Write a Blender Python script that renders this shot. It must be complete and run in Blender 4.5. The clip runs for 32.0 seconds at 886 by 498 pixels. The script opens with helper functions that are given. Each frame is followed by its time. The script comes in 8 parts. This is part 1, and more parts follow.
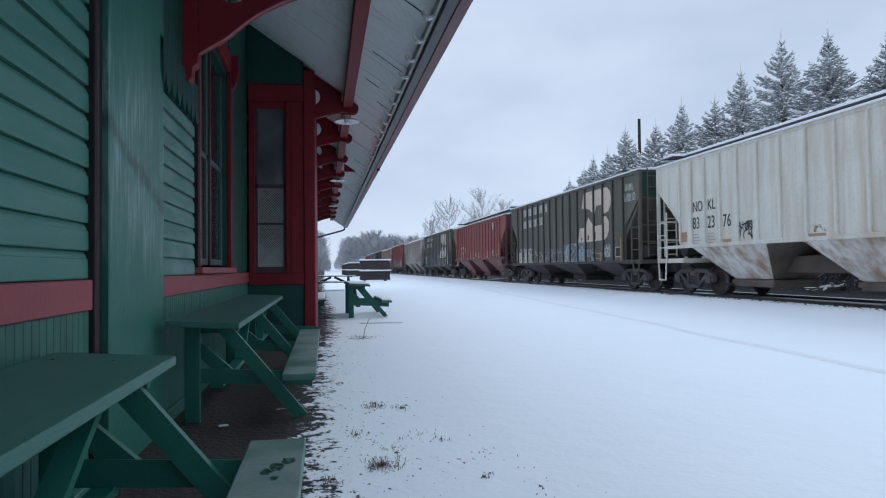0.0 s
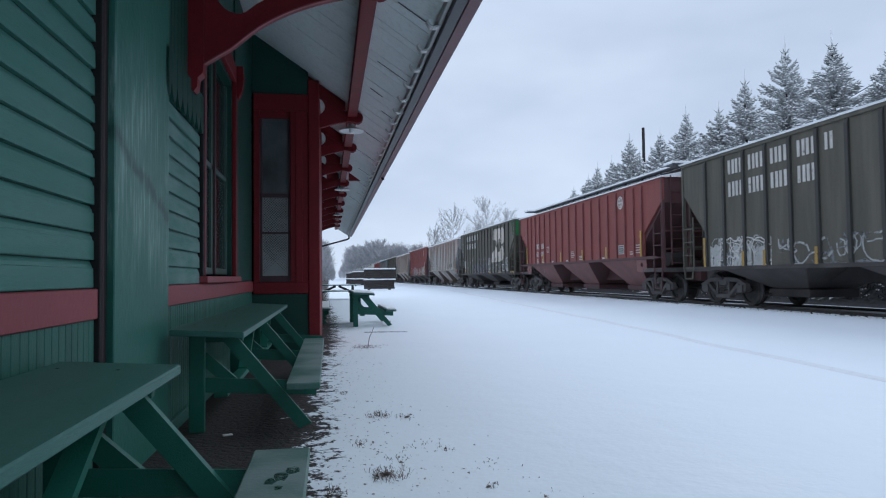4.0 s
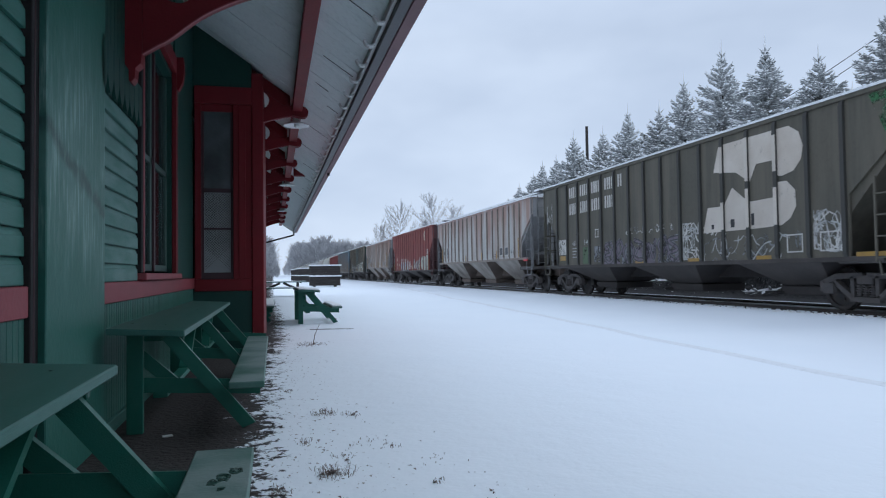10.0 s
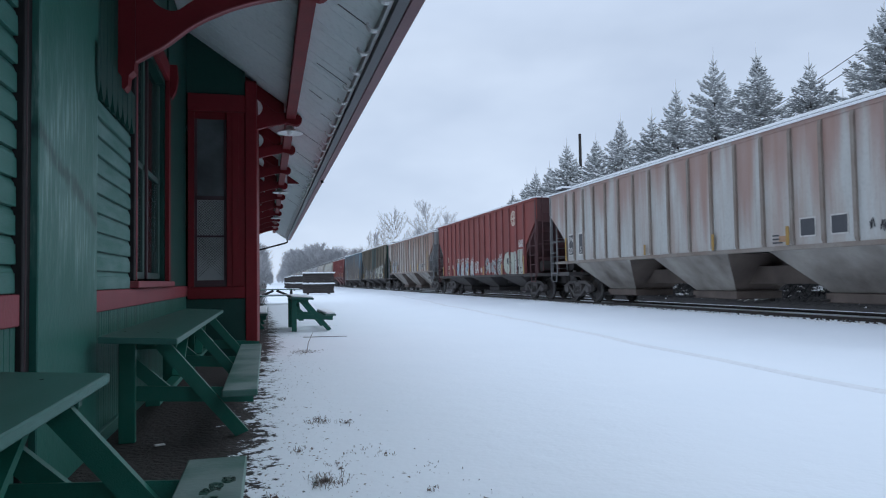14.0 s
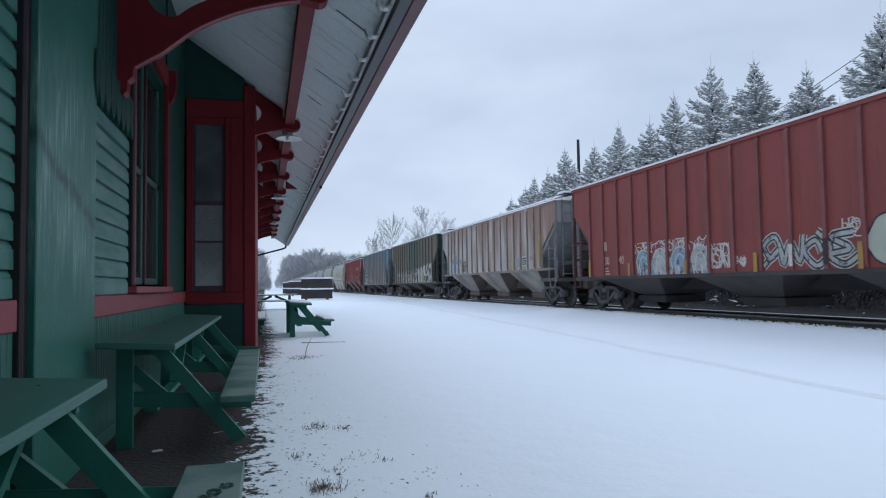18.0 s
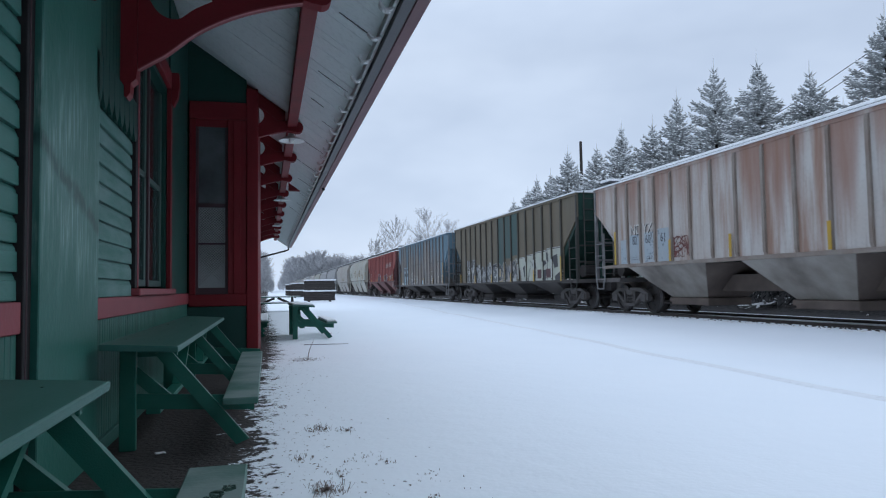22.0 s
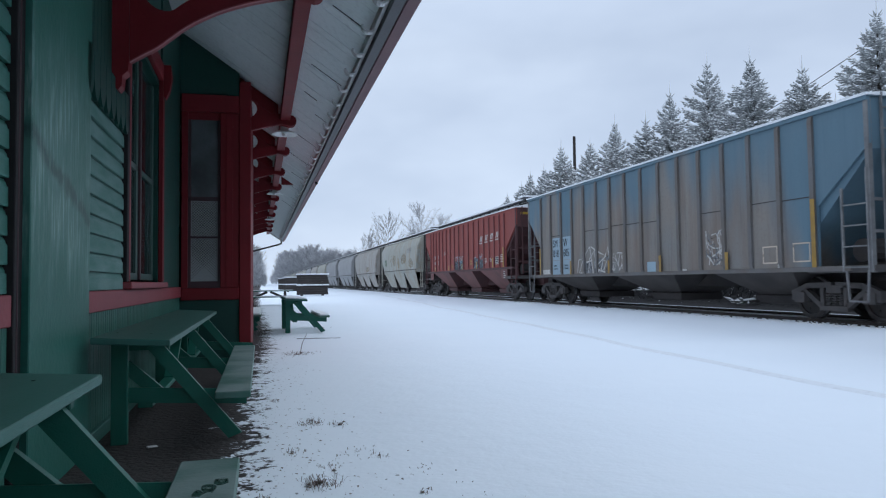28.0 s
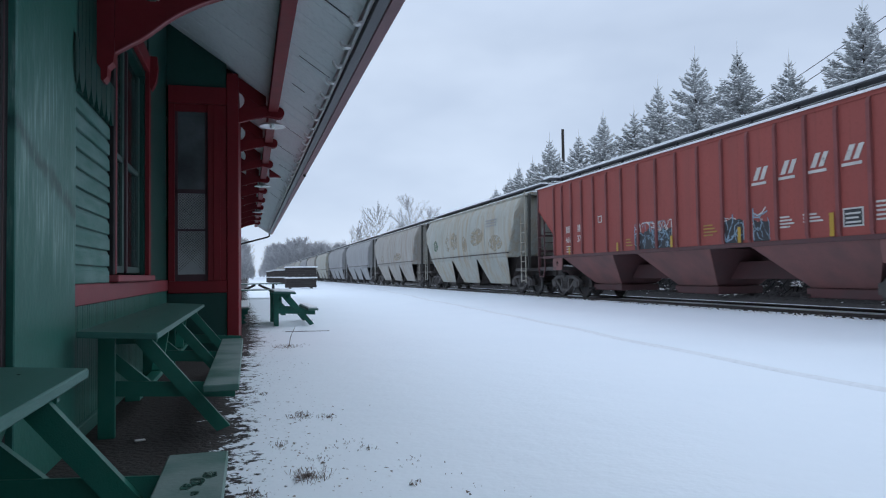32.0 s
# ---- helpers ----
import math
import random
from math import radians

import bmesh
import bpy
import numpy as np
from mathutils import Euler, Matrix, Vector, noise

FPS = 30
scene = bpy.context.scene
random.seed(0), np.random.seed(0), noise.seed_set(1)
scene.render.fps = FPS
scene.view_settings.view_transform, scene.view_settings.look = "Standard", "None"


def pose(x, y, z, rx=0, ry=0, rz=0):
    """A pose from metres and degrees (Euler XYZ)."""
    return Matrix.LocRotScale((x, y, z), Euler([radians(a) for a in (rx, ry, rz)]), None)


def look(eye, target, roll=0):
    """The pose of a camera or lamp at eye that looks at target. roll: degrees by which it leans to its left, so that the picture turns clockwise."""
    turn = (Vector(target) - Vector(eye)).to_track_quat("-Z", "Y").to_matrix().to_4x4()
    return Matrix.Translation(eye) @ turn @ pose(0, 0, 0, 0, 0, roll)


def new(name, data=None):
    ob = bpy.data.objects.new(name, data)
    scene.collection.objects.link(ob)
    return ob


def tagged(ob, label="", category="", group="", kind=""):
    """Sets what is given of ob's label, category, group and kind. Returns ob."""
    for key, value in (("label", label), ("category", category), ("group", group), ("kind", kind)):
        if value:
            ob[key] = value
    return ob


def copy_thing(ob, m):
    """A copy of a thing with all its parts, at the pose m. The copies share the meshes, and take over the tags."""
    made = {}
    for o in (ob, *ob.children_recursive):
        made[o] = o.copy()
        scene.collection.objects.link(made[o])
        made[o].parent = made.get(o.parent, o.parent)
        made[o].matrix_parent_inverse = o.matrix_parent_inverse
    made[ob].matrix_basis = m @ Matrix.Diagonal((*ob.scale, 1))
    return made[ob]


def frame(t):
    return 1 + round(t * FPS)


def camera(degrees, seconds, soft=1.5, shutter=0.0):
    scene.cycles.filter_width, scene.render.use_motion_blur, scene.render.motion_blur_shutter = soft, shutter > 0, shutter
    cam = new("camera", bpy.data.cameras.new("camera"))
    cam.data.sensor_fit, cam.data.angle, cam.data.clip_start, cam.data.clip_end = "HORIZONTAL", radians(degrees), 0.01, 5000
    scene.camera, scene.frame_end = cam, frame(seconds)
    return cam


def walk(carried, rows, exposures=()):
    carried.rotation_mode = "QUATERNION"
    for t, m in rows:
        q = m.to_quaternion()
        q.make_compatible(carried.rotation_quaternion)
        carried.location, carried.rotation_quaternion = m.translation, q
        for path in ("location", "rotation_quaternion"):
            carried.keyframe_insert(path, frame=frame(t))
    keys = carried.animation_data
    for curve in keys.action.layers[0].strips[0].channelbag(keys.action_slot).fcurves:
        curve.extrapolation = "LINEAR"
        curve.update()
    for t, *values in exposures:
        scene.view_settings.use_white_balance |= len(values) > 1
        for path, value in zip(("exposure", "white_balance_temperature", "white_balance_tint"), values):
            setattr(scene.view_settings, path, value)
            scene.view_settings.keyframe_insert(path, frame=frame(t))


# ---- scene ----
cam = camera(65.4, 32.0, soft=1.15, shutter=0.2)
PATH = [
    (0, (0.00, 0.00, 1.12), (0.8452, 4.9262, 1.2537), -0.65),
    (0.5, (0.00, 0.00, 1.12), (0.8390, 4.9271, 1.2616), -0.68),
    (1, (0.00, 0.00, 1.12), (0.8323, 4.9279, 1.2711), -0.74),
    (1.5, (0.00, 0.00, 1.12), (0.8283, 4.9282, 1.2843), -0.76),
    (2, (0.00, 0.00, 1.12), (0.8279, 4.9277, 1.2994), -0.73),
    (2.5, (0.00, 0.00, 1.12), (0.8264, 4.9275, 1.3110), -0.69),
    (3, (0.00, 0.00, 1.12), (0.8211, 4.9282, 1.3164), -0.68),
    (3.5, (0.00, 0.00, 1.12), (0.8140, 4.9293, 1.3173), -0.69),
    (5.5, (0.00, 0.00, 1.12), (0.8636, 4.9207, 1.3219), -0.67),
    (6, (0.00, 0.00, 1.12), (0.9250, 4.9098, 1.3160), -0.63),
    (6.5, (0.00, 0.00, 1.12), (0.9856, 4.8983, 1.3074), -0.62),
    (7, (0.00, 0.00, 1.12), (1.0375, 4.8879, 1.2975), -0.64),
    (7.5, (0.00, 0.00, 1.12), (1.0776, 4.8796, 1.2893), -0.65),
    (8, (0.00, 0.00, 1.12), (1.1107, 4.8723, 1.2839), -0.66),
    (8.5, (0.00, 0.00, 1.12), (1.1391, 4.8658, 1.2819), -0.68),
    (9, (0.00, 0.00, 1.12), (1.1625, 4.8603, 1.2828), -0.73),
    (9.5, (0.00, 0.00, 1.12), (1.1802, 4.8559, 1.2847), -0.78),
    (10, (0.00, 0.00, 1.12), (1.1939, 4.8525, 1.2876), -0.80),
    (10.5, (0.00, 0.00, 1.12), (1.2061, 4.8493, 1.2909), -0.80),
    (11, (0.00, 0.00, 1.12), (1.2160, 4.8468, 1.2941), -0.81),
    (11.5, (0.00, 0.00, 1.12), (1.2229, 4.8448, 1.2990), -0.84),
    (12, (0.00, 0.00, 1.12), (1.2278, 4.8433, 1.3062), -0.85),
    (12.5, (0.00, 0.00, 1.12), (1.2310, 4.8422, 1.3142), -0.83),
    (13, (0.00, 0.00, 1.12), (1.2324, 4.8415, 1.3224), -0.83),
    (13.5, (0.00, 0.00, 1.12), (1.2340, 4.8408, 1.3306), -0.88),
    (14, (0.00, 0.00, 1.12), (1.2375, 4.8395, 1.3391), -0.91),
    (14.5, (0.00, 0.00, 1.12), (1.2423, 4.8379, 1.3477), -0.88),
    (16.5, (0.00, 0.00, 1.12), (1.2470, 4.8357, 1.3671), -0.89),
    (17, (0.00, 0.00, 1.12), (1.2485, 4.8350, 1.3731), -0.90),
    (17.5, (0.00, 0.00, 1.12), (1.2491, 4.8347, 1.3767), -0.90),
    (18, (0.00, 0.00, 1.12), (1.2484, 4.8347, 1.3785), -0.90),
    (18.5, (0.00, 0.00, 1.12), (1.2466, 4.8351, 1.3805), -0.91),
    (19, (0.00, 0.00, 1.12), (1.2448, 4.8354, 1.3830), -0.90),
    (19.5, (0.00, 0.00, 1.12), (1.2430, 4.8358, 1.3847), -0.89),
    (20, (0.00, 0.00, 1.12), (1.2409, 4.8362, 1.3864), -0.90),
    (20.5, (0.00, 0.00, 1.12), (1.2386, 4.8367, 1.3882), -0.92),
    (21, (0.00, 0.00, 1.12), (1.2356, 4.8374, 1.3897), -0.92),
    (21.5, (0.00, 0.00, 1.12), (1.2326, 4.8381, 1.3908), -0.93),
    (22, (0.00, 0.00, 1.12), (1.2301, 4.8386, 1.3929), -0.92),
    (22.5, (0.00, 0.00, 1.12), (1.2266, 4.8393, 1.3964), -0.91),
    (23, (0.00, 0.00, 1.12), (1.2217, 4.8404, 1.3985), -0.93),
    (23.5, (0.00, 0.00, 1.12), (1.2176, 4.8414, 1.3994), -0.94),
    (24, (0.00, 0.00, 1.12), (1.2141, 4.8423, 1.4002), -0.92),
    (24.5, (0.00, 0.00, 1.12), (1.2098, 4.8433, 1.4000), -0.89),
    (25, (0.00, 0.00, 1.12), (1.2047, 4.8447, 1.3991), -0.86),
    (25.5, (0.00, 0.00, 1.12), (1.1989, 4.8462, 1.3980), -0.84),
    (27.5, (0.00, 0.00, 1.12), (1.2574, 4.8328, 1.3705), -0.67),
    (28, (0.00, 0.00, 1.12), (1.2781, 4.8283, 1.3517), -0.74),
    (28.5, (0.00, 0.00, 1.12), (1.2964, 4.8242, 1.3357), -0.75),
    (29, (0.00, 0.00, 1.12), (1.3111, 4.8207, 1.3253), -0.72),
    (29.5, (0.00, 0.00, 1.12), (1.3215, 4.8181, 1.3183), -0.74),
    (30, (0.00, 0.00, 1.12), (1.3296, 4.8161, 1.3136), -0.80),
    (30.5, (0.00, 0.00, 1.12), (1.3375, 4.8140, 1.3106), -0.81),
    (31, (0.00, 0.00, 1.12), (1.3446, 4.8122, 1.3056), -0.79),
    (31.5, (0.00, 0.00, 1.12), (1.3504, 4.8108, 1.3004), -0.78),
    (32, (0.00, 0.00, 1.12), (1.3564, 4.8092, 1.2982), -0.80),
]
walk(cam, [(t, look(eye, target, roll)) for t, eye, target, roll in PATH])

# world: even snow-cloud over a pale sky, and a very soft low sun behind it
world = bpy.data.worlds.new("overcast_sky")
scene.world = world
world.use_nodes = True
wn, wl = world.node_tree.nodes, world.node_tree.links
bg = wn["Background"]
sky = wn.new("ShaderNodeTexSky")
sky.sky_type, sky.sun_disc = "NISHITA", False
sky.sun_elevation, sky.sun_rotation = radians(43), radians(74)
dim = wn.new("ShaderNodeMix")
dim.data_type = "RGBA"
wc = wn.new("ShaderNodeTexCoord")
wm = wn.new("ShaderNodeMapping")
wm.inputs["Scale"].default_value = (1.0, 1.0, 2.2)
cloud = wn.new("ShaderNodeTexNoise")
cloud.inputs["Scale"].default_value, cloud.inputs["Detail"].default_value, cloud.inputs["Roughness"].default_value = 2.6, 4.0, 0.5
ramp = wn.new("ShaderNodeValToRGB")
ramp.color_ramp.elements[0].position, ramp.color_ramp.elements[0].color = 0.34, (4.6, 5.55, 7.15, 1)
ramp.color_ramp.elements[1].position, ramp.color_ramp.elements[1].color = 0.64, (5.82, 6.85, 8.48, 1)
wl.new(wc.outputs["Generated"], wm.inputs["Vector"])
wl.new(wm.outputs["Vector"], cloud.inputs["Vector"])
wl.new(cloud.outputs["Fac"], ramp.inputs["Fac"])
dim.inputs["Factor"].default_value = 0.94
wl.new(sky.outputs["Color"], dim.inputs["A"])
high = wn.new("ShaderNodeSeparateXYZ")
wl.new(wc.outputs["Generated"], high.inputs[0])
grade = wn.new("ShaderNodeValToRGB")
for at, v in ((0.14, 0.955), (0.32, 0.9), (0.55, 1.08)):
    grade.color_ramp.elements.new(at).color = (v, v, v, 1)
grade.color_ramp.elements[0].color, grade.color_ramp.elements[-1].color = (1.0, 1.0, 1.0, 1), (1.2, 1.2, 1.2, 1)
wl.new(high.outputs["Z"], grade.inputs["Fac"])
shade = wn.new("ShaderNodeMix")
shade.data_type, shade.blend_type = "RGBA", "MULTIPLY"
shade.inputs["Factor"].default_value = 1.0
wl.new(ramp.outputs["Color"], shade.inputs["A"])
wl.new(grade.outputs["Color"], shade.inputs["B"])
wl.new(shade.outputs["Result"], dim.inputs["B"])
wl.new(dim.outputs["Result"], bg.inputs["Color"])
bg.inputs["Strength"].default_value = 0.124

sun = new("sun", bpy.data.lights.new("sun", "SUN"))
sun.data.energy, sun.data.angle, sun.data.color = 0.72, radians(60), (0.82, 0.93, 1.0)
sun.matrix_world = look((0, 0, 0), (-0.7, -0.2, -0.69))  # wide, over the yard
scene.view_settings.exposure = 0.0


# materials
def mat(name, base, rough=0.7, metal=0.0, alt=None, scale=3.0, amount=0.5, fine=40.0, bump=0.15, stretch=(1, 1, 1), island=False,
        streak=None, streak_amount=0.0, streak_scale=2.0, dust=None, dust_amount=0.0, dust_from=0.05, dust_to=0.55, worn=0.0, spec=0.5):
    """Two-scale varied paint or stone: alt is mixed in by a large noise, grain by a fine one; streaks run down; dust lies on upward faces."""
    m = bpy.data.materials.new(name)
    m.use_nodes = True
    n, l = m.node_tree.nodes, m.node_tree.links
    p = n["Principled BSDF"]
    p.inputs["Roughness"].default_value, p.inputs["Metallic"].default_value = rough, metal
    p.inputs["Specular IOR Level"].default_value = spec
    co = n.new("ShaderNodeTexCoord")
    info = n.new("ShaderNodeObjectInfo")
    shift = n.new("ShaderNodeVectorMath")
    shift.operation = "MULTIPLY_ADD"
    shift.inputs[1].default_value = (1, 1, 1)
    rnd = n.new("ShaderNodeMath")
    rnd.operation = "MULTIPLY"
    rnd.inputs[1].default_value = 37.0
    l.new(info.outputs["Random"], rnd.inputs[0])
    l.new(co.outputs["Object"], shift.inputs[0])
    l.new(rnd.outputs[0], shift.inputs[2])
    mp = n.new("ShaderNodeMapping")
    mp.inputs["Scale"].default_value = stretch
    l.new(shift.outputs[0], mp.inputs["Vector"])
    big, small = n.new("ShaderNodeTexNoise"), n.new("ShaderNodeTexNoise")
    for t, s, d in ((big, scale, 5.0), (small, fine, 4.0)):
        t.inputs["Scale"].default_value, t.inputs["Detail"].default_value = s, d
        l.new(mp.outputs["Vector"], t.inputs["Vector"])

    def mixed(a, b, fac):
        x = n.new("ShaderNodeMix")
        x.data_type = "RGBA"
        for sock, v in (("A", a), ("B", b)):
            if isinstance(v, tuple):
                x.inputs[sock].default_value = (*v, 1)
            else:
                l.new(v, x.inputs[sock])
        if isinstance(fac, float):
            x.inputs["Factor"].default_value = fac
        else:
            l.new(fac, x.inputs["Factor"])
        return x.outputs["Result"]

    def ramped(src, lo, hi, top):
        r = n.new("ShaderNodeMapRange")
        r.inputs["From Min"].default_value, r.inputs["From Max"].default_value = lo, hi
        r.inputs["To Max"].default_value = top
        l.new(src, r.inputs["Value"])
        return r.outputs["Result"]

    alt = alt or tuple(c * 0.7 for c in base)
    colour = mixed(base, alt, ramped(big.outputs["Fac"], 0.35, 0.7, amount))
    colour = mixed(colour, tuple(c * 0.55 for c in base), ramped(small.outputs["Fac"], 0.5, 0.8, 0.35))
    if island:
        isl = n.new("ShaderNodeNewGeometry")
        colour = mixed(colour, tuple(c * 0.7 for c in base), ramped(isl.outputs["Random Per Island"], 0.0, 1.0, 0.3))
    else:
        colour = mixed(colour, tuple(c * 0.7 for c in base), ramped(info.outputs["Random"], 0.0, 1.0, 0.25))
    if streak:
        sm = n.new("ShaderNodeMapping")
        sm.inputs["Scale"].default_value = (streak_scale * 2.2, streak_scale * 2.2, streak_scale * 0.22)
        st = n.new("ShaderNodeTexNoise")
        st.inputs["Scale"].default_value, st.inputs["Detail"].default_value, st.inputs["Roughness"].default_value = 1.0, 6.0, 0.62
        l.new(co.outputs["Object"], sm.inputs["Vector"])
        l.new(sm.outputs["Vector"], st.inputs["Vector"])
        colour = mixed(colour, streak, ramped(st.outputs["Fac"], 0.42, 0.64, streak_amount))
        sm2 = n.new("ShaderNodeMapping")
        sm2.inputs["Scale"].default_value = (streak_scale * 9, streak_scale * 9, streak_scale * 0.5)
        st2 = n.new("ShaderNodeTexNoise")
        st2.inputs["Scale"].default_value, st2.inputs["Detail"].default_value = 1.0, 5.0
        l.new(co.outputs["Object"], sm2.inputs["Vector"])
        l.new(sm2.outputs["Vector"], st2.inputs["Vector"])
        colour = mixed(colour, tuple(c * 0.45 for c in streak), ramped(st2.outputs["Fac"], 0.55, 0.78, 0.5 * streak_amount))
    if dust:
        geo = n.new("ShaderNodeNewGeometry")
        sep = n.new("ShaderNodeSeparateXYZ")
        l.new(geo.outputs["Normal"], sep.inputs[0])
        up = ramped(sep.outputs["Z"], dust_from, dust_to, dust_amount)
        mul = n.new("ShaderNodeMath")
        mul.operation = "MULTIPLY"
        l.new(up, mul.inputs[0])
        l.new(ramped(big.outputs["Fac"], 0.3, 0.6, 1.0), mul.inputs[1])
        colour = mixed(colour, dust, mul.outputs[0])
    l.new(colour, p.inputs["Base Color"])
    if worn:
        wt = n.new("ShaderNodeTexNoise")
        wt.inputs["Scale"].default_value, wt.inputs["Detail"].default_value, wt.inputs["Roughness"].default_value = 5.0, 7.0, 0.7
        l.new(co.outputs["Object"], wt.inputs["Vector"])
        l.new(ramped(wt.outputs["Fac"], worn - 0.07, worn + 0.07, 1.0), p.inputs["Alpha"])
    if bump:
        b = n.new("ShaderNodeBump")
        b.inputs["Strength"].default_value, b.inputs["Distance"].default_value = bump, 0.01
        l.new(small.outputs["Fac"], b.inputs["Height"])
        l.new(b.outputs["Normal"], p.inputs["Normal"])
    return m


SNOWC = (0.86, 0.88, 0.9)
M = {}
M["snow"] = mat("snow", (0.91, 0.925, 0.94), 0.85, alt=(0.85, 0.875, 0.905), scale=0.35, amount=0.5, fine=9.0, bump=0.25)
M["green"] = mat("green_paint", (0.04, 0.158, 0.128), 0.5, alt=(0.075, 0.195, 0.168), scale=2.0, amount=0.8, fine=30, stretch=(6, 0.5, 6), spec=0.3, bump=0.2)
# Weathered siding green; a lighter copy whose extra brightness stands in for light.
M["lightened_green"] = mat("weathered_lightened_green_paint", (0.06, 0.175, 0.148), 0.6, alt=(0.16, 0.27, 0.25), scale=2.4, amount=0.95, fine=34, stretch=(5, 0.8, 4), spec=0.3, bump=0.3)
# Green boards with random darker patches.
M["wainscot"] = mat("dark_patched_green_paint", (0.033, 0.145, 0.112), 0.5, alt=(0.016, 0.07, 0.055), scale=1.3, amount=0.95, fine=30, stretch=(3, 3, 1), spec=0.3, bump=0.2)
# Dark green, deepened further: shade around the bay and eaves put into colour.
M["green_dark"] = mat("shade_deepened_green", (0.007, 0.05, 0.04), 0.5, alt=(0.012, 0.066, 0.052), scale=2.0, amount=0.7, fine=30, spec=0.3, bump=0.15)
M["panel"] = mat("weathered_green_paint", (0.022, 0.13, 0.1), 0.45, alt=(0.034, 0.155, 0.122), scale=1.5, amount=0.8, fine=26, spec=0.3, bump=0.25)
M["red"] = mat("barn_red_paint", (0.175, 0.013, 0.018), 0.55, alt=(0.13, 0.011, 0.016), scale=2.5, amount=0.8, fine=35, bump=0.2, spec=0.22)
M["band"] = mat("faded_red_paint", (0.27, 0.045, 0.055), 0.55, alt=(0.2, 0.03, 0.04), scale=2.5, amount=0.8, fine=30, bump=0.2)
M["table"] = mat("bottle_green_paint", (0.012, 0.122, 0.088), 0.42, alt=(0.022, 0.128, 0.096), scale=3, amount=0.8, fine=45, stretch=(4, 0.6, 4), spec=0.3, bump=0.2)
M["bench"] = mat("frosted_bench_paint", (0.035, 0.13, 0.1), 0.5, alt=(0.08, 0.16, 0.14), scale=3, amount=0.9, fine=45, bump=0.2, dust=(0.5, 0.54, 0.54), dust_amount=0.3, dust_from=0.6, dust_to=0.9)
M["tabletop"] = mat("worn_green_top", (0.036, 0.128, 0.105), 0.45, alt=(0.052, 0.15, 0.128), scale=2, amount=0.9, fine=45, stretch=(5, 0.5, 5), bump=0.2, spec=0.25)
M["soffit"] = mat("white_soffit_paint", (0.89, 0.94, 0.95), 0.6, alt=(0.8, 0.86, 0.87), scale=1.8, amount=0.6, fine=20, bump=0.15)
M["dark"] = mat("dark_iron", (0.014, 0.014, 0.015), 0.7, spec=0.2, alt=(0.035, 0.03, 0.03), scale=5, amount=0.7)
M["gutter"] = mat("gutter_grey", (0.06, 0.062, 0.07), 0.5, alt=(0.045, 0.046, 0.054), scale=4, amount=0.6)
M["white"] = mat("enamel_white", (0.75, 0.77, 0.76), 0.35, alt=(0.6, 0.62, 0.6), scale=6, amount=0.5)
M["trim_white"] = mat("chalky_white_edge", (0.7, 0.7, 0.7), 0.6)
M["bark"] = mat("bark", (0.07, 0.06, 0.055), 0.9, alt=(0.04, 0.035, 0.03), scale=4, amount=0.8, stretch=(2, 2, 0.4), bump=0.6, dust=SNOWC, dust_amount=0.9)
M["tie"] = mat("tarred_timber", (0.045, 0.038, 0.036), 0.85, alt=(0.075, 0.065, 0.06), scale=3, amount=0.8, stretch=(0.4, 3, 3), bump=0.5)
M["ballast"] = mat("ballast", (0.03, 0.028, 0.029), 0.9, alt=(0.052, 0.048, 0.047), scale=9, amount=0.9, fine=60, bump=0.8, dust=SNOWC, dust_amount=0.05, spec=0.1)
M["rail"] = mat("rail_steel", (0.05, 0.045, 0.043), 0.5, 0.4, alt=(0.08, 0.05, 0.04), scale=5, amount=0.6)
M["truck"] = mat("grimy_steel", (0.072, 0.066, 0.065), 0.75, alt=(0.11, 0.092, 0.084), scale=4, amount=0.9, fine=30, bump=0.4)
M["wheel"] = mat("wheel_steel", (0.033, 0.031, 0.031), 0.6, 0.3, alt=(0.08, 0.06, 0.05), scale=5, amount=0.8)
M["bright_rim"] = mat("worn_wheel_tread", (0.24, 0.235, 0.235), 0.45, 0.5, alt=(0.15, 0.14, 0.135), scale=6, amount=0.8)
M["pole"] = mat("dark_pole_wood", (0.045, 0.038, 0.035), 0.9, stretch=(3, 3, 0.3), scale=3, bump=0.4)


def paint(name, base, streak, amount, alt=None):
    base, streak, alt = (tuple(v * 1.9 for v in some) if some else None for some in (base, streak, alt))
    return mat(name, base, 0.6, alt=alt, scale=0.7, amount=0.8, fine=14, bump=0.12, streak=streak, streak_amount=amount, streak_scale=1.1, spec=0.2)


M["sash_maroon"] = mat("smoky_maroon_sash", (0.05, 0.016, 0.022), 0.5, alt=(0.035, 0.02, 0.024), scale=3, amount=0.7)
M["fascia"] = mat("dusty_mauve_paint", (0.185, 0.09, 0.1), 0.6, alt=(0.14, 0.068, 0.076), scale=3, amount=0.8, fine=30)
M["soft_green"] = mat("dull_green_sash_paint", (0.02, 0.062, 0.052), 0.5, alt=(0.03, 0.075, 0.062), scale=3, amount=0.7)
# Brown grime of the down-facing slopes, their shade put into the colour.
M["grime_shade_brown"] = mat("grimy_shaded_brown", (0.17, 0.13, 0.11), 0.8, alt=(0.085, 0.066, 0.056), scale=1.5, amount=0.9, fine=20)
# Rib rust, darkened so that the ribs' shadow lines sit in the colour.
M["rib_rust"] = mat("rusty_shaded_rib", (0.22, 0.17, 0.14), 0.75, alt=(0.31, 0.285, 0.255), scale=1.5, amount=0.8, fine=20)
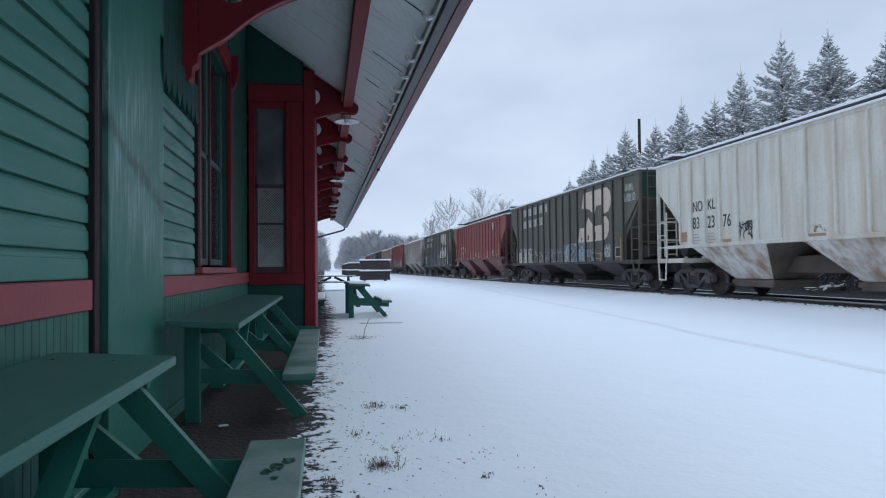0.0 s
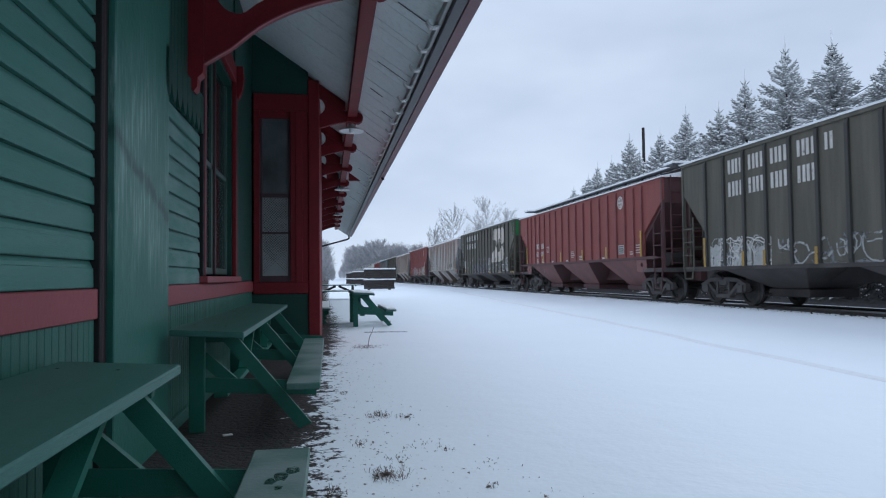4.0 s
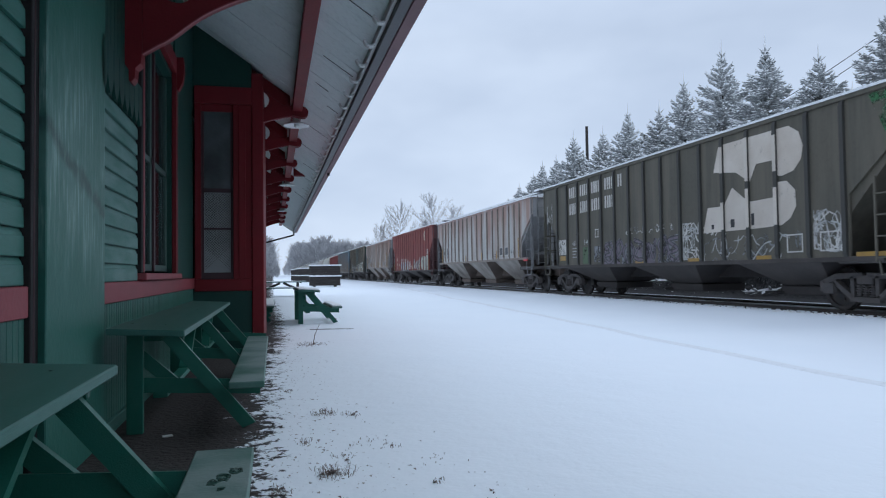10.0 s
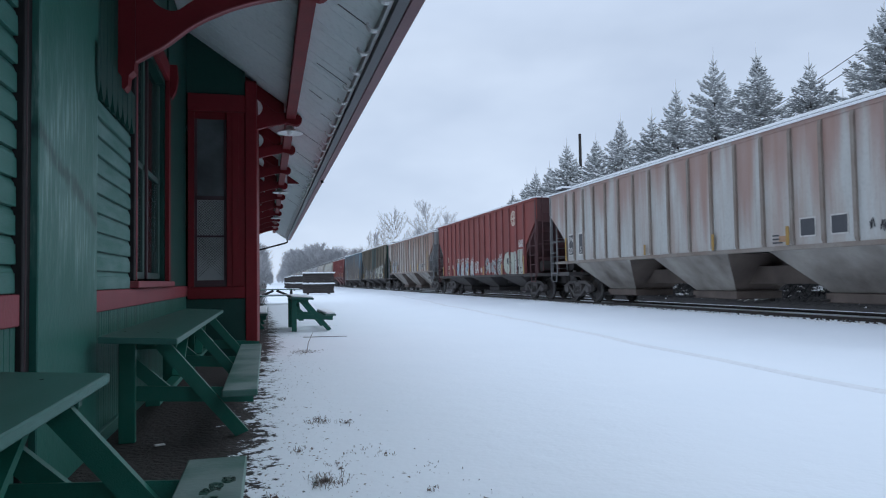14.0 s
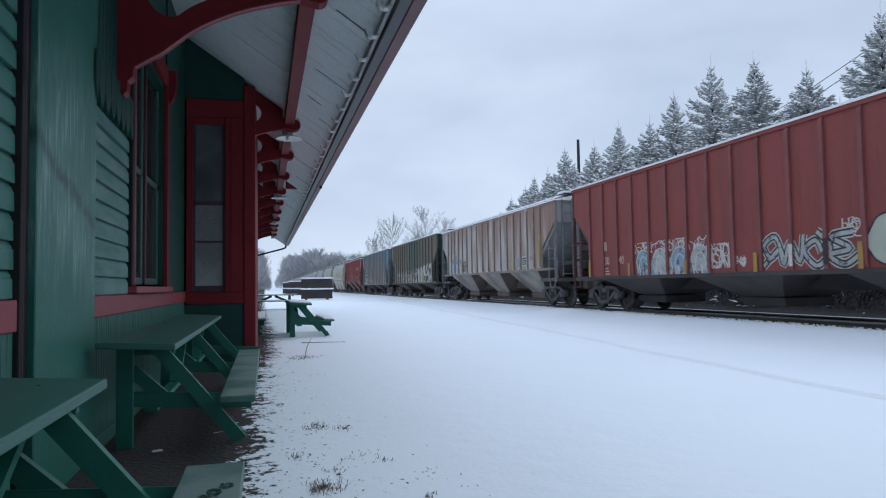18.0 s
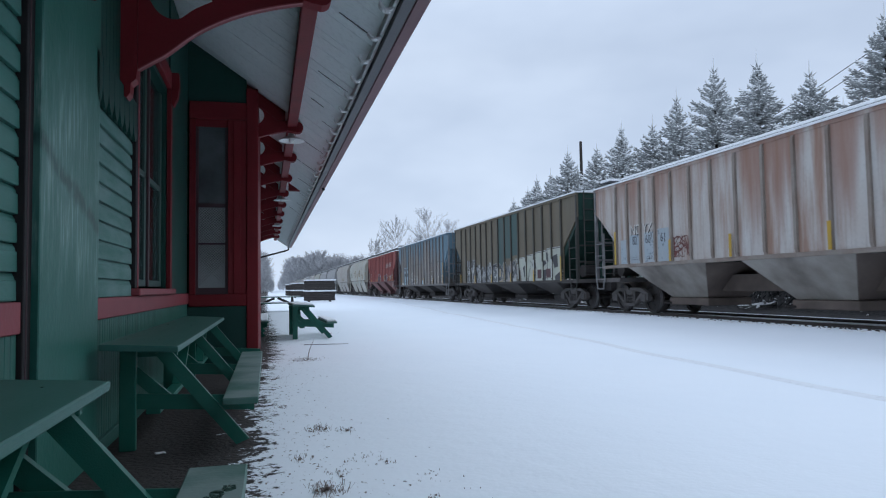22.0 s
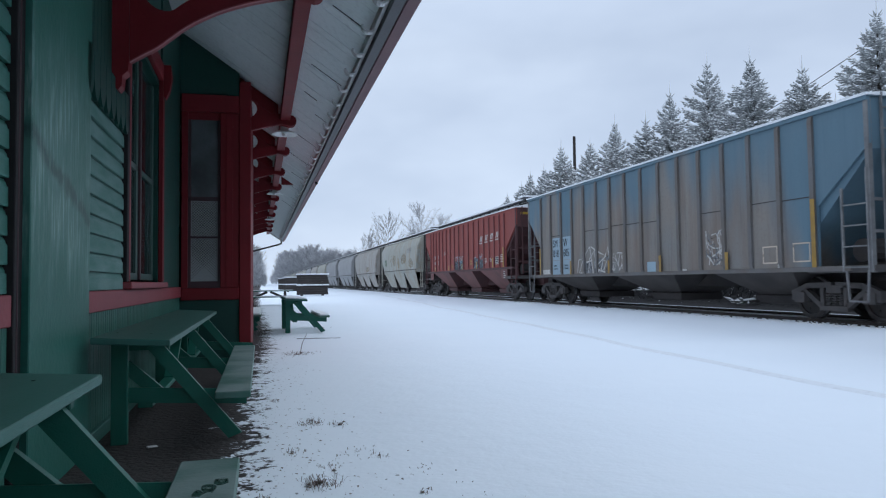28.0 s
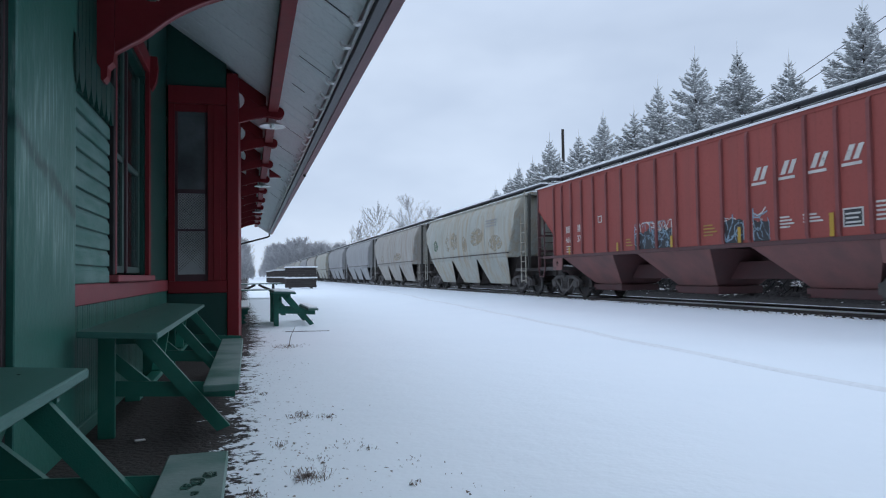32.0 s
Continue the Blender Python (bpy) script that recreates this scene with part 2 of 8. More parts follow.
# Darker maroon: shade on ends and down-facing sheets put into colour.
M["maroon_iron"] = mat("shaded_maroon_ironwork", (0.11, 0.042, 0.043), 0.7, alt=(0.08, 0.048, 0.048), scale=2, amount=0.8)
# Hopper red: soot, and the sloping plates' shade put into the colour.
M["grime_shade_red"] = mat("shaded_sooty_red_paint", (0.25, 0.108, 0.1), 0.8, alt=(0.15, 0.085, 0.08), scale=1.4, amount=0.9, fine=25)
# Dark and red ribs: darker than their sheets, shadow lines put into colour.
M["rib_dark"] = mat("shaded_dark_rib", (0.05, 0.05, 0.045), 0.7, alt=(0.05, 0.045, 0.04), scale=1.5, amount=0.8, fine=20)
M["rib_red"] = mat("shaded_red_rib", (0.24, 0.072, 0.07), 0.7, alt=(0.14, 0.045, 0.042), scale=1.5, amount=0.8, fine=20)
M["rib_blue"] = mat("brown_stained_rib", (0.15, 0.128, 0.112), 0.7, alt=(0.165, 0.17, 0.18), scale=1.5, amount=0.8, fine=20)
M["c_white"] = paint("off_white_car_paint", (0.385, 0.378, 0.338), (0.28, 0.215, 0.15), 0.6, (0.335, 0.325, 0.29))
M["c_white_rusty"] = paint("rust_marked_white_paint", (0.42, 0.41, 0.385), (0.2, 0.13, 0.085), 0.95, (0.34, 0.31, 0.28))
M["c_green"] = paint("dark_olive_car_paint", (0.06, 0.055, 0.044), (0.08, 0.071, 0.056), 0.7, (0.048, 0.048, 0.04))
M["c_red"] = paint("oxide_red_car_paint", (0.158, 0.045, 0.039), (0.114, 0.038, 0.034), 0.6, (0.14, 0.043, 0.038))
M["plate_stained"] = mat("sooty_stained_plate", (0.385, 0.35, 0.31), 0.75, alt=(0.1, 0.078, 0.064), scale=0.9, amount=1.0, fine=18)
M["soot_brown"] = mat("sooty_brown_steel", (0.046, 0.039, 0.036), 0.8, alt=(0.095, 0.082, 0.074), scale=1.3, amount=0.7, fine=22)
M["ladder_iron"] = mat("dark_grey_ladder_iron", (0.15, 0.15, 0.153), 0.7, alt=(0.3, 0.295, 0.29), scale=3, amount=0.8, fine=25)
M["c_grey"] = paint("rust_stained_grey_car_paint", (0.28, 0.285, 0.275), (0.19, 0.135, 0.11), 0.6, (0.23, 0.22, 0.205))
M["c_red2"] = paint("dull_red_car_paint", (0.148, 0.037, 0.032), (0.1, 0.032, 0.028), 0.6, (0.125, 0.035, 0.03))
M["c_rust"] = paint("heavily_rusted_grey_car_paint", (0.285, 0.275, 0.262), (0.15, 0.085, 0.058), 0.85, (0.24, 0.205, 0.18))
M["c_olive"] = paint("patched_olive_car_paint", (0.092, 0.075, 0.053), (0.07, 0.058, 0.043), 0.6, (0.075, 0.068, 0.051))
M["c_blue"] = paint("faded_blue_grey_car_paint", (0.145, 0.124, 0.106), (0.105, 0.08, 0.066), 0.7, (0.115, 0.119, 0.118))
M["c_red3"] = paint("bright_oxide_red_car_paint", (0.184, 0.046, 0.039), (0.136, 0.041, 0.036), 0.5, (0.16, 0.043, 0.037))
M["c_pale"] = paint("pale_green_grey_car_paint", (0.245, 0.252, 0.232), (0.2, 0.165, 0.12), 0.9, (0.2, 0.207, 0.185))
M["c_mid"] = paint("mid_grey_car_paint", (0.195, 0.196, 0.197), (0.15, 0.142, 0.13), 0.5, (0.165, 0.165, 0.167))
M["c_beige"] = paint("beige_grey_car_paint", (0.235, 0.228, 0.212), (0.17, 0.135, 0.105), 0.7, (0.2, 0.192, 0.178))
M["c_end_green"] = paint("bright_green_patch", (0.02, 0.13, 0.045), (0.02, 0.07, 0.03), 0.6)
M["dull_green_patch"] = mat("dull_green_touch_up", (0.1, 0.16, 0.085), 0.7, alt=(0.07, 0.1, 0.06), scale=3, amount=0.8, worn=0.4)
# Packed snow of the rut, greyed to stand in for its shade.
M["rut_snow"] = mat("shade_greyed_snow", (0.8, 0.83, 0.87), 0.8, alt=(0.82, 0.85, 0.88), scale=1.2, amount=0.9, fine=12, bump=0.2)
# Grime, with the shade of the round cars' recessed bays put in.
M["grime"] = mat("hopper_grime_and_shade", (0.07, 0.06, 0.056), 0.8, alt=(0.125, 0.105, 0.095), scale=2, amount=0.9, fine=25)
M["letter_white"] = mat("worn_white_lettering", (0.62, 0.6, 0.56), 0.6, alt=(0.46, 0.43, 0.4), scale=3, amount=0.8, worn=0.33)
M["emblem_cream"] = mat("aged_cream_emblem_paint", (0.62, 0.56, 0.49), 0.6, alt=(0.5, 0.43, 0.36), scale=1.4, amount=0.9, worn=0.3)
M["seam"] = mat("dirty_weld_seam", (0.05, 0.045, 0.043), 0.8)
M["letter_black"] = mat("black_lettering", (0.03, 0.03, 0.032), 0.6)
M["yellow"] = mat("yellow_reflector_tape", (0.5, 0.3, 0.03), 0.45, alt=(0.4, 0.26, 0.04), scale=6, amount=0.8)
M["faded_orange"] = mat("washed_out_orange_mark", (0.42, 0.27, 0.11), 0.6, alt=(0.4, 0.33, 0.22), scale=2, amount=0.8, worn=0.56)
M["orange"] = mat("faded_orange_patch", (0.45, 0.26, 0.15), 0.6)
M["beige_mark"] = mat("faded_cream_emblem", (0.66, 0.54, 0.43), 0.6, alt=(0.55, 0.45, 0.36), scale=2, amount=0.8, worn=0.33)
M["pale_blue"] = mat("pale_blue_patch", (0.33, 0.45, 0.52), 0.6, alt=(0.28, 0.37, 0.43), scale=2, amount=0.7)
M["g_silver"] = mat("silver_spray_paint", (0.44, 0.44, 0.42), 0.5, alt=(0.28, 0.28, 0.27), scale=3, amount=0.8, worn=0.4)
M["g_haze"] = mat("thin_grey_spray_paint", (0.2, 0.21, 0.22), 0.5, alt=(0.14, 0.14, 0.15), scale=3, amount=0.8, worn=0.47)
M["g_blue"] = mat("sky_blue_spray_paint", (0.2, 0.31, 0.4), 0.5, alt=(0.26, 0.34, 0.38), scale=3, amount=0.8, worn=0.42)
M["g_blush"] = mat("dusty_pink_spray_paint", (0.36, 0.29, 0.25), 0.5, alt=(0.25, 0.23, 0.22), scale=2.5, amount=0.9, worn=0.25)
M["g_cream"] = mat("cream_spray_paint", (0.46, 0.48, 0.39), 0.5, alt=(0.33, 0.33, 0.29), scale=2, amount=0.9, worn=0.24)
M["g_purple"] = mat("dusty_mauve_spray_paint", (0.16, 0.13, 0.16), 0.5, alt=(0.1, 0.08, 0.1), scale=3, amount=0.8, worn=0.42)
M["g_pale"] = mat("whitish_spray_paint", (0.52, 0.53, 0.5), 0.5, alt=(0.36, 0.36, 0.34), scale=3, amount=0.8, worn=0.28)
M["g_gold"] = mat("ochre_spray_paint", (0.38, 0.29, 0.16), 0.5, alt=(0.28, 0.24, 0.17), scale=2.5, amount=0.9, worn=0.36)
M["ochre"] = mat("dirty_ochre_reflector_tape", (0.42, 0.24, 0.04), 0.5, alt=(0.26, 0.16, 0.06), scale=4, amount=0.9, worn=0.3)
# Soot, darkened to hold the shade under the cars as well.
M["soot_shade"] = mat("sooty_shaded_steel", (0.055, 0.05, 0.05), 0.8, alt=(0.085, 0.075, 0.07), scale=1.3, amount=0.9, fine=22, spec=0.2)
# Dark outer plates below the open cars' sills.
M["dark_plate"] = mat("dark_hopper_plate", (0.1, 0.088, 0.082), 0.8, alt=(0.06, 0.054, 0.052), scale=1.1, amount=0.9, fine=22, spec=0.2)
M["rust_scrawl"] = mat("brown_scrawled_paint", (0.17, 0.06, 0.05), 0.7, worn=0.36)
M["washed_blue"] = mat("washed_out_blue_paint", (0.33, 0.4, 0.45), 0.6, alt=(0.42, 0.43, 0.43), scale=1.3, amount=0.9, worn=0.36)
M["flag_red"] = mat("bright_red_marker", (0.6, 0.03, 0.04), 0.5)
M["green_overspray"] = mat("green_overspray", (0.04, 0.15, 0.06), 0.7, worn=0.5)
# Darker than the olive sheets: rib shade is held in this colour.
M["rib_olive"] = mat("shaded_olive_rib", (0.07, 0.062, 0.048), 0.7, alt=(0.05, 0.045, 0.038), scale=1.5, amount=0.8, fine=20)
M["g_black"] = mat("black_spray_paint", (0.025, 0.025, 0.03), 0.5)


# mesh helpers
def box(bm, x0, x1, y0, y1, z0, z1):
    c = [bm.verts.new((x, y, z)) for x in (x0, x1) for y in (y0, y1) for z in (z0, z1)]
    for f in ((0, 1, 3, 2), (4, 6, 7, 5), (0, 4, 5, 1), (2, 3, 7, 6), (0, 2, 6, 4), (1, 5, 7, 3)):
        bm.faces.new([c[i] for i in f])
    return c


def bevelled(bm, width=0.006):
    bmesh.ops.bevel(bm, geom=[e for e in bm.edges], offset=width, segments=1, affect="EDGES", clamp_overlap=True)


def bar(bm, a, b, w, h, up=(0, 0, 1)):
    """A rectangular bar from a to b, w wide and h high."""
    a, b = Vector(a), Vector(b)
    d = (b - a).normalized()
    s = d.cross(Vector(up))
    if s.length < 1e-4:
        s = d.cross(Vector((0, 1, 0)))
    s.normalize()
    u = s.cross(d).normalized()
    q = [[bm.verts.new(p + s * (w / 2) * i + u * (h / 2) * j) for i, j in ((-1, -1), (1, -1), (1, 1), (-1, 1))] for p in (a, b)]
    for k in range(4):
        bm.faces.new((q[0][k], q[0][(k + 1) % 4], q[1][(k + 1) % 4], q[1][k]))
    bm.faces.new(q[0][::-1])
    bm.faces.new(q[1])


def tube(bm, pts, radii, sides=8):
    rings = []
    for i, p in enumerate(pts):
        a, b = Vector(pts[max(i - 1, 0)]), Vector(pts[min(i + 1, len(pts) - 1)])
        d = (b - a).normalized()
        s = d.orthogonal().normalized() if i == 0 else (rings_s - d * rings_s.dot(d)).normalized()
        rings_s = s
        u = d.cross(s)
        r = radii[i] if isinstance(radii, (list, tuple)) else radii
        rings.append([bm.verts.new(Vector(p) + (s * math.cos(k * math.tau / sides) + u * math.sin(k * math.tau / sides)) * r) for k in range(sides)])
    for r0, r1 in zip(rings, rings[1:]):
        for k in range(sides):
            bm.faces.new((r0[k], r0[(k + 1) % sides], r1[(k + 1) % sides], r1[k]))
    bm.faces.new(rings[0][::-1])
    bm.faces.new(rings[-1])


def prism(bm, poly, axis, a, b):
    """Extrudes a polygon along an axis from a to b. poly: pairs for the two other axes, in the order of x, y, z."""
    def place(p, v):
        return {"x": (v, p[0], p[1]), "y": (p[0], v, p[1]), "z": (p[0], p[1], v)}[axis]
    r0, r1 = [bm.verts.new(place(p, a)) for p in poly], [bm.verts.new(place(p, b)) for p in poly]
    n = len(poly)
    for k in range(n):
        bm.faces.new((r0[k], r0[(k + 1) % n], r1[(k + 1) % n], r1[k]))
    bm.faces.new(r0[::-1])
    bm.faces.new(r1)


def lathe(bm, profile, axis="z", centre=(0, 0, 0), sides=20):
    """Turns (radius, height) pairs round an axis through centre."""
    rings = []
    for r, h in profile:
        ring = []
        for k in range(sides):
            c, s = math.cos(k * math.tau / sides) * r, math.sin(k * math.tau / sides) * r
            v = {"z": (c, s, h), "x": (h, c, s), "y": (c, h, s)}[axis]
            ring.append(bm.verts.new(Vector(centre) + Vector(v)))
        rings.append(ring)
    for r0, r1 in zip(rings, rings[1:]):
        for k in range(sides):
            bm.faces.new((r0[k], r0[(k + 1) % sides], r1[(k + 1) % sides], r1[k]))
    bm.faces.new(rings[0][::-1])
    bm.faces.new(rings[-1])


def mesh_of(name, bm, material, smooth=False):
    bmesh.ops.recalc_face_normals(bm, faces=bm.faces)
    me = bpy.data.meshes.new(name)
    bm.to_mesh(me)
    bm.free()
    me.materials.append(M[material] if isinstance(material, str) else material)
    if smooth:
        me.shade_smooth()
    return me


def part(name, bm, material, parent=None, label="", smooth=False):
    """Links a bmesh as one mesh object, under a thing or part where one is given."""
    ob = new(name, mesh_of(name, bm, material, smooth))
    ob.parent = parent
    return tagged(ob, label)


def shared(name, me, parent, at=(0, 0, 0), label=""):
    """One more object on a mesh that exists."""
    ob = new(name, me)
    ob.parent = parent
    ob.location = at
    return tagged(ob, label)


def thing(name, m, label, category, group="", kind=""):
    ob = new(name)
    ob.matrix_basis = m
    return tagged(ob, label, category, group, kind)


def bm_box(*args, bevel=0.0):
    bm = bmesh.new()
    box(bm, *args)
    if bevel:
        bevelled(bm, bevel)
    return bm


# ---- ground, track bed and rails ----
def ground_material():
    m = bpy.data.materials.new("snow_and_bare_soil")
    m.use_nodes = True
    n, l = m.node_tree.nodes, m.node_tree.links
    p = n["Principled BSDF"]
    co = n.new("ShaderNodeTexCoord")
    sep = n.new("ShaderNodeSeparateXYZ")
    l.new(co.outputs["Object"], sep.inputs[0])

    def noise_at(s, d=4.0, squash=(1, 1, 1)):
        mp = n.new("ShaderNodeMapping")
        mp.inputs["Scale"].default_value = squash
        l.new(co.outputs["Object"], mp.inputs["Vector"])
        t = n.new("ShaderNodeTexNoise")
        t.inputs["Scale"].default_value, t.inputs["Detail"].default_value = s, d
        l.new(mp.outputs["Vector"], t.inputs["Vector"])
        return t.outputs["Fac"]

    def math_of(op, a, b):
        x = n.new("ShaderNodeMath")
        x.operation = op
        for i, v in enumerate((a, b)):
            if isinstance(v, float):
                x.inputs[i].default_value = v
            else:
                l.new(v, x.inputs[i])
        return x.outputs[0]

    def mix(a, b, f):
        x = n.new("ShaderNodeMix")
        x.data_type = "RGBA"
        for s, v in (("A", a), ("B", b)):
            if isinstance(v, tuple):
                x.inputs[s].default_value = (*v, 1)
            else:
                l.new(v, x.inputs[s])
        l.new(f, x.inputs["Factor"])
        return x.outputs["Result"]

    def step(v, lo, hi):
        r = n.new("ShaderNodeMapRange")
        r.interpolation_type = "SMOOTHSTEP"
        r.inputs["From Min"].default_value, r.inputs["From Max"].default_value = lo, hi
        l.new(v, r.inputs["Value"])
        return r.outputs["Result"]

    shade_strip = math_of("MULTIPLY", step(sep.outputs["Y"], 9.0, 12.5), math_of("SUBTRACT", 1.0, step(sep.outputs["Y"], 17.0, 34.0)))
    far = math_of("SUBTRACT", math_of("ADD", sep.outputs["X"], 0.1), math_of("MULTIPLY", shade_strip, 0.22))
    wob = math_of("MULTIPLY", math_of("SUBTRACT", noise_at(1.6, 3.0), 0.5), 0.55)
    rag = math_of("ADD", math_of("MULTIPLY", math_of("SUBTRACT", noise_at(9.0, 7.0), 0.5), 1.1), math_of("MULTIPLY", math_of("SUBTRACT", noise_at(34.0, 3.0), 0.5), 0.55))
    edge = math_of("ADD", math_of("ADD", far, wob), rag)
    snowy = step(edge, -0.03, 0.07)
    soil = mix((0.008, 0.007, 0.007), (0.05, 0.039, 0.036), noise_at(22.0, 9.0))
    soil = mix(soil, (0.16, 0.13, 0.11), step(noise_at(70.0, 2.0), 0.68, 0.74))
    snow = mix((0.89, 0.935, 0.98), (0.83, 0.885, 0.945), noise_at(0.5))
    flecks = math_of("MULTIPLY", step(noise_at(30.0, 3.0, (1, 0.6, 1)), 0.66, 0.7), step(math_of("MULTIPLY", sep.outputs["X"], -1.0), -1.0, 0.0))
    snow = mix(snow, (0.2, 0.16, 0.13), flecks)
    l.new(mix(soil, snow, snowy), p.inputs["Base Color"])
    p.inputs["Roughness"].default_value = 0.85
    rough = math_of("MULTIPLY", noise_at(24.0, 6.0), math_of("SUBTRACT", 1.35, math_of("MULTIPLY", snowy, 1.2)))
    h = math_of("ADD", math_of("MULTIPLY", snowy, 1.2), math_of("ADD", rough, math_of("MULTIPLY", noise_at(3.5, 3.0), 0.5)))
    b = n.new("ShaderNodeBump")
    b.inputs["Strength"].default_value, b.inputs["Distance"].default_value = 0.7, 0.03
    l.new(h, b.inputs["Height"])
    l.new(b.outputs["Normal"], p.inputs["Normal"])
    return m


def rut(y):
    return 5.15 + 0.082 * y


def build_ground():
    xs = sorted({*np.arange(-3, 11.01, 0.25).round(2).tolist(), -900, -300, -100, -40, -20, -12, -8, -5, 11.2, 11.4, 16.2, 16.6, 18, 20, 25, 32, 45, 80, 200, 500, 1200})
    ys = sorted({*np.arange(0, 50.1, 0.5).round(2).tolist(), -600, -200, -60, -20, -8, -4, 55, 60, 70, 80, 100, 130, 170, 230, 320, 500, 900, 1600, 3000})
    verts, faces = [], []
    for y in ys:
        for x in xs:
            z = 0.0
            if 0.2 < x < 10.5 and 1 < y < 60:
                z = 0.035 * (noise.noise(Vector((x * 0.35, y * 0.16, 0))) + 0.4 * noise.noise(Vector((x * 1.1, y * 0.5, 3)))) * min(1, (x - 0.2) / 1.5)
            k = min(1, max(0, (x - 9.2) / 2.0))
            z += 0.13 * k * k * (3 - 2 * k) * (1 if x < 40 else 0.0)
            if 11.5 < x < 16.1:
                z = -0.05
            if x > 60 or y > 1000:
                z = 0.0
            verts.append((x, y, z))
    w = len(xs)
    for j in range(len(ys) - 1):
        for i in range(w - 1):
            a = j * w + i
            faces.append((a, a + 1, a + w + 1, a + w))
    me = bpy.data.meshes.new("ground")
    me.from_pydata(verts, [], faces)
    me.materials.append(ground_material())
    me.shade_smooth()
    tagged(new("ground", me), "flat snow-covered yard with bare soil under the eaves", "ground", kind="structure")


build_ground()

# faint rut pressed along the snow, parallel to the track, its shade painted grey
bm = bmesh.new()
prev = None
for k in range(90):
    y = 2.0 + k * 0.6
    c = rut(y) + 0.03 * math.sin(y * 1.7)
    zg = 0.035 * (noise.noise(Vector((c * 0.35, y * 0.16, 0))) + 0.4 * noise.noise(Vector((c * 1.1, y * 0.5, 3))))
    row = [bm.verts.new((c + dx, y, zg + dz)) for dx, dz in ((-0.12, -0.012), (-0.08, 0.01), (0.0, 0.013 + 0.01 * noise.noise(Vector((0, y * 2, 7)))), (0.07, 0.01), (0.11, -0.012))]
    if prev:
        for i in range(4):
            bm.faces.new((prev[i], prev[i + 1], row[i + 1], row[i]))
    prev = row
tagged(part("snow_ridge", bm, "rut_snow", smooth=True), "thin line of packed snow in a rut, greyed as if shaded", "snow ridge", kind="structure")

TRACK_X, RAIL_Z = 12.5, 0.2
# Far bank raised and kept dark to stand in for shade behind the train.
bm = bmesh.new()
prism(bm, [(TRACK_X - 1.3, -0.02), (TRACK_X - 1.05, 0.11), (TRACK_X + 3.6, 0.14), (TRACK_X + 4.0, 0.22), (TRACK_X + 5.0, 0.92), (TRACK_X + 7.6, 0.97), (TRACK_X + 9.5, -0.02)], "y", -210, 520)
tagged(part("track_bed", bm, "ballast"), "dark gravel track bed with thin snow", "track bed", kind="structure")
track = thing("railway_track", pose(TRACK_X, 0, 0), "steel railway track on dark wooden ties", "railway track", kind="structure")
for s in (-1, 1):
    bm = bmesh.new()
    prism(bm, [(s * 0.755 + u, v) for u, v in ((-0.065, 0.1), (0.065, 0.1), (0.065, 0.112), (0.012, 0.122), (0.012, 0.165), (0.036, 0.175), (0.036, 0.2),
                                               (-0.036, 0.2), (-0.036, 0.175), (-0.012, 0.165), (-0.012, 0.122), (-0.065, 0.112))], "y", -210, 520)
    part("rail", bm, "rail", track)
tie_me = mesh_of("tie", bm_box(-1.18, 1.18, -0.11, 0.11, -0.02, 0.125, bevel=0.01), "tie")
for k in range(110):
    shared("tie", tie_me, track, (random.uniform(-0.03, 0.03), 5 + k * 0.55, 0))
bm = bmesh.new()
for k in range(600):
    y = 66 + k * 0.7
    box(bm, -1.18, 1.18, y, y + 0.22, -0.02, 0.125)
tagged(part("ties_beyond", bm, "tie", track), kind="stuff")

# old snow caught between the ties and on the bank
rnd = random.Random(61)
bm = bmesh.new()
for k in range(700):
    far_side = rnd.random() < 0.45
    x = rnd.uniform(15.2, 18.6) if far_side else rnd.choice((rnd.uniform(11.15, 11.65), rnd.uniform(11.85, 13.1)))
    y = 4 + 70 * rnd.random() ** 1.5
    z = 0.105 if x < 16 else float(np.interp(x, (16.1, 16.5, 17.5, 18.7), (0.14, 0.22, 0.92, 0.95)))
    r, n, a0 = rnd.uniform(0.02, 0.08) if far_side else rnd.uniform(0.03, 0.11), 6, rnd.uniform(0, 6)
    top = bm.verts.new((x, y, z + r * 0.35))
    ring = [bm.verts.new((x + r * rnd.uniform(0.6, 1.2) * math.cos(a0 + i * math.tau / n), y + r * rnd.uniform(0.8, 2.2) * math.sin(a0 + i * math.tau / n), z - 0.02)) for i in range(n)]
    for i in range(n):
        bm.faces.new((top, ring[i], ring[(i + 1) % n]))
for k in range(520):
    y, x = 3 + 75 * rnd.random() ** 1.4, 11.16 + rnd.gauss(0, 0.07)
    r, n, a0 = rnd.uniform(0.05, 0.16), 7, rnd.uniform(0, 6)
    top = bm.verts.new((x, y, 0.135 + r * 0.15))
    ring = [bm.verts.new((x + r * rnd.uniform(0.5, 1.2) * math.cos(a0 + i * math.tau / n), y + r * rnd.uniform(1.0, 3.0) * math.sin(a0 + i * math.tau / n), 0.085)) for i in range(n)]
    for i in range(n):
        bm.faces.new((top, ring[i], ring[(i + 1) % n]))
tagged(part("snow_clump", bm, "snow"), "scattered clumps of old snow on the track bed", "snow", kind="stuff")

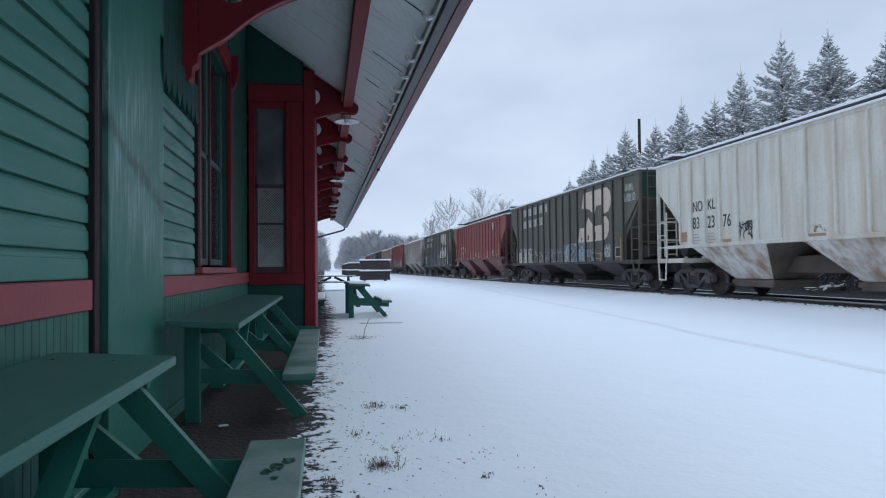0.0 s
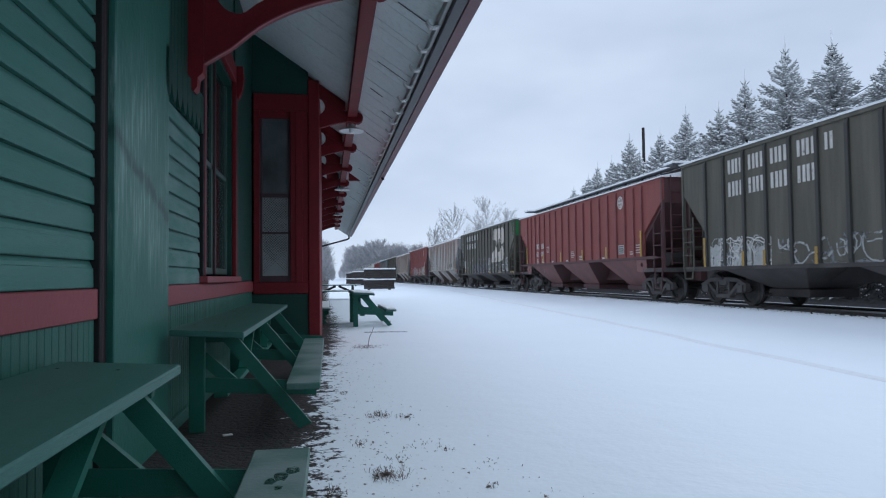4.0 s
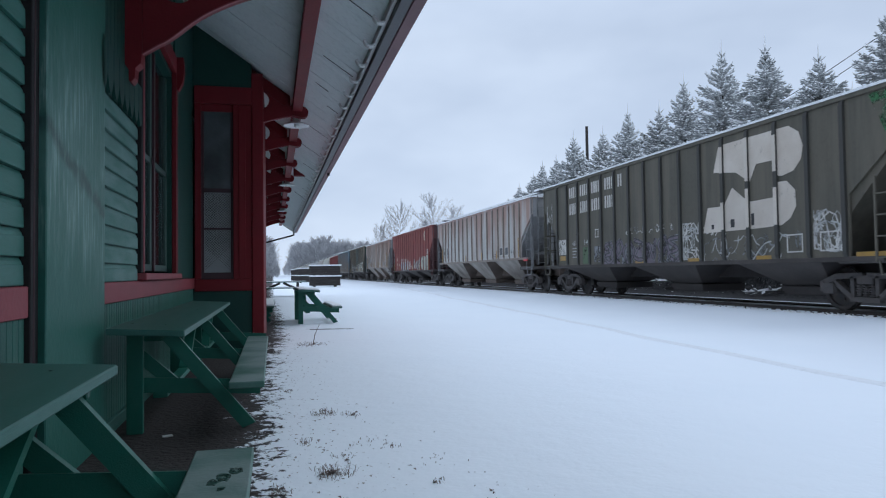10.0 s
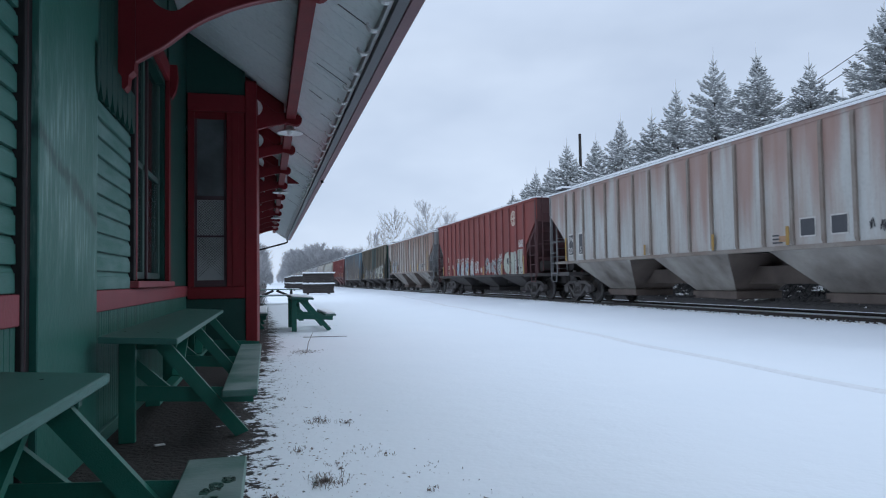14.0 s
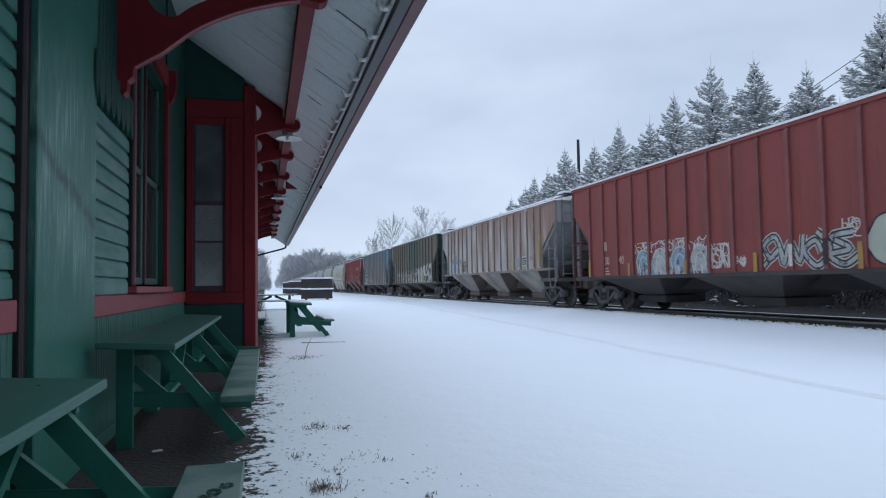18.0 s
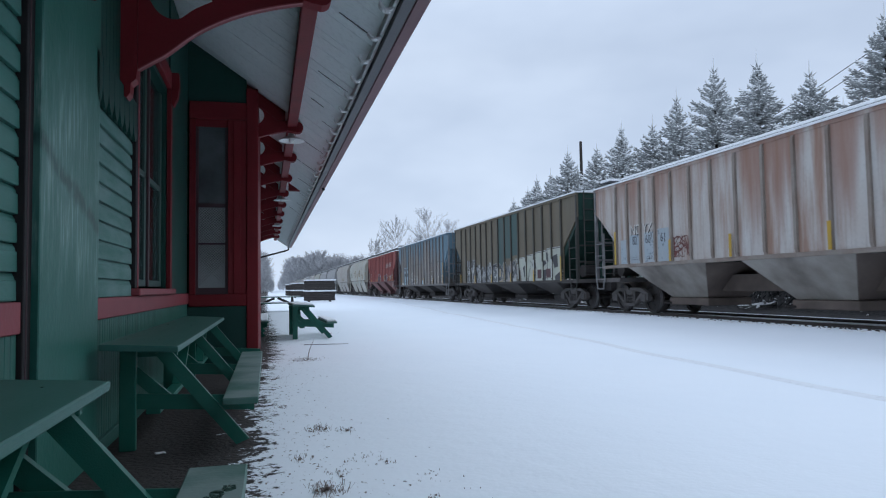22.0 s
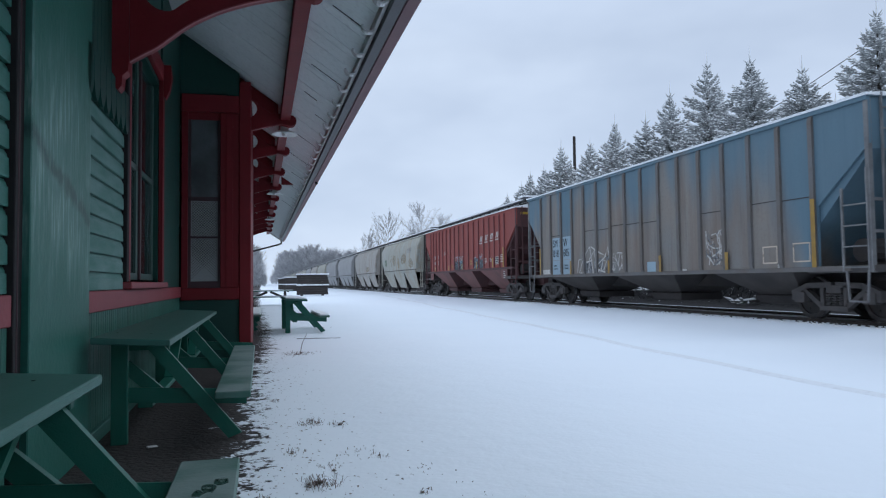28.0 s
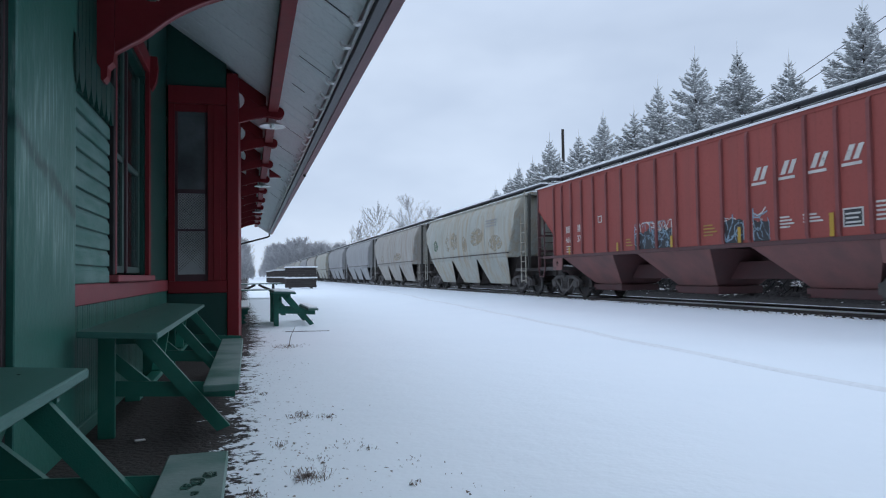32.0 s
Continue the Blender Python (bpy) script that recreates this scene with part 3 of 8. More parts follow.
# dark leafless brush with flecks of snow on the bank behind the track
M["brush"] = mat("dark_brush", (0.03, 0.034, 0.034), 0.9, alt=(0.05, 0.05, 0.048), scale=2, amount=0.8, bump=0)
rnd = random.Random(63)
for key, count, label in (("brush", 12000, "dark leafless brush on the bank"), ("snow", 1500, "flecks of snow caught in the brush")):
    verts, faces = [], []
    for k in range(count):
        y, x = 6 + 84 * rnd.random(), rnd.uniform(16.4, 18.2)
        h = float(np.interp(x, (16.4, 16.5, 17.5, 20.1), (0.2, 0.22, 0.92, 0.97))) - 0.04
        p = Vector((x, y, h + rnd.random() ** 2 * 0.65))
        d = Vector((rnd.uniform(-0.5, 0.5), rnd.uniform(-1, 1), rnd.uniform(0.1, 1.0))) * (rnd.uniform(0.15, 0.4) if key == "brush" else rnd.uniform(0.025, 0.075))
        w = Vector((0.3, -d.z, d.y)).normalized() * (0.011 if key == "brush" else 0.015)
        i = len(verts)
        verts.extend([(p - w)[:], (p + w)[:], (p + d + w * 0.4)[:], (p + d - w * 0.4)[:], (p + d * 0.5 + Vector((-0.012, 0, 0.01)))[:]])
        faces.extend([(i, i + 1, i + 4), (i + 1, i + 2, i + 4), (i + 2, i + 3, i + 4), (i + 3, i, i + 4)])
    me = bpy.data.meshes.new("undergrowth")
    me.from_pydata(verts, [], faces)
    me.materials.append(M[key])
    tagged(new("undergrowth", me), label, "undergrowth", kind="stuff")

# dark stones along the ragged edge of the snow
rnd = random.Random(62)
bm = bmesh.new()
for k in range(1500):
    y, x = 3 + 62 * rnd.random() ** 1.4, 11.3 + rnd.gauss(0, 0.16)
    r, n, a0 = rnd.uniform(0.02, 0.065), 5, rnd.uniform(0, 6)
    z = 0.07 + 0.05 * min(1, max(0, (x - 11.1) / 0.3))
    top = bm.verts.new((x + r * rnd.uniform(-0.3, 0.3), y + r * rnd.uniform(-0.5, 0.5), z + r * rnd.uniform(0.7, 1.3)))
    ring = [bm.verts.new((x + r * rnd.uniform(0.7, 1.2) * math.cos(a0 + i * math.tau / n), y + r * rnd.uniform(0.9, 1.8) * math.sin(a0 + i * math.tau / n), z - 0.03)) for i in range(n)]
    for i in range(n):
        bm.faces.new((top, ring[i], ring[(i + 1) % n]))
tagged(part("ballast_stones", bm, "tie"), "loose dark stones along the edge of the snow", "gravel", kind="stuff")

# ---- the station ----
WX = -1.15  # face of the long wall
Y0, Y1 = -4.0, 37.0
BAY0, BAY1, BAYX = 10.77, 14.3, -0.14


def soffit_z(x):
    return 4.22 - 0.69 * (x + 0.18)


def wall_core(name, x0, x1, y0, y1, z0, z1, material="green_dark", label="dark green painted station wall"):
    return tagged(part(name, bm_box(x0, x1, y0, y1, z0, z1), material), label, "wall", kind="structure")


WIN = (6.62, 8.72, 1.17, 3.45)
wall = wall_core("wall_1", WX - 0.3, WX - 0.022, Y0, WIN[0], 0, 4.8)
wall_core("wall_2", WX - 0.3, WX - 0.022, WIN[1], BAY0, 0, 4.8)
wall_core("wall_3", WX - 0.3, WX - 0.022, WIN[0], WIN[1], 0, WIN[2] - 0.06)
wall_core("wall_4", WX - 0.3, WX - 0.022, WIN[0], WIN[1], WIN[3] + 0.05, 4.8)
wall_core("wall_5", WX - 0.3, WX - 0.022, BAY1, Y1, 0, 4.8)
wall_core("wall_6", WX - 6.6, WX - 6.3, Y0, Y1, 0, 4.8)
wall_core("wall_7", WX - 6.3, WX - 0.3, Y0, Y0 + 0.3, 0, 4.8)
wall_core("wall_8", WX - 6.3, WX - 0.3, Y1 - 0.3, Y1, 0, 4.8)
tagged(part("floor", bm_box(WX - 6.3, WX - 0.3, Y0 + 0.3, Y1 - 0.3, 0.0, 0.1), "tie"), "dark wooden station floor", "floor", kind="structure")
tagged(part("ceiling", bm_box(WX - 6.3, WX - 0.3, Y0 + 0.3, Y1 - 0.3, 4.0, 4.1), "soffit"), "plain painted station ceiling", "ceiling", kind="structure")

# drop siding, board by board, over the red band
EXPO = 0.1367


def siding(parent, y0, y1, z0, count, key):
    bm = bmesh.new()
    prism(bm, [(WX, 0.0), (WX + 0.002, 0.006), (WX, EXPO - 0.042), (WX - 0.006, EXPO - 0.0395), (WX - 0.009, EXPO - 0.024), (WX - 0.02, EXPO - 0.006), (WX - 0.03, EXPO - 0.002), (WX - 0.03, 0.0)], "y", y0, y1)
    me = mesh_of("clapboard", bm, key)
    for k in range(count):
        shared("clapboard", me, parent, (random.uniform(-0.0015, 0.0015), 0, z0 + k * EXPO))


siding(wall, Y0, 3.65, 1.085, 11, "green")
siding(wall, 5.0, 6.47, 1.085, 10, "lightened_green")
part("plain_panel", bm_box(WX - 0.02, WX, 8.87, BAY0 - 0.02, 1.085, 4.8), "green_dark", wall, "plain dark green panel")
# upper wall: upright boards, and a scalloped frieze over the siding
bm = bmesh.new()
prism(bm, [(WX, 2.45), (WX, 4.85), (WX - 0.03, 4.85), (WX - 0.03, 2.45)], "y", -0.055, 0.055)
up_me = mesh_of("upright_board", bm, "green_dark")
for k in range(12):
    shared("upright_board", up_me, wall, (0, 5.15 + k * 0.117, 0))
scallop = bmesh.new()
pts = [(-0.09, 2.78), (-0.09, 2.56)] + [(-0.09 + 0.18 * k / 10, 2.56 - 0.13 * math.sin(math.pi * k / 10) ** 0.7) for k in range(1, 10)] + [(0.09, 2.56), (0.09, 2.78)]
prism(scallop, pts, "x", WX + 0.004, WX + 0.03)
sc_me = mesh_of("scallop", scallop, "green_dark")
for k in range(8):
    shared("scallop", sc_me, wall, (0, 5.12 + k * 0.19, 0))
for a, b in ((Y0, 3.65), (5.0, BAY0 - 0.02)):
    part("red_band", bm_box(WX - 0.02, WX + 0.022, a, b, 0.93, 1.08, bevel=0.005), "band", wall, "faded red painted belt board")
board = bm_box(WX - 0.02, WX + 0.006, -0.036, 0.036, 0.1, 0.93, bevel=0.004)
wain_me = mesh_of("wainscot_board", board, "wainscot")
for k in range(28):
    shared("wainscot_board", wain_me, wall, (0, 3.61 - k * 0.0752, 0))
for k in range(76):
    shared("wainscot_board", wain_me, wall, (0, 5.05 + k * 0.0752, 0))
for a, b in ((Y0, 3.65), (5.0, BAY0 - 0.02)):
    part("base_board", bm_box(WX - 0.02, WX + 0.03, a, b, 0.0, 0.1, bevel=0.006), "green", wall)

def scuffed():
    """Pale vertical scuffs and one dark smear over the middle of the painted panel."""
    m = M["panel"]
    n, l = m.node_tree.nodes, m.node_tree.links
    p = n["Principled BSDF"]
    old = p.inputs["Base Color"].links[0].from_socket
    co = n.new("ShaderNodeTexCoord")
    sep = n.new("ShaderNodeSeparateXYZ")
    l.new(co.outputs["Object"], sep.inputs[0])

    def noise_of(scale, detail, stretch):
        mp, t = n.new("ShaderNodeMapping"), n.new("ShaderNodeTexNoise")
        mp.inputs["Scale"].default_value = stretch
        t.inputs["Scale"].default_value, t.inputs["Detail"].default_value, t.inputs["Roughness"].default_value = scale, detail, 0.65
        l.new(co.outputs["Object"], mp.inputs["Vector"])
        l.new(mp.outputs["Vector"], t.inputs["Vector"])
        return t.outputs["Fac"]

    def ranged(v, a, b, top=1.0):
        r = n.new("ShaderNodeMapRange")
        r.interpolation_type = "SMOOTHSTEP"
        r.inputs["From Min"].default_value, r.inputs["From Max"].default_value, r.inputs["To Max"].default_value = a, b, top
        l.new(v, r.inputs["Value"])
        return r.outputs["Result"]

    def op(kind, a, b):
        x = n.new("ShaderNodeMath")
        x.operation = kind
        for i, v in enumerate((a, b)):
            if isinstance(v, float):
                x.inputs[i].default_value = v
            else:
                l.new(v, x.inputs[i])
        return x.outputs[0]

    def blend(a, colour, f):
        x = n.new("ShaderNodeMix")
        x.data_type = "RGBA"
        l.new(a, x.inputs["A"])
        x.inputs["B"].default_value = (*colour, 1)
        l.new(f, x.inputs["Factor"])
        return x.outputs["Result"]

    wavy = op("ADD", sep.outputs["Z"], op("MULTIPLY", op("SUBTRACT", noise_of(2.2, 3.0, (1, 1, 0.4)), 0.5), 1.1))
    zone = op("MULTIPLY", ranged(wavy, 0.95, 1.4), op("SUBTRACT", 1.0, ranged(wavy, 1.85, 2.75)))
    scratch = ranged(noise_of(26.0, 7.0, (1, 1, 0.1)), 0.46, 0.66)
    cloudy = ranged(noise_of(1.7, 4.0, (1, 1, 0.7)), 0.3, 0.6)
    colour = blend(old, (0.27, 0.41, 0.375), op("MULTIPLY", zone, op("ADD", op("MULTIPLY", scratch, op("ADD", 0.16, op("MULTIPLY", cloudy, 0.5))), op("ADD", 0.06, op("MULTIPLY", cloudy, 0.14)))))
    smear_z = op("ABSOLUTE", op("SUBTRACT", op("ADD", op("SUBTRACT", sep.outputs["Z"], op("MULTIPLY", op("SUBTRACT", sep.outputs["Y"], 4.4), -0.28)), op("MULTIPLY", op("SUBTRACT", noise_of(3.5, 4.0, (1, 1, 1)), 0.5), 0.22)), 1.76), 0.0)
    smear = op("MULTIPLY", op("SUBTRACT", 1.0, ranged(smear_z, 0.0, 0.085)), ranged(noise_of(8.0, 5.0, (1, 1, 0.3)), 0.28, 0.5))
    colour = blend(colour, (0.02, 0.05, 0.045), op("MULTIPLY", smear, 0.75))
    l.new(colour, p.inputs["Base Color"])


scuffed()

# broad weathered pilaster board with an edge pipe gap, its shade painted near-black
pil = thing("pilaster", pose(0, 0, 0), "broad weathered green wall panel with scuffed paint", "wall panel", kind="structure")
part("panel_board", bm_box(WX - 0.02, WX + 0.03, 3.886, 5.137, 0.0, 4.78, bevel=0.006), "panel", pil)
part("edge_strip", bm_box(WX - 0.02, WX + 0.03, 3.652, 3.69, 0.0, 4.78, bevel=0.004), "dark", pil)
part("chase_back", bm_box(WX - 0.02, WX - 0.008, 3.69, 3.886, 0.0, 4.78), "dark", pil)
bm = bmesh.new()
tube(bm, [(WX + 0.016, 3.735, 0.0), (WX + 0.016, 3.735, 4.75)], 0.007, 8)
part("conduit", bm, "sash_maroon", pil, "thin dull red conduit")
bm = bmesh.new()
prism(bm, [(4.52, 3.5), (4.55, 3.12), (4.72, 2.98), (4.86, 3.1), (4.9, 3.5)], "x", WX + 0.032, WX + 0.09)
part("head_block", bm, "red", pil, "pointed red pendant block")

# ---- window in the long wall ----
win = thing("window_1", pose(0, 0, 0), "tall dark sash window with red and green casing", "window", kind="structure")
y0, y1, z0, z1 = WIN
M["glass_dark"] = mat("dim_glass", (0.02, 0.028, 0.03), 0.08, alt=(0.03, 0.04, 0.042), scale=1.5, amount=0.8, bump=0)
# Near casing is near-black: the jamb's shadow put into its colour.
part("casing", bm_box(WX - 0.02, WX + 0.03, y0 - 0.13, y0 - 0.035, z0 - 0.02, z1 + 0.1, bevel=0.006), "dark", win)
part("casing_bead", bm_box(WX - 0.02, WX + 0.036, y0 - 0.035, y0, z0 - 0.02, z1 + 0.1, bevel=0.006), "band", win)
part("casing", bm_box(WX - 0.02, WX + 0.03, y1, y1 + 0.13, z0 - 0.02, z1 + 0.1, bevel=0.006), "red", win)
part("head_casing", bm_box(WX - 0.02, WX + 0.035, y0 - 0.16, y1 + 0.16, z1 + 0.1, z1 + 0.3, bevel=0.006), "red", win)
part("sill", bm_box(WX - 0.02, WX + 0.075, y0 - 0.15, y1 + 0.15, z0 - 0.085, z0 - 0.022, bevel=0.008), "band", win, "faded red window sill")
part("jamb", bm_box(WX - 0.16, WX - 0.022, y0 - 0.01, y0 + 0.035, z0, z1), "green_dark", win)
part("jamb", bm_box(WX - 0.16, WX - 0.022, y1 - 0.035, y1 + 0.01, z0, z1), "green_dark", win)
ym = (y0 + y1) / 2
part("mullion", bm_box(WX - 0.13, WX - 0.045, ym - 0.03, ym + 0.03, z0, z1, bevel=0.006), "sash_maroon", win)
for a, b in ((y0 + 0.035, ym - 0.03), (ym + 0.03, y1 - 0.035)):
    part("sash_frame", bm_box(WX - 0.12, WX - 0.07, a, b, z0, z0 + 0.07, bevel=0.004), "soft_green", win)
    part("sash_frame", bm_box(WX - 0.12, WX - 0.07, a, b, 2.28, 2.34, bevel=0.004), "soft_green", win)
    part("sash_frame", bm_box(WX - 0.12, WX - 0.07, a, a + 0.11, z0 + 0.07, z1, bevel=0.004), "soft_green", win)
    part("sash_frame", bm_box(WX - 0.12, WX - 0.07, b - 0.11, b, z0 + 0.07, z1, bevel=0.004), "soft_green", win)
    part("pane", bm_box(WX - 0.1, WX - 0.092, a + 0.11, b - 0.11, z0 + 0.07, 2.28), "glass_dark", win)
    part("pane", bm_box(WX - 0.1, WX - 0.092, a + 0.11, b - 0.11, 2.34, z1), "glass_dark", win)
bm = bmesh.new()
prism(bm, [(WX + 0.031, 3.75), (WX + 0.031, 3.38), (WX + 0.05, 3.34), (WX + 0.1, 3.45), (WX + 0.12, 3.6), (WX + 0.11, 3.75)], "y", y1 + 0.02, y1 + 0.12)
part("casing_bracket", bm, "red", win)

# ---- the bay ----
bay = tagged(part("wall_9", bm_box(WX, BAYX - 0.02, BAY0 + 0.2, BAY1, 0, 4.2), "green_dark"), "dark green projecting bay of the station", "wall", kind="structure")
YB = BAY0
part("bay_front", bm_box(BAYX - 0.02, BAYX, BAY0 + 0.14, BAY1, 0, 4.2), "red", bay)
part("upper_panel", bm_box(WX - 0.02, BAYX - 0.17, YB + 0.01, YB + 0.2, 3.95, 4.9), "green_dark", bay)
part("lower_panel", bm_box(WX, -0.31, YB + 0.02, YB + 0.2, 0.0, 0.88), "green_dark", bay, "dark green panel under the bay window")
part("corner_trim", bm_box(-0.31, BAYX, YB - 0.02, YB + 0.14, 0.0, 4.18, bevel=0.01), "red", bay, "red corner board")
bw = thing("window_2", pose(0, 0, 0), "narrow tall bay window with deep red frame and wired lower panes", "window", kind="structure")
part("lintel", bm_box(WX + 0.02, -0.312, YB - 0.03, YB + 0.2, 3.69, 3.95, bevel=0.008), "red", bw)
part("apron", bm_box(WX + 0.02, -0.312, YB - 0.02, YB + 0.2, 0.885, 1.06, bevel=0.008), "red", bw)
part("stile", bm_box(WX + 0.02, -1.04, YB, YB + 0.2, 1.062, 3.688, bevel=0.006), "red", bw)
part("stile", bm_box(-0.58, -0.312, YB, YB + 0.2, 1.062, 3.688, bevel=0.006), "red", bw)
part("inner_bead", bm_box(-0.5, -0.4, YB - 0.012, YB - 0.001, 1.062, 3.688, bevel=0.004), "red", bw)
part("sash_frame", bm_box(-1.04, -0.58, YB + 0.04, YB + 0.1, 3.58, 3.688), "red", bw)
part("sash_frame", bm_box(-1.04, -0.58, YB + 0.04, YB + 0.1, 2.36, 2.42), "sash_maroon", bw)
part("sash_frame", bm_box(-1.04, -0.58, YB + 0.04, YB + 0.1, 1.8, 1.83), "sash_maroon", bw)
part("sash_frame", bm_box(-1.04, -0.58, YB + 0.04, YB + 0.1, 1.062, 1.16), "sash_maroon", bw)
for a, b in ((-1.04, -1.0), (-0.62, -0.58)):
    part("sash_frame", bm_box(a, b, YB + 0.04, YB + 0.1, 1.16, 3.58), "sash_maroon", bw)
# Upper pane's reflection and lower panes' back light are painted in as grey.
M["grey_pane"] = mat("reflection_grey_glass", (0.1, 0.115, 0.12), 0.25, alt=(0.03, 0.036, 0.038), scale=2.2, amount=0.9, bump=0)
M["wired"] = mat("wired_glass", (0.34, 0.36, 0.36), 0.3, alt=(0.25, 0.27, 0.27), scale=4, amount=0.8, fine=50, bump=0.4)
for a, b, m in ((2.42, 3.58, "grey_pane"), (1.83, 2.36, "wired"), (1.16, 1.8, "wired")):
    part("pane", bm_box(-1.0, -0.62, YB + 0.065, YB + 0.075, a, b), m, bw)
bm = bmesh.new()
for z in np.arange(1.2, 2.34, 0.04):
    for s in (-1, 1):
        x0, x1 = (-0.99, -0.63) if s > 0 else (-0.63, -0.99)
        za, zb = z, min(z + 0.36, 2.35)
        bar(bm, (x0, YB + 0.06, za), (x0 + (x1 - x0) * (zb - za) / 0.36, YB + 0.06, zb), 0.004, 0.004)
part("wire_mesh", bm, "dark", bw)
part("shade_blind", bm_box(-0.98, -0.64, YB + 0.09, YB + 0.1, 3.1, 3.57), "wired", bw, "half-drawn pale blind")

# ---- roof: soffit boards, fascia and gutter, snow on top ----
roof = thing("roof", pose(0, 0, 0), "broad overhanging station roof under snow", "roof", kind="structure")
bm = bmesh.new()
y = Y0 - 0.6
while y < Y1:
    w = 0.1625
    x0, x1, dz = -1.2, 0.985, random.uniform(-0.003, 0.006)
    seam = 0.007 if round((y - Y0) / w) % 4 == 0 else 0.0
    prism(bm, [(x0, soffit_z(x0) + dz), (x1, soffit_z(x1) + dz), (x1, soffit_z(x1) + 0.025), (x0, soffit_z(x0) + 0.025)], "y", y + seam + random.uniform(0.0, 0.0015), min(y + w, Y1) - random.uniform(0.0003, 0.0015))
    y += w
part("soffit", bm, "soffit", roof, "white painted soffit boards")
rnd = random.Random(14)
for k in range(0, 60, 3):
    # dry cracks where the boards end at the eave, and short ones further in
    y = 3.6 + (k // 2) * 0.645 + rnd.uniform(-0.08, 0.08)
    xa = rnd.uniform(0.55, 0.8) if k % 2 else rnd.uniform(-0.9, 0.6)
    xb = 0.93 if k % 2 else xa + rnd.uniform(0.05, 0.35)
    bm = bmesh.new()
    bar(bm, (xa, y, soffit_z(xa) - 0.003), (xb, y + rnd.uniform(-0.015, 0.015), soffit_z(xb) - 0.003), rnd.uniform(0.006, 0.014), 0.006)
    part("paint_crack", bm, "gutter", roof)
bm = bmesh.new()
prism(bm, [(-7.9, soffit_z(-1.2) - 0.35), (-4.3, 7.2), (1.05, soffit_z(1.05) + 0.04), (1.05, soffit_z(1.05) + 0.1), (-4.3, 7.28), (-7.9, soffit_z(-1.2) - 0.25)], "y", Y0 - 0.6, Y1)
part("roof_deck", bm, "tie", roof)
bm = bmesh.new()
prism(bm, [(-8.0, soffit_z(-1.2) - 0.24), (-4.3, 7.29), (1.2, soffit_z(1.2) + 0.12), (1.22, soffit_z(1.2) + 0.17), (-4.3, 7.37), (-8.0, soffit_z(-1.2) - 0.17)], "y", Y0 - 0.6, Y1)
part("roof_snow", bm, "snow", roof, "thin layer of snow")
zE = 3.29
part("eave_edge", bm_box(0.965, 1.0, Y0 - 0.6, Y1, zE + 0.06, zE + 0.14, bevel=0.006), "trim_white", roof)
part("gutter", bm_box(1.0, 1.098, Y0 - 0.6, Y1 + 0.1, zE + 0.006, zE + 0.13, bevel=0.006), "gutter", roof, "dark grey gutter")
part("fascia", bm_box(1.1, 1.21, Y0 - 0.6, Y1 + 0.05, zE, zE + 0.22, bevel=0.008), "fascia", roof, "dusty faded red fascia board")
bm = bmesh.new()
prism(bm, [(-1.15, 4.78), (-1.15, soffit_z(-1.15)), (0.98, soffit_z(0.98)), (0.98, zE + 0.06)], "y", Y1 - 0.06, Y1 - 0.02)
part("end_barge", bm, "trim_white", roof)
hook = bmesh.new()
for k in range(9):
    a0, a1 = math.pi * k / 9, math.pi * (k + 1) / 9
    bar(hook, (0.93 - 0.06 * math.cos(a0), 0, -0.06 * math.sin(a0)), (0.93 - 0.06 * math.cos(a1), 0, -0.06 * math.sin(a1)), 0.075, 0.018)
hk_me = mesh_of("gutter_hook", hook, "trim_white")
for k in range(48):
    shared("gutter_hook", hk_me, roof, (0, 4.7 + k * 0.645, zE + 0.1))
bm = bmesh.new()
tube(bm, [(1.05, Y1 + 0.05, zE + 0.02), (1.05, Y1 + 0.05, zE - 0.1), (0.9, Y1 + 0.05, zE - 0.16), (-0.9, Y1 + 0.05, zE - 0.64), (-1.08, Y1 + 0.05, zE - 0.75), (-1.08, Y1 + 0.05, 0.1)], 0.045, 10)
part("downpipe", bm, "dark", roof, "black downpipe", smooth=True)
bm = bmesh.new()
tube(bm, [(1.155, 15.0, zE + 0.02), (1.175, 15.0, zE - 0.05)], 0.03, 8)
part("drip_spout", bm, "dark", roof)
beam = tagged(part("eave_beam", bm_box(0.3, 0.45, Y0 - 0.5, Y1 - 0.1, 3.66, soffit_z(0.45) - 0.004, bevel=0.008), "red"), "long dark red beam carrying the eaves", "beam", kind="structure")


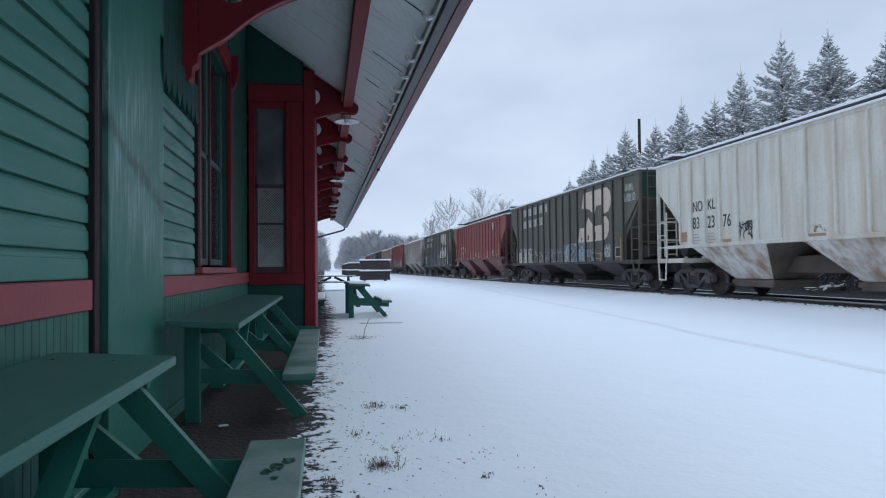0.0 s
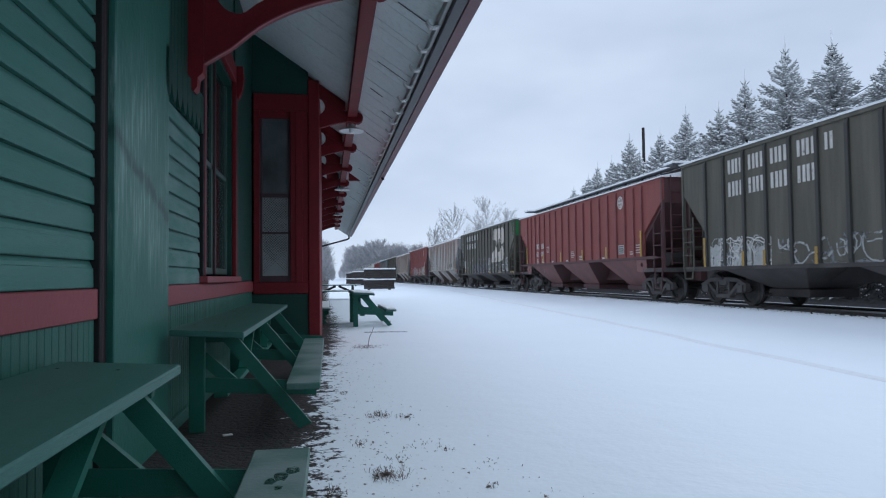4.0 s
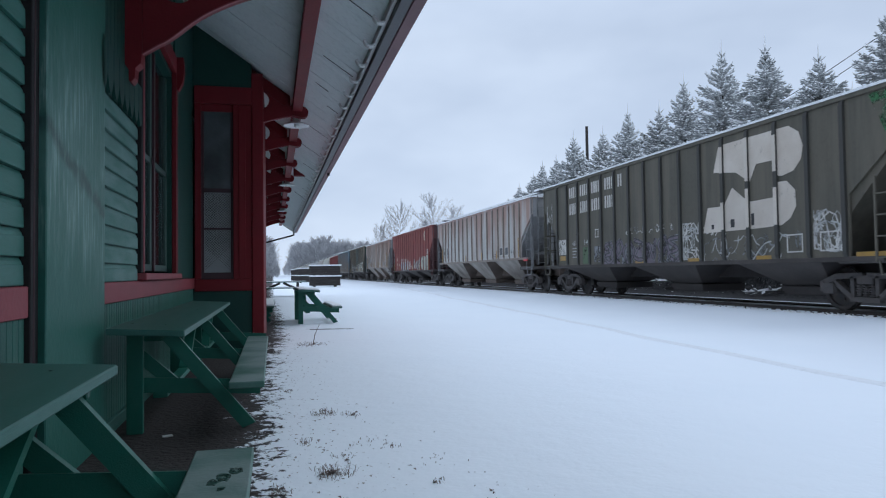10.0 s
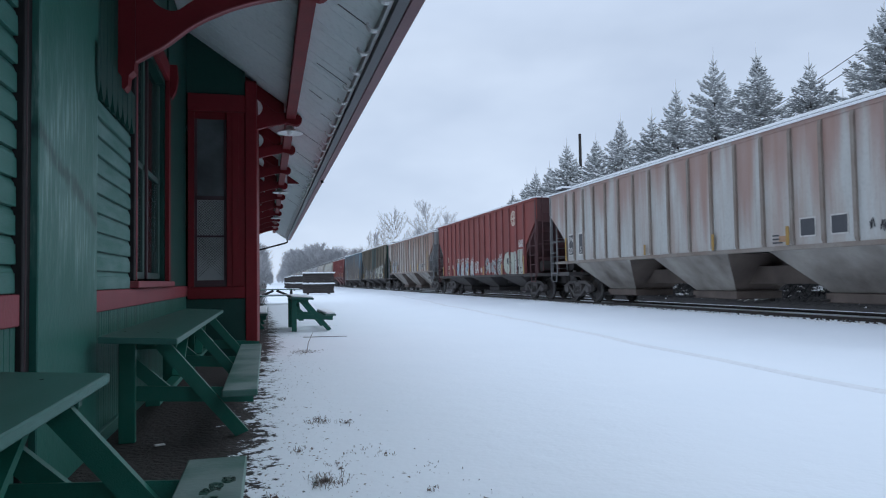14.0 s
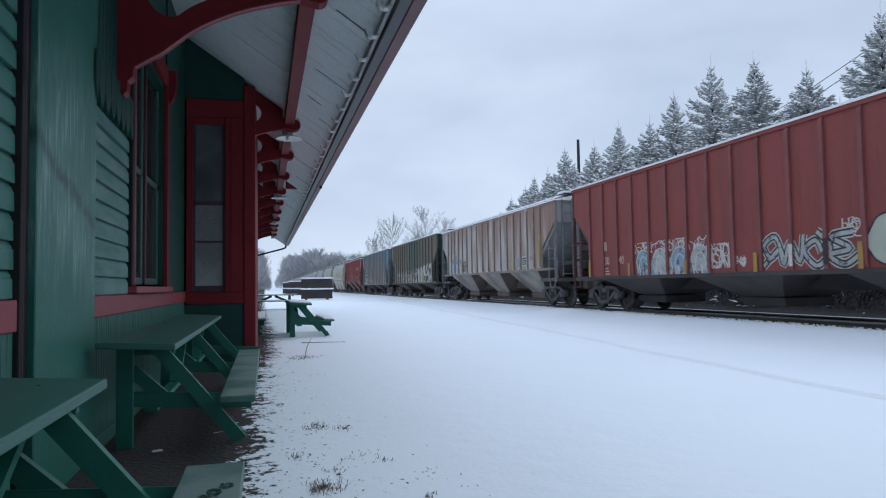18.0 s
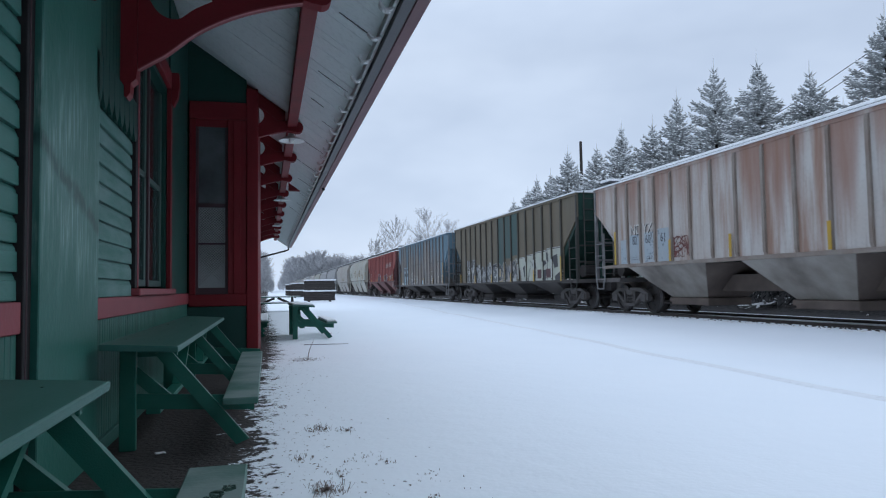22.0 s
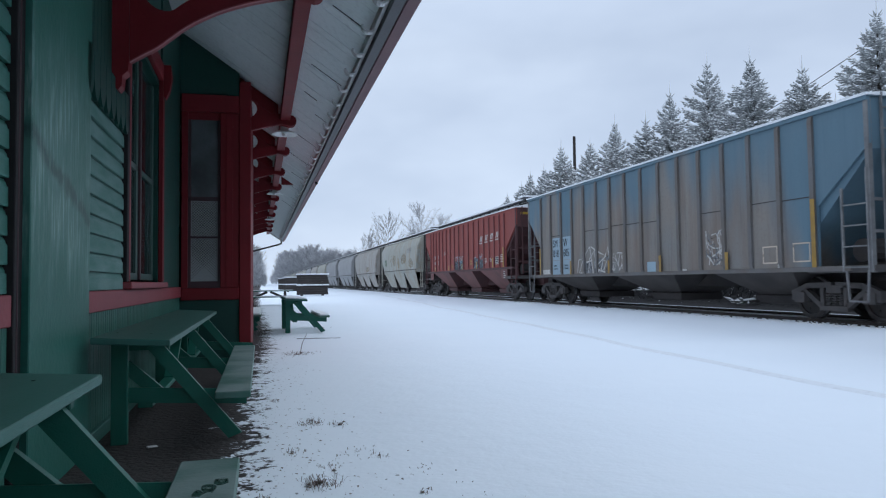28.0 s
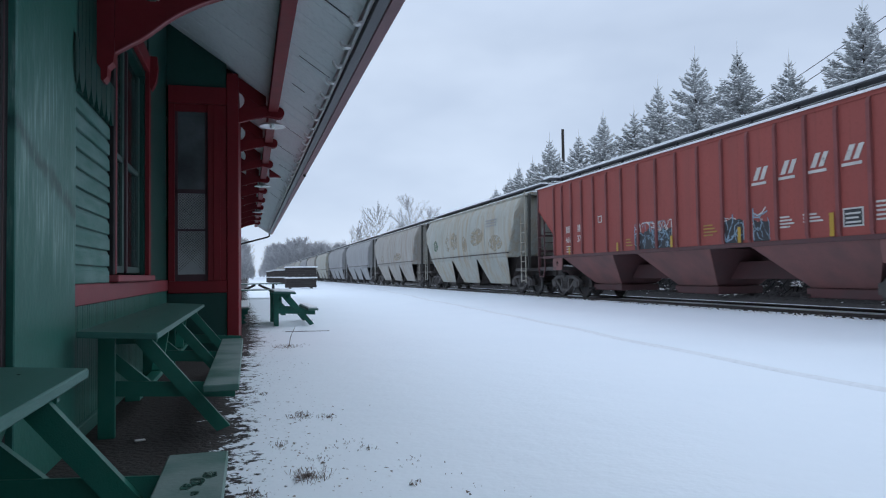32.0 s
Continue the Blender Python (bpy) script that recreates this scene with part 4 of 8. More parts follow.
# ---- curved brackets under the eaves ----
def bracket():
    ob = thing("roof_bracket", pose(0, 0, 0), "dark red curved wooden bracket with a round cut-out under the eaves", "bracket", "eave brackets")
    arc = [(-1.02, 2.93), (-0.9, 3.01), (-0.8, 3.075), (-0.58, 3.26), (-0.35, 3.395), (-0.12, 3.49), (0.12, 3.56), (0.3, 3.6)]
    top = [(0.3, 3.76), (0.12, 3.72), (-0.12, 3.665), (-0.35, 3.58), (-0.58, 3.46), (-0.72, 3.36), (-0.86, 3.4), (-0.95, 3.55), (-0.98, 3.75)]
    def eased(pts, n=4):
        """More points along a bend, by Catmull-Rom."""
        out = []
        for k in range(len(pts) - 1):
            p = [Vector(pts[min(max(k + i, 0), len(pts) - 1)]) for i in (-1, 0, 1, 2)]
            for q in range(n):
                t = q / n
                v = 0.5 * (2 * p[1] + (p[2] - p[0]) * t + (2 * p[0] - 5 * p[1] + 4 * p[2] - p[3]) * t * t + (3 * p[1] - p[0] - 3 * p[2] + p[3]) * t**3)
                out.append((v.x, v.y))
        return out + [pts[-1]]

    arc, top = eased(arc), eased(top)
    bm = bmesh.new()
    prism(bm, arc + top + [(-1.02, 3.75)], "y", -0.055, 0.055)
    part("curved_brace", bm, "red", ob)
    # Pale bead under the arc: the lit edge is put into the colour.
    bm = bmesh.new()
    prism(bm, [(p[0] + (0.0 if i else 0.002), p[1] - 0.014) for i, p in enumerate(arc)] + [(p[0], p[1] - 0.002) for p in arc[::-1]], "y", -0.06, -0.03)
    part("lit_bead", bm, "band", ob, "paler lower edge with its lit tone painted in")
    bm = bmesh.new()
    prism(bm, [(WX + 0.001, 4.75), (WX + 0.001, 2.8), (-1.13, 2.7), (-1.1, 2.685), (-1.075, 2.72), (-1.07, 2.8), (-1.03, 2.84), (-1.022, 2.93), (-1.022, 4.7)], "y", -0.07, 0.07)
    part("wall_post", bm, "red", ob)
    bm = bmesh.new()
    nose = [(0.3, 3.6)] + [(0.46 + 0.085 * math.sin(a), 3.655 - 0.085 * math.cos(a)) for a in np.linspace(0, math.pi, 8)] + [(0.3, 3.76)]
    prism(bm, nose, "y", -0.075, 0.075)
    part("nose", bm, "red", ob)
    bm = bmesh.new()
    prism(bm, [(-0.98, soffit_z(-0.98) - 0.01), (0.27, soffit_z(0.27) - 0.01), (0.27, 3.765), (0.16, 3.755), (-0.98, soffit_z(-0.98) - 0.17)], "y", -0.05, 0.05)
    part("rafter", bm, "red", ob)
    hole = [(-0.2 + 0.15 * math.cos(a), 3.83 + 0.15 * math.sin(a)) for a in np.linspace(math.pi * 1.5, -math.pi * 0.5, 17)]
    for lo, hi, key in ((-0.45, -0.2, 0), (-0.2, 0.27, 1)):
        half = [q for q in hole if (q[0] <= -0.199 if key == 0 else q[0] >= -0.201)]
        bm = bmesh.new()
        up = lambda x: soffit_z(x) - 0.17  # noqa: E731
        dn = lambda x: 3.66 + 0.24 * (x + 0.14)  # noqa: E731
        if key == 0:
            poly = [(lo, up(lo)), (lo, dn(lo) - 0.05), (hi, dn(hi) - 0.005)] + sorted(half, key=lambda q: q[1]) + [(hi, up(hi))]
        else:
            poly = [(hi, 3.77), (hi, dn(hi)), (lo, dn(lo) - 0.005)] + sorted(half, key=lambda q: q[1]) + [(lo, up(lo))]
        prism(bm, poly, "y", -0.035, 0.035)
        part("web_board", bm, "red", ob)
    return ob


first = bracket()
first.matrix_basis = pose(0, 6.0, 0)
for y in (1.1, 11.0, 13.55, 16.1, 18.65, 21.2, 23.75, 26.3, 28.85, 31.4, 33.95):
    copy_thing(first, pose(0, y, 0))
bm = bmesh.new()
prism(bm, [(0.5, 3.56), (0.86, 3.56), (0.86, 3.66), (0.7, 3.66), (0.64, 3.78), (0.56, 3.8), (0.5, 3.76)], "y", 17.4, 17.56)
tagged(part("bracket_stub", bm, "red"), "small dark red timber stub on the eave beam", "bracket")


def eave_lamp():
    ob = thing("eave_lamp", pose(0, 0, 0), "white enamel dish lamp hanging under the eaves", "lamp", "eave lamps")
    bm = bmesh.new()
    lathe(bm, [(0.035, 0.13), (0.05, 0.125), (0.06, 0.07), (0.13, 0.045), (0.2, 0.012), (0.21, 0.0), (0.2, -0.004), (0.12, 0.02), (0.03, 0.03)], sides=24)
    part("shade", bm, "white", ob, smooth=True)
    bm = bmesh.new()
    tube(bm, [(0, 0, 0.12), (0, 0, 0.2), (-0.02, 0, 0.27), (-0.03, 0, 0.36)], 0.018, 8)
    part("stem", bm, "gutter", ob)
    bm = bmesh.new()
    lathe(bm, [(0.02, -0.03), (0.04, -0.01), (0.04, 0.02), (0.02, 0.03)], sides=12)
    part("bulb", bm, "white", ob, smooth=True)
    return ob


lamp = eave_lamp()
lamp.matrix_basis = pose(0.37, 11.25, 3.5)
for y in (18.9, 26.6):
    copy_thing(lamp, pose(0.36, y, 3.5))


# ---- long one-sided picnic tables along the wall ----
def wall_table(length, frames, snowy=False, bench_len=None, bench_from=-0.1, bench_in=0.3):
    """Origin on the ground under the near end's outer edge; the wall is towards -x, the length runs to +y."""
    ob = thing("picnic_table", pose(0, 0, 0), "dark green painted one-sided wooden picnic table with attached bench", "picnic table", "tables by the station")
    zt = 0.76
    bench_len = bench_len or length
    bm = bmesh.new()
    c = box(bm, -0.45, 0.03, -0.32, length - 0.4, zt - 0.042, zt)
    for v in c:
        v.co.z += -0.06 * v.co.x
    bevelled(bm, 0.006)
    part("tabletop", bm, "tabletop", ob, "worn grey-green table top")
    for y in frames:
        for x in (-0.38, -0.16):
            bm = bmesh.new()
            lathe(bm, [(0.0, zt - 0.06 * x - 0.001), (0.009, zt - 0.06 * x + 0.0015), (0.0, zt - 0.06 * x + 0.003)], centre=(x, y - 0.03, 0), sides=8)
            part("bolt_head", bm, "dark", ob)
    bm = bm_box(bench_in, bench_in + 0.235, bench_from, bench_len - 0.1, 0.345, 0.39, bevel=0.006)
    bench = part("bench_board", bm, "bench", ob, "worn grey-green bench board")
    if snowy:
        bm = bmesh.new()
        box(bm, 0.31, 0.52, -0.09, bench_len - 0.11, 0.39, 0.43)
        bevelled(bm, 0.015)
        part("bench_snow", bm, "snow", bench)
        bm = bmesh.new()
        c = box(bm, -0.44, 0.02, -0.31, length - 0.41, zt, zt + 0.03)
        for v in c:
            v.co.z += -0.06 * v.co.x
        bevelled(bm, 0.012)
        part("top_snow", bm, "snow", ob)
    for y in frames:
        part("wall_leg", bm_box(-0.415, -0.305, y - 0.065, y - 0.016, 0.0, zt - 0.02, bevel=0.005), "table", ob)
        bm = bmesh.new()
        bar(bm, (-0.14, y - 0.039, zt - 0.05), (0.42, y - 0.039, 0.0), 0.115, 0.045, up=(0, 1, 0))
        for v in bm.verts:
            v.co.z = min(max(v.co.z, 0.0), zt - 0.045)
        part("slanted_leg", bm, "table", ob)
        bm = bmesh.new()
        for v in box(bm, -0.4, 0.5, y - 0.015, y - 0.002, 0.235, 0.343):
            v.co.z += 0.055 * (0.5 - v.co.x) / 0.9
        part("stretcher", bm, "table", ob)
        part("cleat", bm_box(-0.42, -0.04, y, y + 0.045, zt - 0.11, zt - 0.044, bevel=0.004), "table", ob)
    for y in frames:
        bm = bmesh.new()
        bar(bm, (-0.36, y + 0.022, 0.57), (-0.1, y + 0.022, 0.33), 0.09, 0.04, up=(0, 1, 0))
        part("knee_brace", bm, "table", ob)
    for y in frames[1:]:
        bm = bmesh.new()
        bar(bm, (-0.2, y - 0.07, zt - 0.07), (-0.2, y - 0.75, 0.27), 0.04, 0.09, up=(1, 0, 0))
        part("long_brace", bm, "table", ob)
    part("ground_rail", bm_box(-0.25, -0.15, frames[0], frames[-1], 0.24, 0.28, bevel=0.005), "table", ob)
    return ob


t2 = wall_table(5.0, (0.22, 2.35, 4.35), bench_len=3.5, bench_from=-0.22)
t2.matrix_basis = pose(-0.6, 5.15, 0, 0, 0, 0.0)
t1 = wall_table(4.6, (0.56, 2.56, 4.01), bench_len=4.27, bench_in=0.335)
t1.matrix_basis = pose(-0.655, -1.1, 0)
M["wet"] = mat("wet_dark_stain", (0.02, 0.08, 0.062), 0.3, alt=(0.03, 0.1, 0.08), scale=20, amount=0.8, bump=0, worn=0.5)
rnd = random.Random(8)
bm = bmesh.new()
for cx, cy, r in ((0.475, 3.74, 0.034), (0.515, 3.82, 0.028), (0.44, 3.68, 0.022), (0.475, 3.6, 0.016)):
    prism(bm, [(cx + r * (0.7 + 0.5 * rnd.random()) * math.cos(k * 0.483), cy + 1.7 * r * (0.7 + 0.5 * rnd.random()) * math.sin(k * 0.483)) for k in range(13)], "z", 0.3902, 0.3915)
part("wet_stain", bm, "wet", t1, "dark wet stain on the bench")
t5 = wall_table(4.4, (0.3, 2.2, 4.1), snowy=True)
t5.matrix_basis = pose(-0.52, 16.6, 0)
tagged(t5, "dark green one-sided picnic table dusted with snow")
t3 = wall_table(2.2, (0.25, 1.9), snowy=True)
t3.matrix_basis = pose(0.95, 15.6, 0, 0, 0, 1)
tagged(t3, "small dark green picnic table with a snow-covered bench", group="tables in the yard")


def frame_table():
    ob = thing("picnic_table", pose(0, 0, 0), "dark wooden A-frame picnic table dusted with snow", "picnic table", "tables in the yard")
    for k in range(5):
        part("top_plank", bm_box(-1.2, 1.2, -0.37 + k * 0.15, -0.23 + k * 0.15, 0.71, 0.75, bevel=0.006), "table", ob)
    for s in (-1, 1):
        for k in range(2):
            y = s * 0.62 + (k - 0.5) * 0.15
            part("seat_plank", bm_box(-1.2, 1.2, y - 0.07, y + 0.07, 0.41, 0.45, bevel=0.006), "table", ob)
        part("seat_snow", bm_box(-1.19, 1.19, s * 0.62 - 0.14, s * 0.62 + 0.14, 0.452, 0.48, bevel=0.01), "snow", ob)
        for e in (-1, 1):
            bm = bmesh.new()
            bar(bm, (e * 0.8, s * 0.2, 0.7), (e * 0.8, s * 0.7, 0.0), 0.06, 0.12)
            part("leg", bm, "tie", ob)
            bm = bmesh.new()
            bar(bm, (e * 0.8, s * 0.05, 0.36), (e * 0.08, s * 0.05, 0.68), 0.05, 0.11)
            part("brace", bm, "tie", ob)
    for e in (-1, 1):
        part("crossbar", bm_box(e * 0.8 - 0.065, e * 0.8 - 0.025, -0.78, 0.78, 0.33, 0.42, bevel=0.005), "tie", ob)
    part("top_snow", bm_box(-1.18, 1.18, -0.36, 0.37, 0.752, 0.772, bevel=0.008), "snow", ob)
    return ob


ft = frame_table()
ft.matrix_basis = pose(0.4, 36.0, 0, 0, 0, 4)


# ---- stacks of old railway ties across the yard ----
def tie_stack():
    ob = thing("tie_stack", pose(0, 0, 0), "two bundles of dark old railway ties with snow on top", "timber stack", "timber stacks")
    me = mesh_of("timber", bm_box(0, 2.55, 0, 0.24, 0, 0.19, bevel=0.02), "tie")
    for z0 in (0.1, 1.02):
        for s in (0.3, 2.1):
            part("bearer", bm_box(s, s + 0.14, 0, 1.3, z0 - 0.1, z0 - 0.002), "tie", ob)
        for k in range(4):
            for j in range(5):
                shared("timber", me, ob, (random.uniform(-0.05, 0.05), j * 0.26, z0 + k * 0.195))
        bm = bm_box(-0.08, 2.65, -0.24, 1.34, z0 + 0.775, z0 + 0.885, bevel=0.035)
        part("snow_cap", bm, "snow", ob)
    return ob


st = tie_stack()
st.matrix_basis = pose(3.05, 60.0, 0)
for x, y, a in ((3.0, 89, 1), (3.0, 101, -1), (2.8, 114, 0), (3.3, 128, 1)):
    copy_thing(st, pose(x, y, 0, 0, 0, a))


# ---- trees ----
def needle_material():
    """Spruce twigs, each dusted more or less with dry snow."""
    m = bpy.data.materials.new("snow_dusted_spruce_needles")
    m.use_nodes = True
    n, l = m.node_tree.nodes, m.node_tree.links
    p = n["Principled BSDF"]
    p.inputs["Roughness"].default_value = 0.85
    geo, sep = n.new("ShaderNodeNewGeometry"), n.new("ShaderNodeSeparateXYZ")
    l.new(geo.outputs["Normal"], sep.inputs[0])
    up, lot, both, mix = n.new("ShaderNodeMapRange"), n.new("ShaderNodeMapRange"), n.new("ShaderNodeMath"), n.new("ShaderNodeMix")
    up.inputs["From Min"].default_value, up.inputs["From Max"].default_value, up.inputs["To Min"].default_value = -0.9, 0.08, 0.16
    l.new(sep.outputs["Z"], up.inputs["Value"])
    lot.inputs["From Min"].default_value, lot.inputs["From Max"].default_value, lot.inputs["To Min"].default_value = 0.12, 0.3, 0.78
    l.new(geo.outputs["Random Per Island"], lot.inputs["Value"])
    both.operation = "MULTIPLY"
    l.new(up.outputs[0], both.inputs[0])
    l.new(lot.outputs[0], both.inputs[1])
    mix.data_type = "RGBA"
    mix.inputs["A"].default_value, mix.inputs["B"].default_value = (0.045, 0.066, 0.066, 1), (0.92, 0.93, 0.94, 1)
    l.new(both.outputs[0], mix.inputs["Factor"])
    l.new(mix.outputs["Result"], p.inputs["Base Color"])
    return m


M["needles"] = needle_material()
# Pale twigs and far wood carry frost and distance haze in their colour.
M["twig"] = mat("frosted_hazed_twigs", (0.42, 0.41, 0.41), 0.9, alt=(0.66, 0.66, 0.68), scale=3, amount=0.8, bump=0)
M["wood_far"] = mat("rimed_hazed_wood", (0.34, 0.345, 0.36), 0.9, alt=(0.62, 0.625, 0.64), scale=0.15, amount=0.9, bump=0)


def spruce_meshes(seed, height):
    rnd = random.Random(seed)
    verts, faces = [], []

    def spike(p, d, ln, w):
        """A needle-covered twig: a stubby four-sided finger, its upper faces apart from its lower ones."""
        d = d.normalized()
        s = d.cross(Vector((0, 0, 1)))
        s = s.normalized() if s.length > 1e-3 else Vector((1, 0, 0))
        u = s.cross(d)
        i = len(verts)
        m = p + d * ln * 0.5
        for v in (p, m + s * w, m + u * w, m - s * w, m - u * w, p + d * ln):
            verts.append(v[:])
        for k in range(4):
            a, b = i + 1 + k, i + 1 + (k + 1) % 4
            faces.extend([(i, a, b), (i + 5, b, a)])

    z = 1.0
    while z < height - 0.35:
        f = 1 - z / height
        reach = 0.56 * height * max(0.0, f - 0.042) ** 1.03 * rnd.uniform(0.75, 1.1) + 0.07
        n = max(4, int(5 + 6 * f))
        a0 = rnd.uniform(0, 7)
        for k in range(n):
            a = a0 + k * math.tau / n + rnd.uniform(-0.25, 0.25)
            r = reach * rnd.uniform(0.7, 1.12)
            tip_up = max(-0.22, 0.65 - 1.7 * f) + rnd.uniform(-0.12, 0.12)
            out = Vector((math.cos(a), math.sin(a), 0))
            base = Vector((0, 0, z + rnd.uniform(-0.14, 0.14) * min(1, 3 * f)))
            pts = [base + out * r * q + Vector((0, 0, r * (tip_up * q - 0.12 * f * q + 0.14 * q * q * q))) for q in (0, 0.3, 0.55, 0.78, 1.0)]
            for i in range(4):
                p, d = pts[i], pts[i + 1] - pts[i]
                spike(p, d, d.length * 1.3, 0.055 + 0.03 * f)
                m = 5 if r > 1.2 else 4 if r > 0.6 else 3
                for j in range(m):
                    q = p + d * (j + rnd.random()) / m
                    for s in (-1, 1):
                        side = Vector((-out.y, out.x, 0)) * s
                        ln = (0.09 + 0.13 * min(1, r * 1.4) + 0.13 * r * (1 - i / 5)) * rnd.uniform(0.65, 1.1)
                        spike(q, side * 0.75 + out * 0.8 + Vector((0, 0, rnd.uniform(-0.35, 0.5))), ln, 0.05 + 0.015 * f)
            spike(pts[4], pts[4] - pts[3] + Vector((0, 0, 0.05)), 0.16 + 0.05 * r, 0.035)
        z += (0.21 + 0.1 * f) * rnd.uniform(0.8, 1.2)
    spike(Vector((0, 0, height - 0.5)), Vector((0.01, 0, 1)), 1.0, 0.04)
    for k in range(5):
        a = k * 1.257 + seed
        spike(Vector((0, 0, height - 0.35)), Vector((math.cos(a), math.sin(a), 0.9)), 0.34, 0.04)
    crown = bpy.data.meshes.new("crown")
    crown.from_pydata(verts, [], faces)
    crown.materials.append(M["needles"])
    bm = bmesh.new()
    tube(bm, [(0, 0, -0.1), (0, 0, height * 0.3), (0, 0, height * 0.7), (0, 0, height * 0.98)], [0.17, 0.13, 0.07, 0.02], 7)
    return mesh_of("trunk", bm, "bark"), crown


SPRUCE = [spruce_meshes(11 + k, 10.0) for k in range(4)]
ROWS = ((19.2, 10.6), (22.7, 9.6), (25.7, 10.95), (28.7, 11.7), (31.9, 11.1), (34.3, 10.2), (37.8, 10.8), (41.1, 10.2), (45.6, 10.8), (48.8, 9.7), (51.6, 9.7), (53.6, 9.1), (57, 8.6), (16, 11.0), (12.5, 10.5))
for k, (y, top) in enumerate(ROWS):
    trunk, crown = SPRUCE[k % 4]
    ob = thing("spruce_tree", pose(21.0, y, 0, 0, 0, k * 67 % 360), "snow-dusted spruce tree behind the tracks", "tree", "spruce row")
    ob.scale = (1.0 + 0.06 * (k % 3), 1.0 + 0.06 * (k % 3), top / 10.05)
    shared("trunk", trunk, ob)
    shared("crown", crown, ob)
for k in range(21):
    trunk, crown = SPRUCE[(k * 3 + 1) % 4]
    ob = thing("spruce_tree", pose(23.5 + random.uniform(-0.6, 1.2), 14 + k * 2.1 + random.uniform(-0.8, 0.8), 0, 0, 0, k * 131 % 360), "snow-laden spruce tree in the second row", "tree", "spruce row behind")
    ob.scale = (1.2, 1.2, random.uniform(0.8, 0.94))
    shared("trunk", trunk, ob)
    shared("crown", crown, ob)


ob = thing("spruce_tree", pose(29.2, 133, 0), "snowy spruce among the bare trees", "tree", "far spruces")
ob.scale = (1.2, 1.2, 1.2)
shared("trunk", SPRUCE[1][0], ob)
shared("crown", SPRUCE[1][1], ob)


for k in range(9):
    y = 190 + 7 * (k * 5 % 9)
    trunk, crown = SPRUCE[k % 4]
    ob = thing("spruce_tree", pose((0.098 + 0.0042 * k) * y, y, 0, 0, 0, k * 71), "small dark far spruce beyond the train", "tree", "far spruces")
    h = (0.86 + 0.06 * (k % 3)) * y / 205
    ob.scale = (h, h, h)
    shared("trunk", trunk, ob)
    shared("crown", crown, ob)


def bare_tree(rnd, height, radius, limbs, steps, twigs, sub, thin):
    """Vertices and faces of a leafless tree: a wavering leader, arching limbs, and twigs in a rounded crown."""
    verts, faces = [], []

    def stick(p, q, r0, r1):
        d = (q - p).normalized()
        s = d.orthogonal().normalized()
        u = d.cross(s)
        i = len(verts)
        for c, rr in ((p, r0), (q, r1)):
            for k in range(3):
                a = k * math.tau / 3
                verts.append((c + (s * math.cos(a) + u * math.sin(a)) * rr)[:])
        for k in range(3):
            faces.append((i + k, i + (k + 1) % 3, i + 3 + (k + 1) % 3, i + 3 + k))

    def off(d, amount):
        return (d + Vector((rnd.uniform(-1, 1), rnd.uniform(-1, 1), rnd.uniform(-0.5, 1))) * amount).normalized()

    p, d, n = Vector((0, 0, -0.1)), Vector((0, 0, 1)), 12
    r = height * 0.014
    for i in range(n):
        q = p + d * height / n
        stick(p, q, r, r * 0.84)
        f = (i + 1) / n
        if f > 0.22:
            swell = math.sin(math.pi * min(1, (f - 0.08) / 0.98)) ** 0.6
            for k in range(limbs):
                a = rnd.uniform(0, math.tau)
                up = 0.15 + 0.8 * f
                bd = Vector((math.cos(a), math.sin(a), up)).normalized()
                ln = radius * swell * rnd.uniform(0.65, 1.1) / steps
                b, br = p.lerp(q, rnd.random()), max(thin, r * 0.5)
                for m in range(steps):
                    e = b + bd * ln
                    stick(b, e, br, max(thin, br * 0.75))
                    br = max(thin, br * 0.75)
                    for t in range(twigs):
                        td = off(bd, 0.75)
                        tl = ln * rnd.uniform(0.6, 1.3)
                        o = b.lerp(e, rnd.random())
                        stick(o, o + td * tl, thin, thin * 0.7)
                        for w in range(sub):
                            o2 = o + td * tl * rnd.uniform(0.3, 1)
                            stick(o2, o2 + off(td, 0.7) * tl * 0.6, thin * 0.8, thin * 0.5)
                    b, bd = e, off(bd + Vector((0, 0, 0.1)), 0.24)
        p, d, r = q, off(d, 0.08), r * 0.84
    return verts, faces


def lone_bare_tree(seed, x, y, h, label):
    v, f = bare_tree(random.Random(seed), h, h * 0.4, 5, 6, 4, 3, 0.017)
    ob = thing("bare_tree", pose(x, y, 0, 0, 0, seed * 40), label, "tree", "bare trees")
    me = bpy.data.meshes.new("crown")
    top = max(p[2] for p in v)
    me.from_pydata([(p[0] * h / top, p[1] * h / top, p[2] * h / top) for p in v], [], f)
    me.materials.append(M["twig"])
    shared("crown", me, ob)
    bm = bmesh.new()
    tube(bm, [(0, 0, -0.1), (0, 0, h * 0.12), (0, 0, h * 0.25)], [h * 0.018, h * 0.015, h * 0.013], 8)
    part("trunk", bm, "bark", ob)


lone_bare_tree(3, 23.6, 130, 15.2, "leafless tree whitened with snow")
lone_bare_tree(5, 31.0, 131, 17.0, "broad leafless tree whitened with snow")
lone_bare_tree(8, 35.5, 134, 15.0, "leafless tree whitened with snow")
lone_bare_tree(9, 20.3, 134, 11.5, "small leafless tree whitened with snow")

# far woods on both sides of the line
wv, wf = [], []
rnd = random.Random(77)
kinds = [bare_tree(random.Random(200 + k), 10, 3.6, 3, 4, 3, 1, 0.04) for k in range(4)]


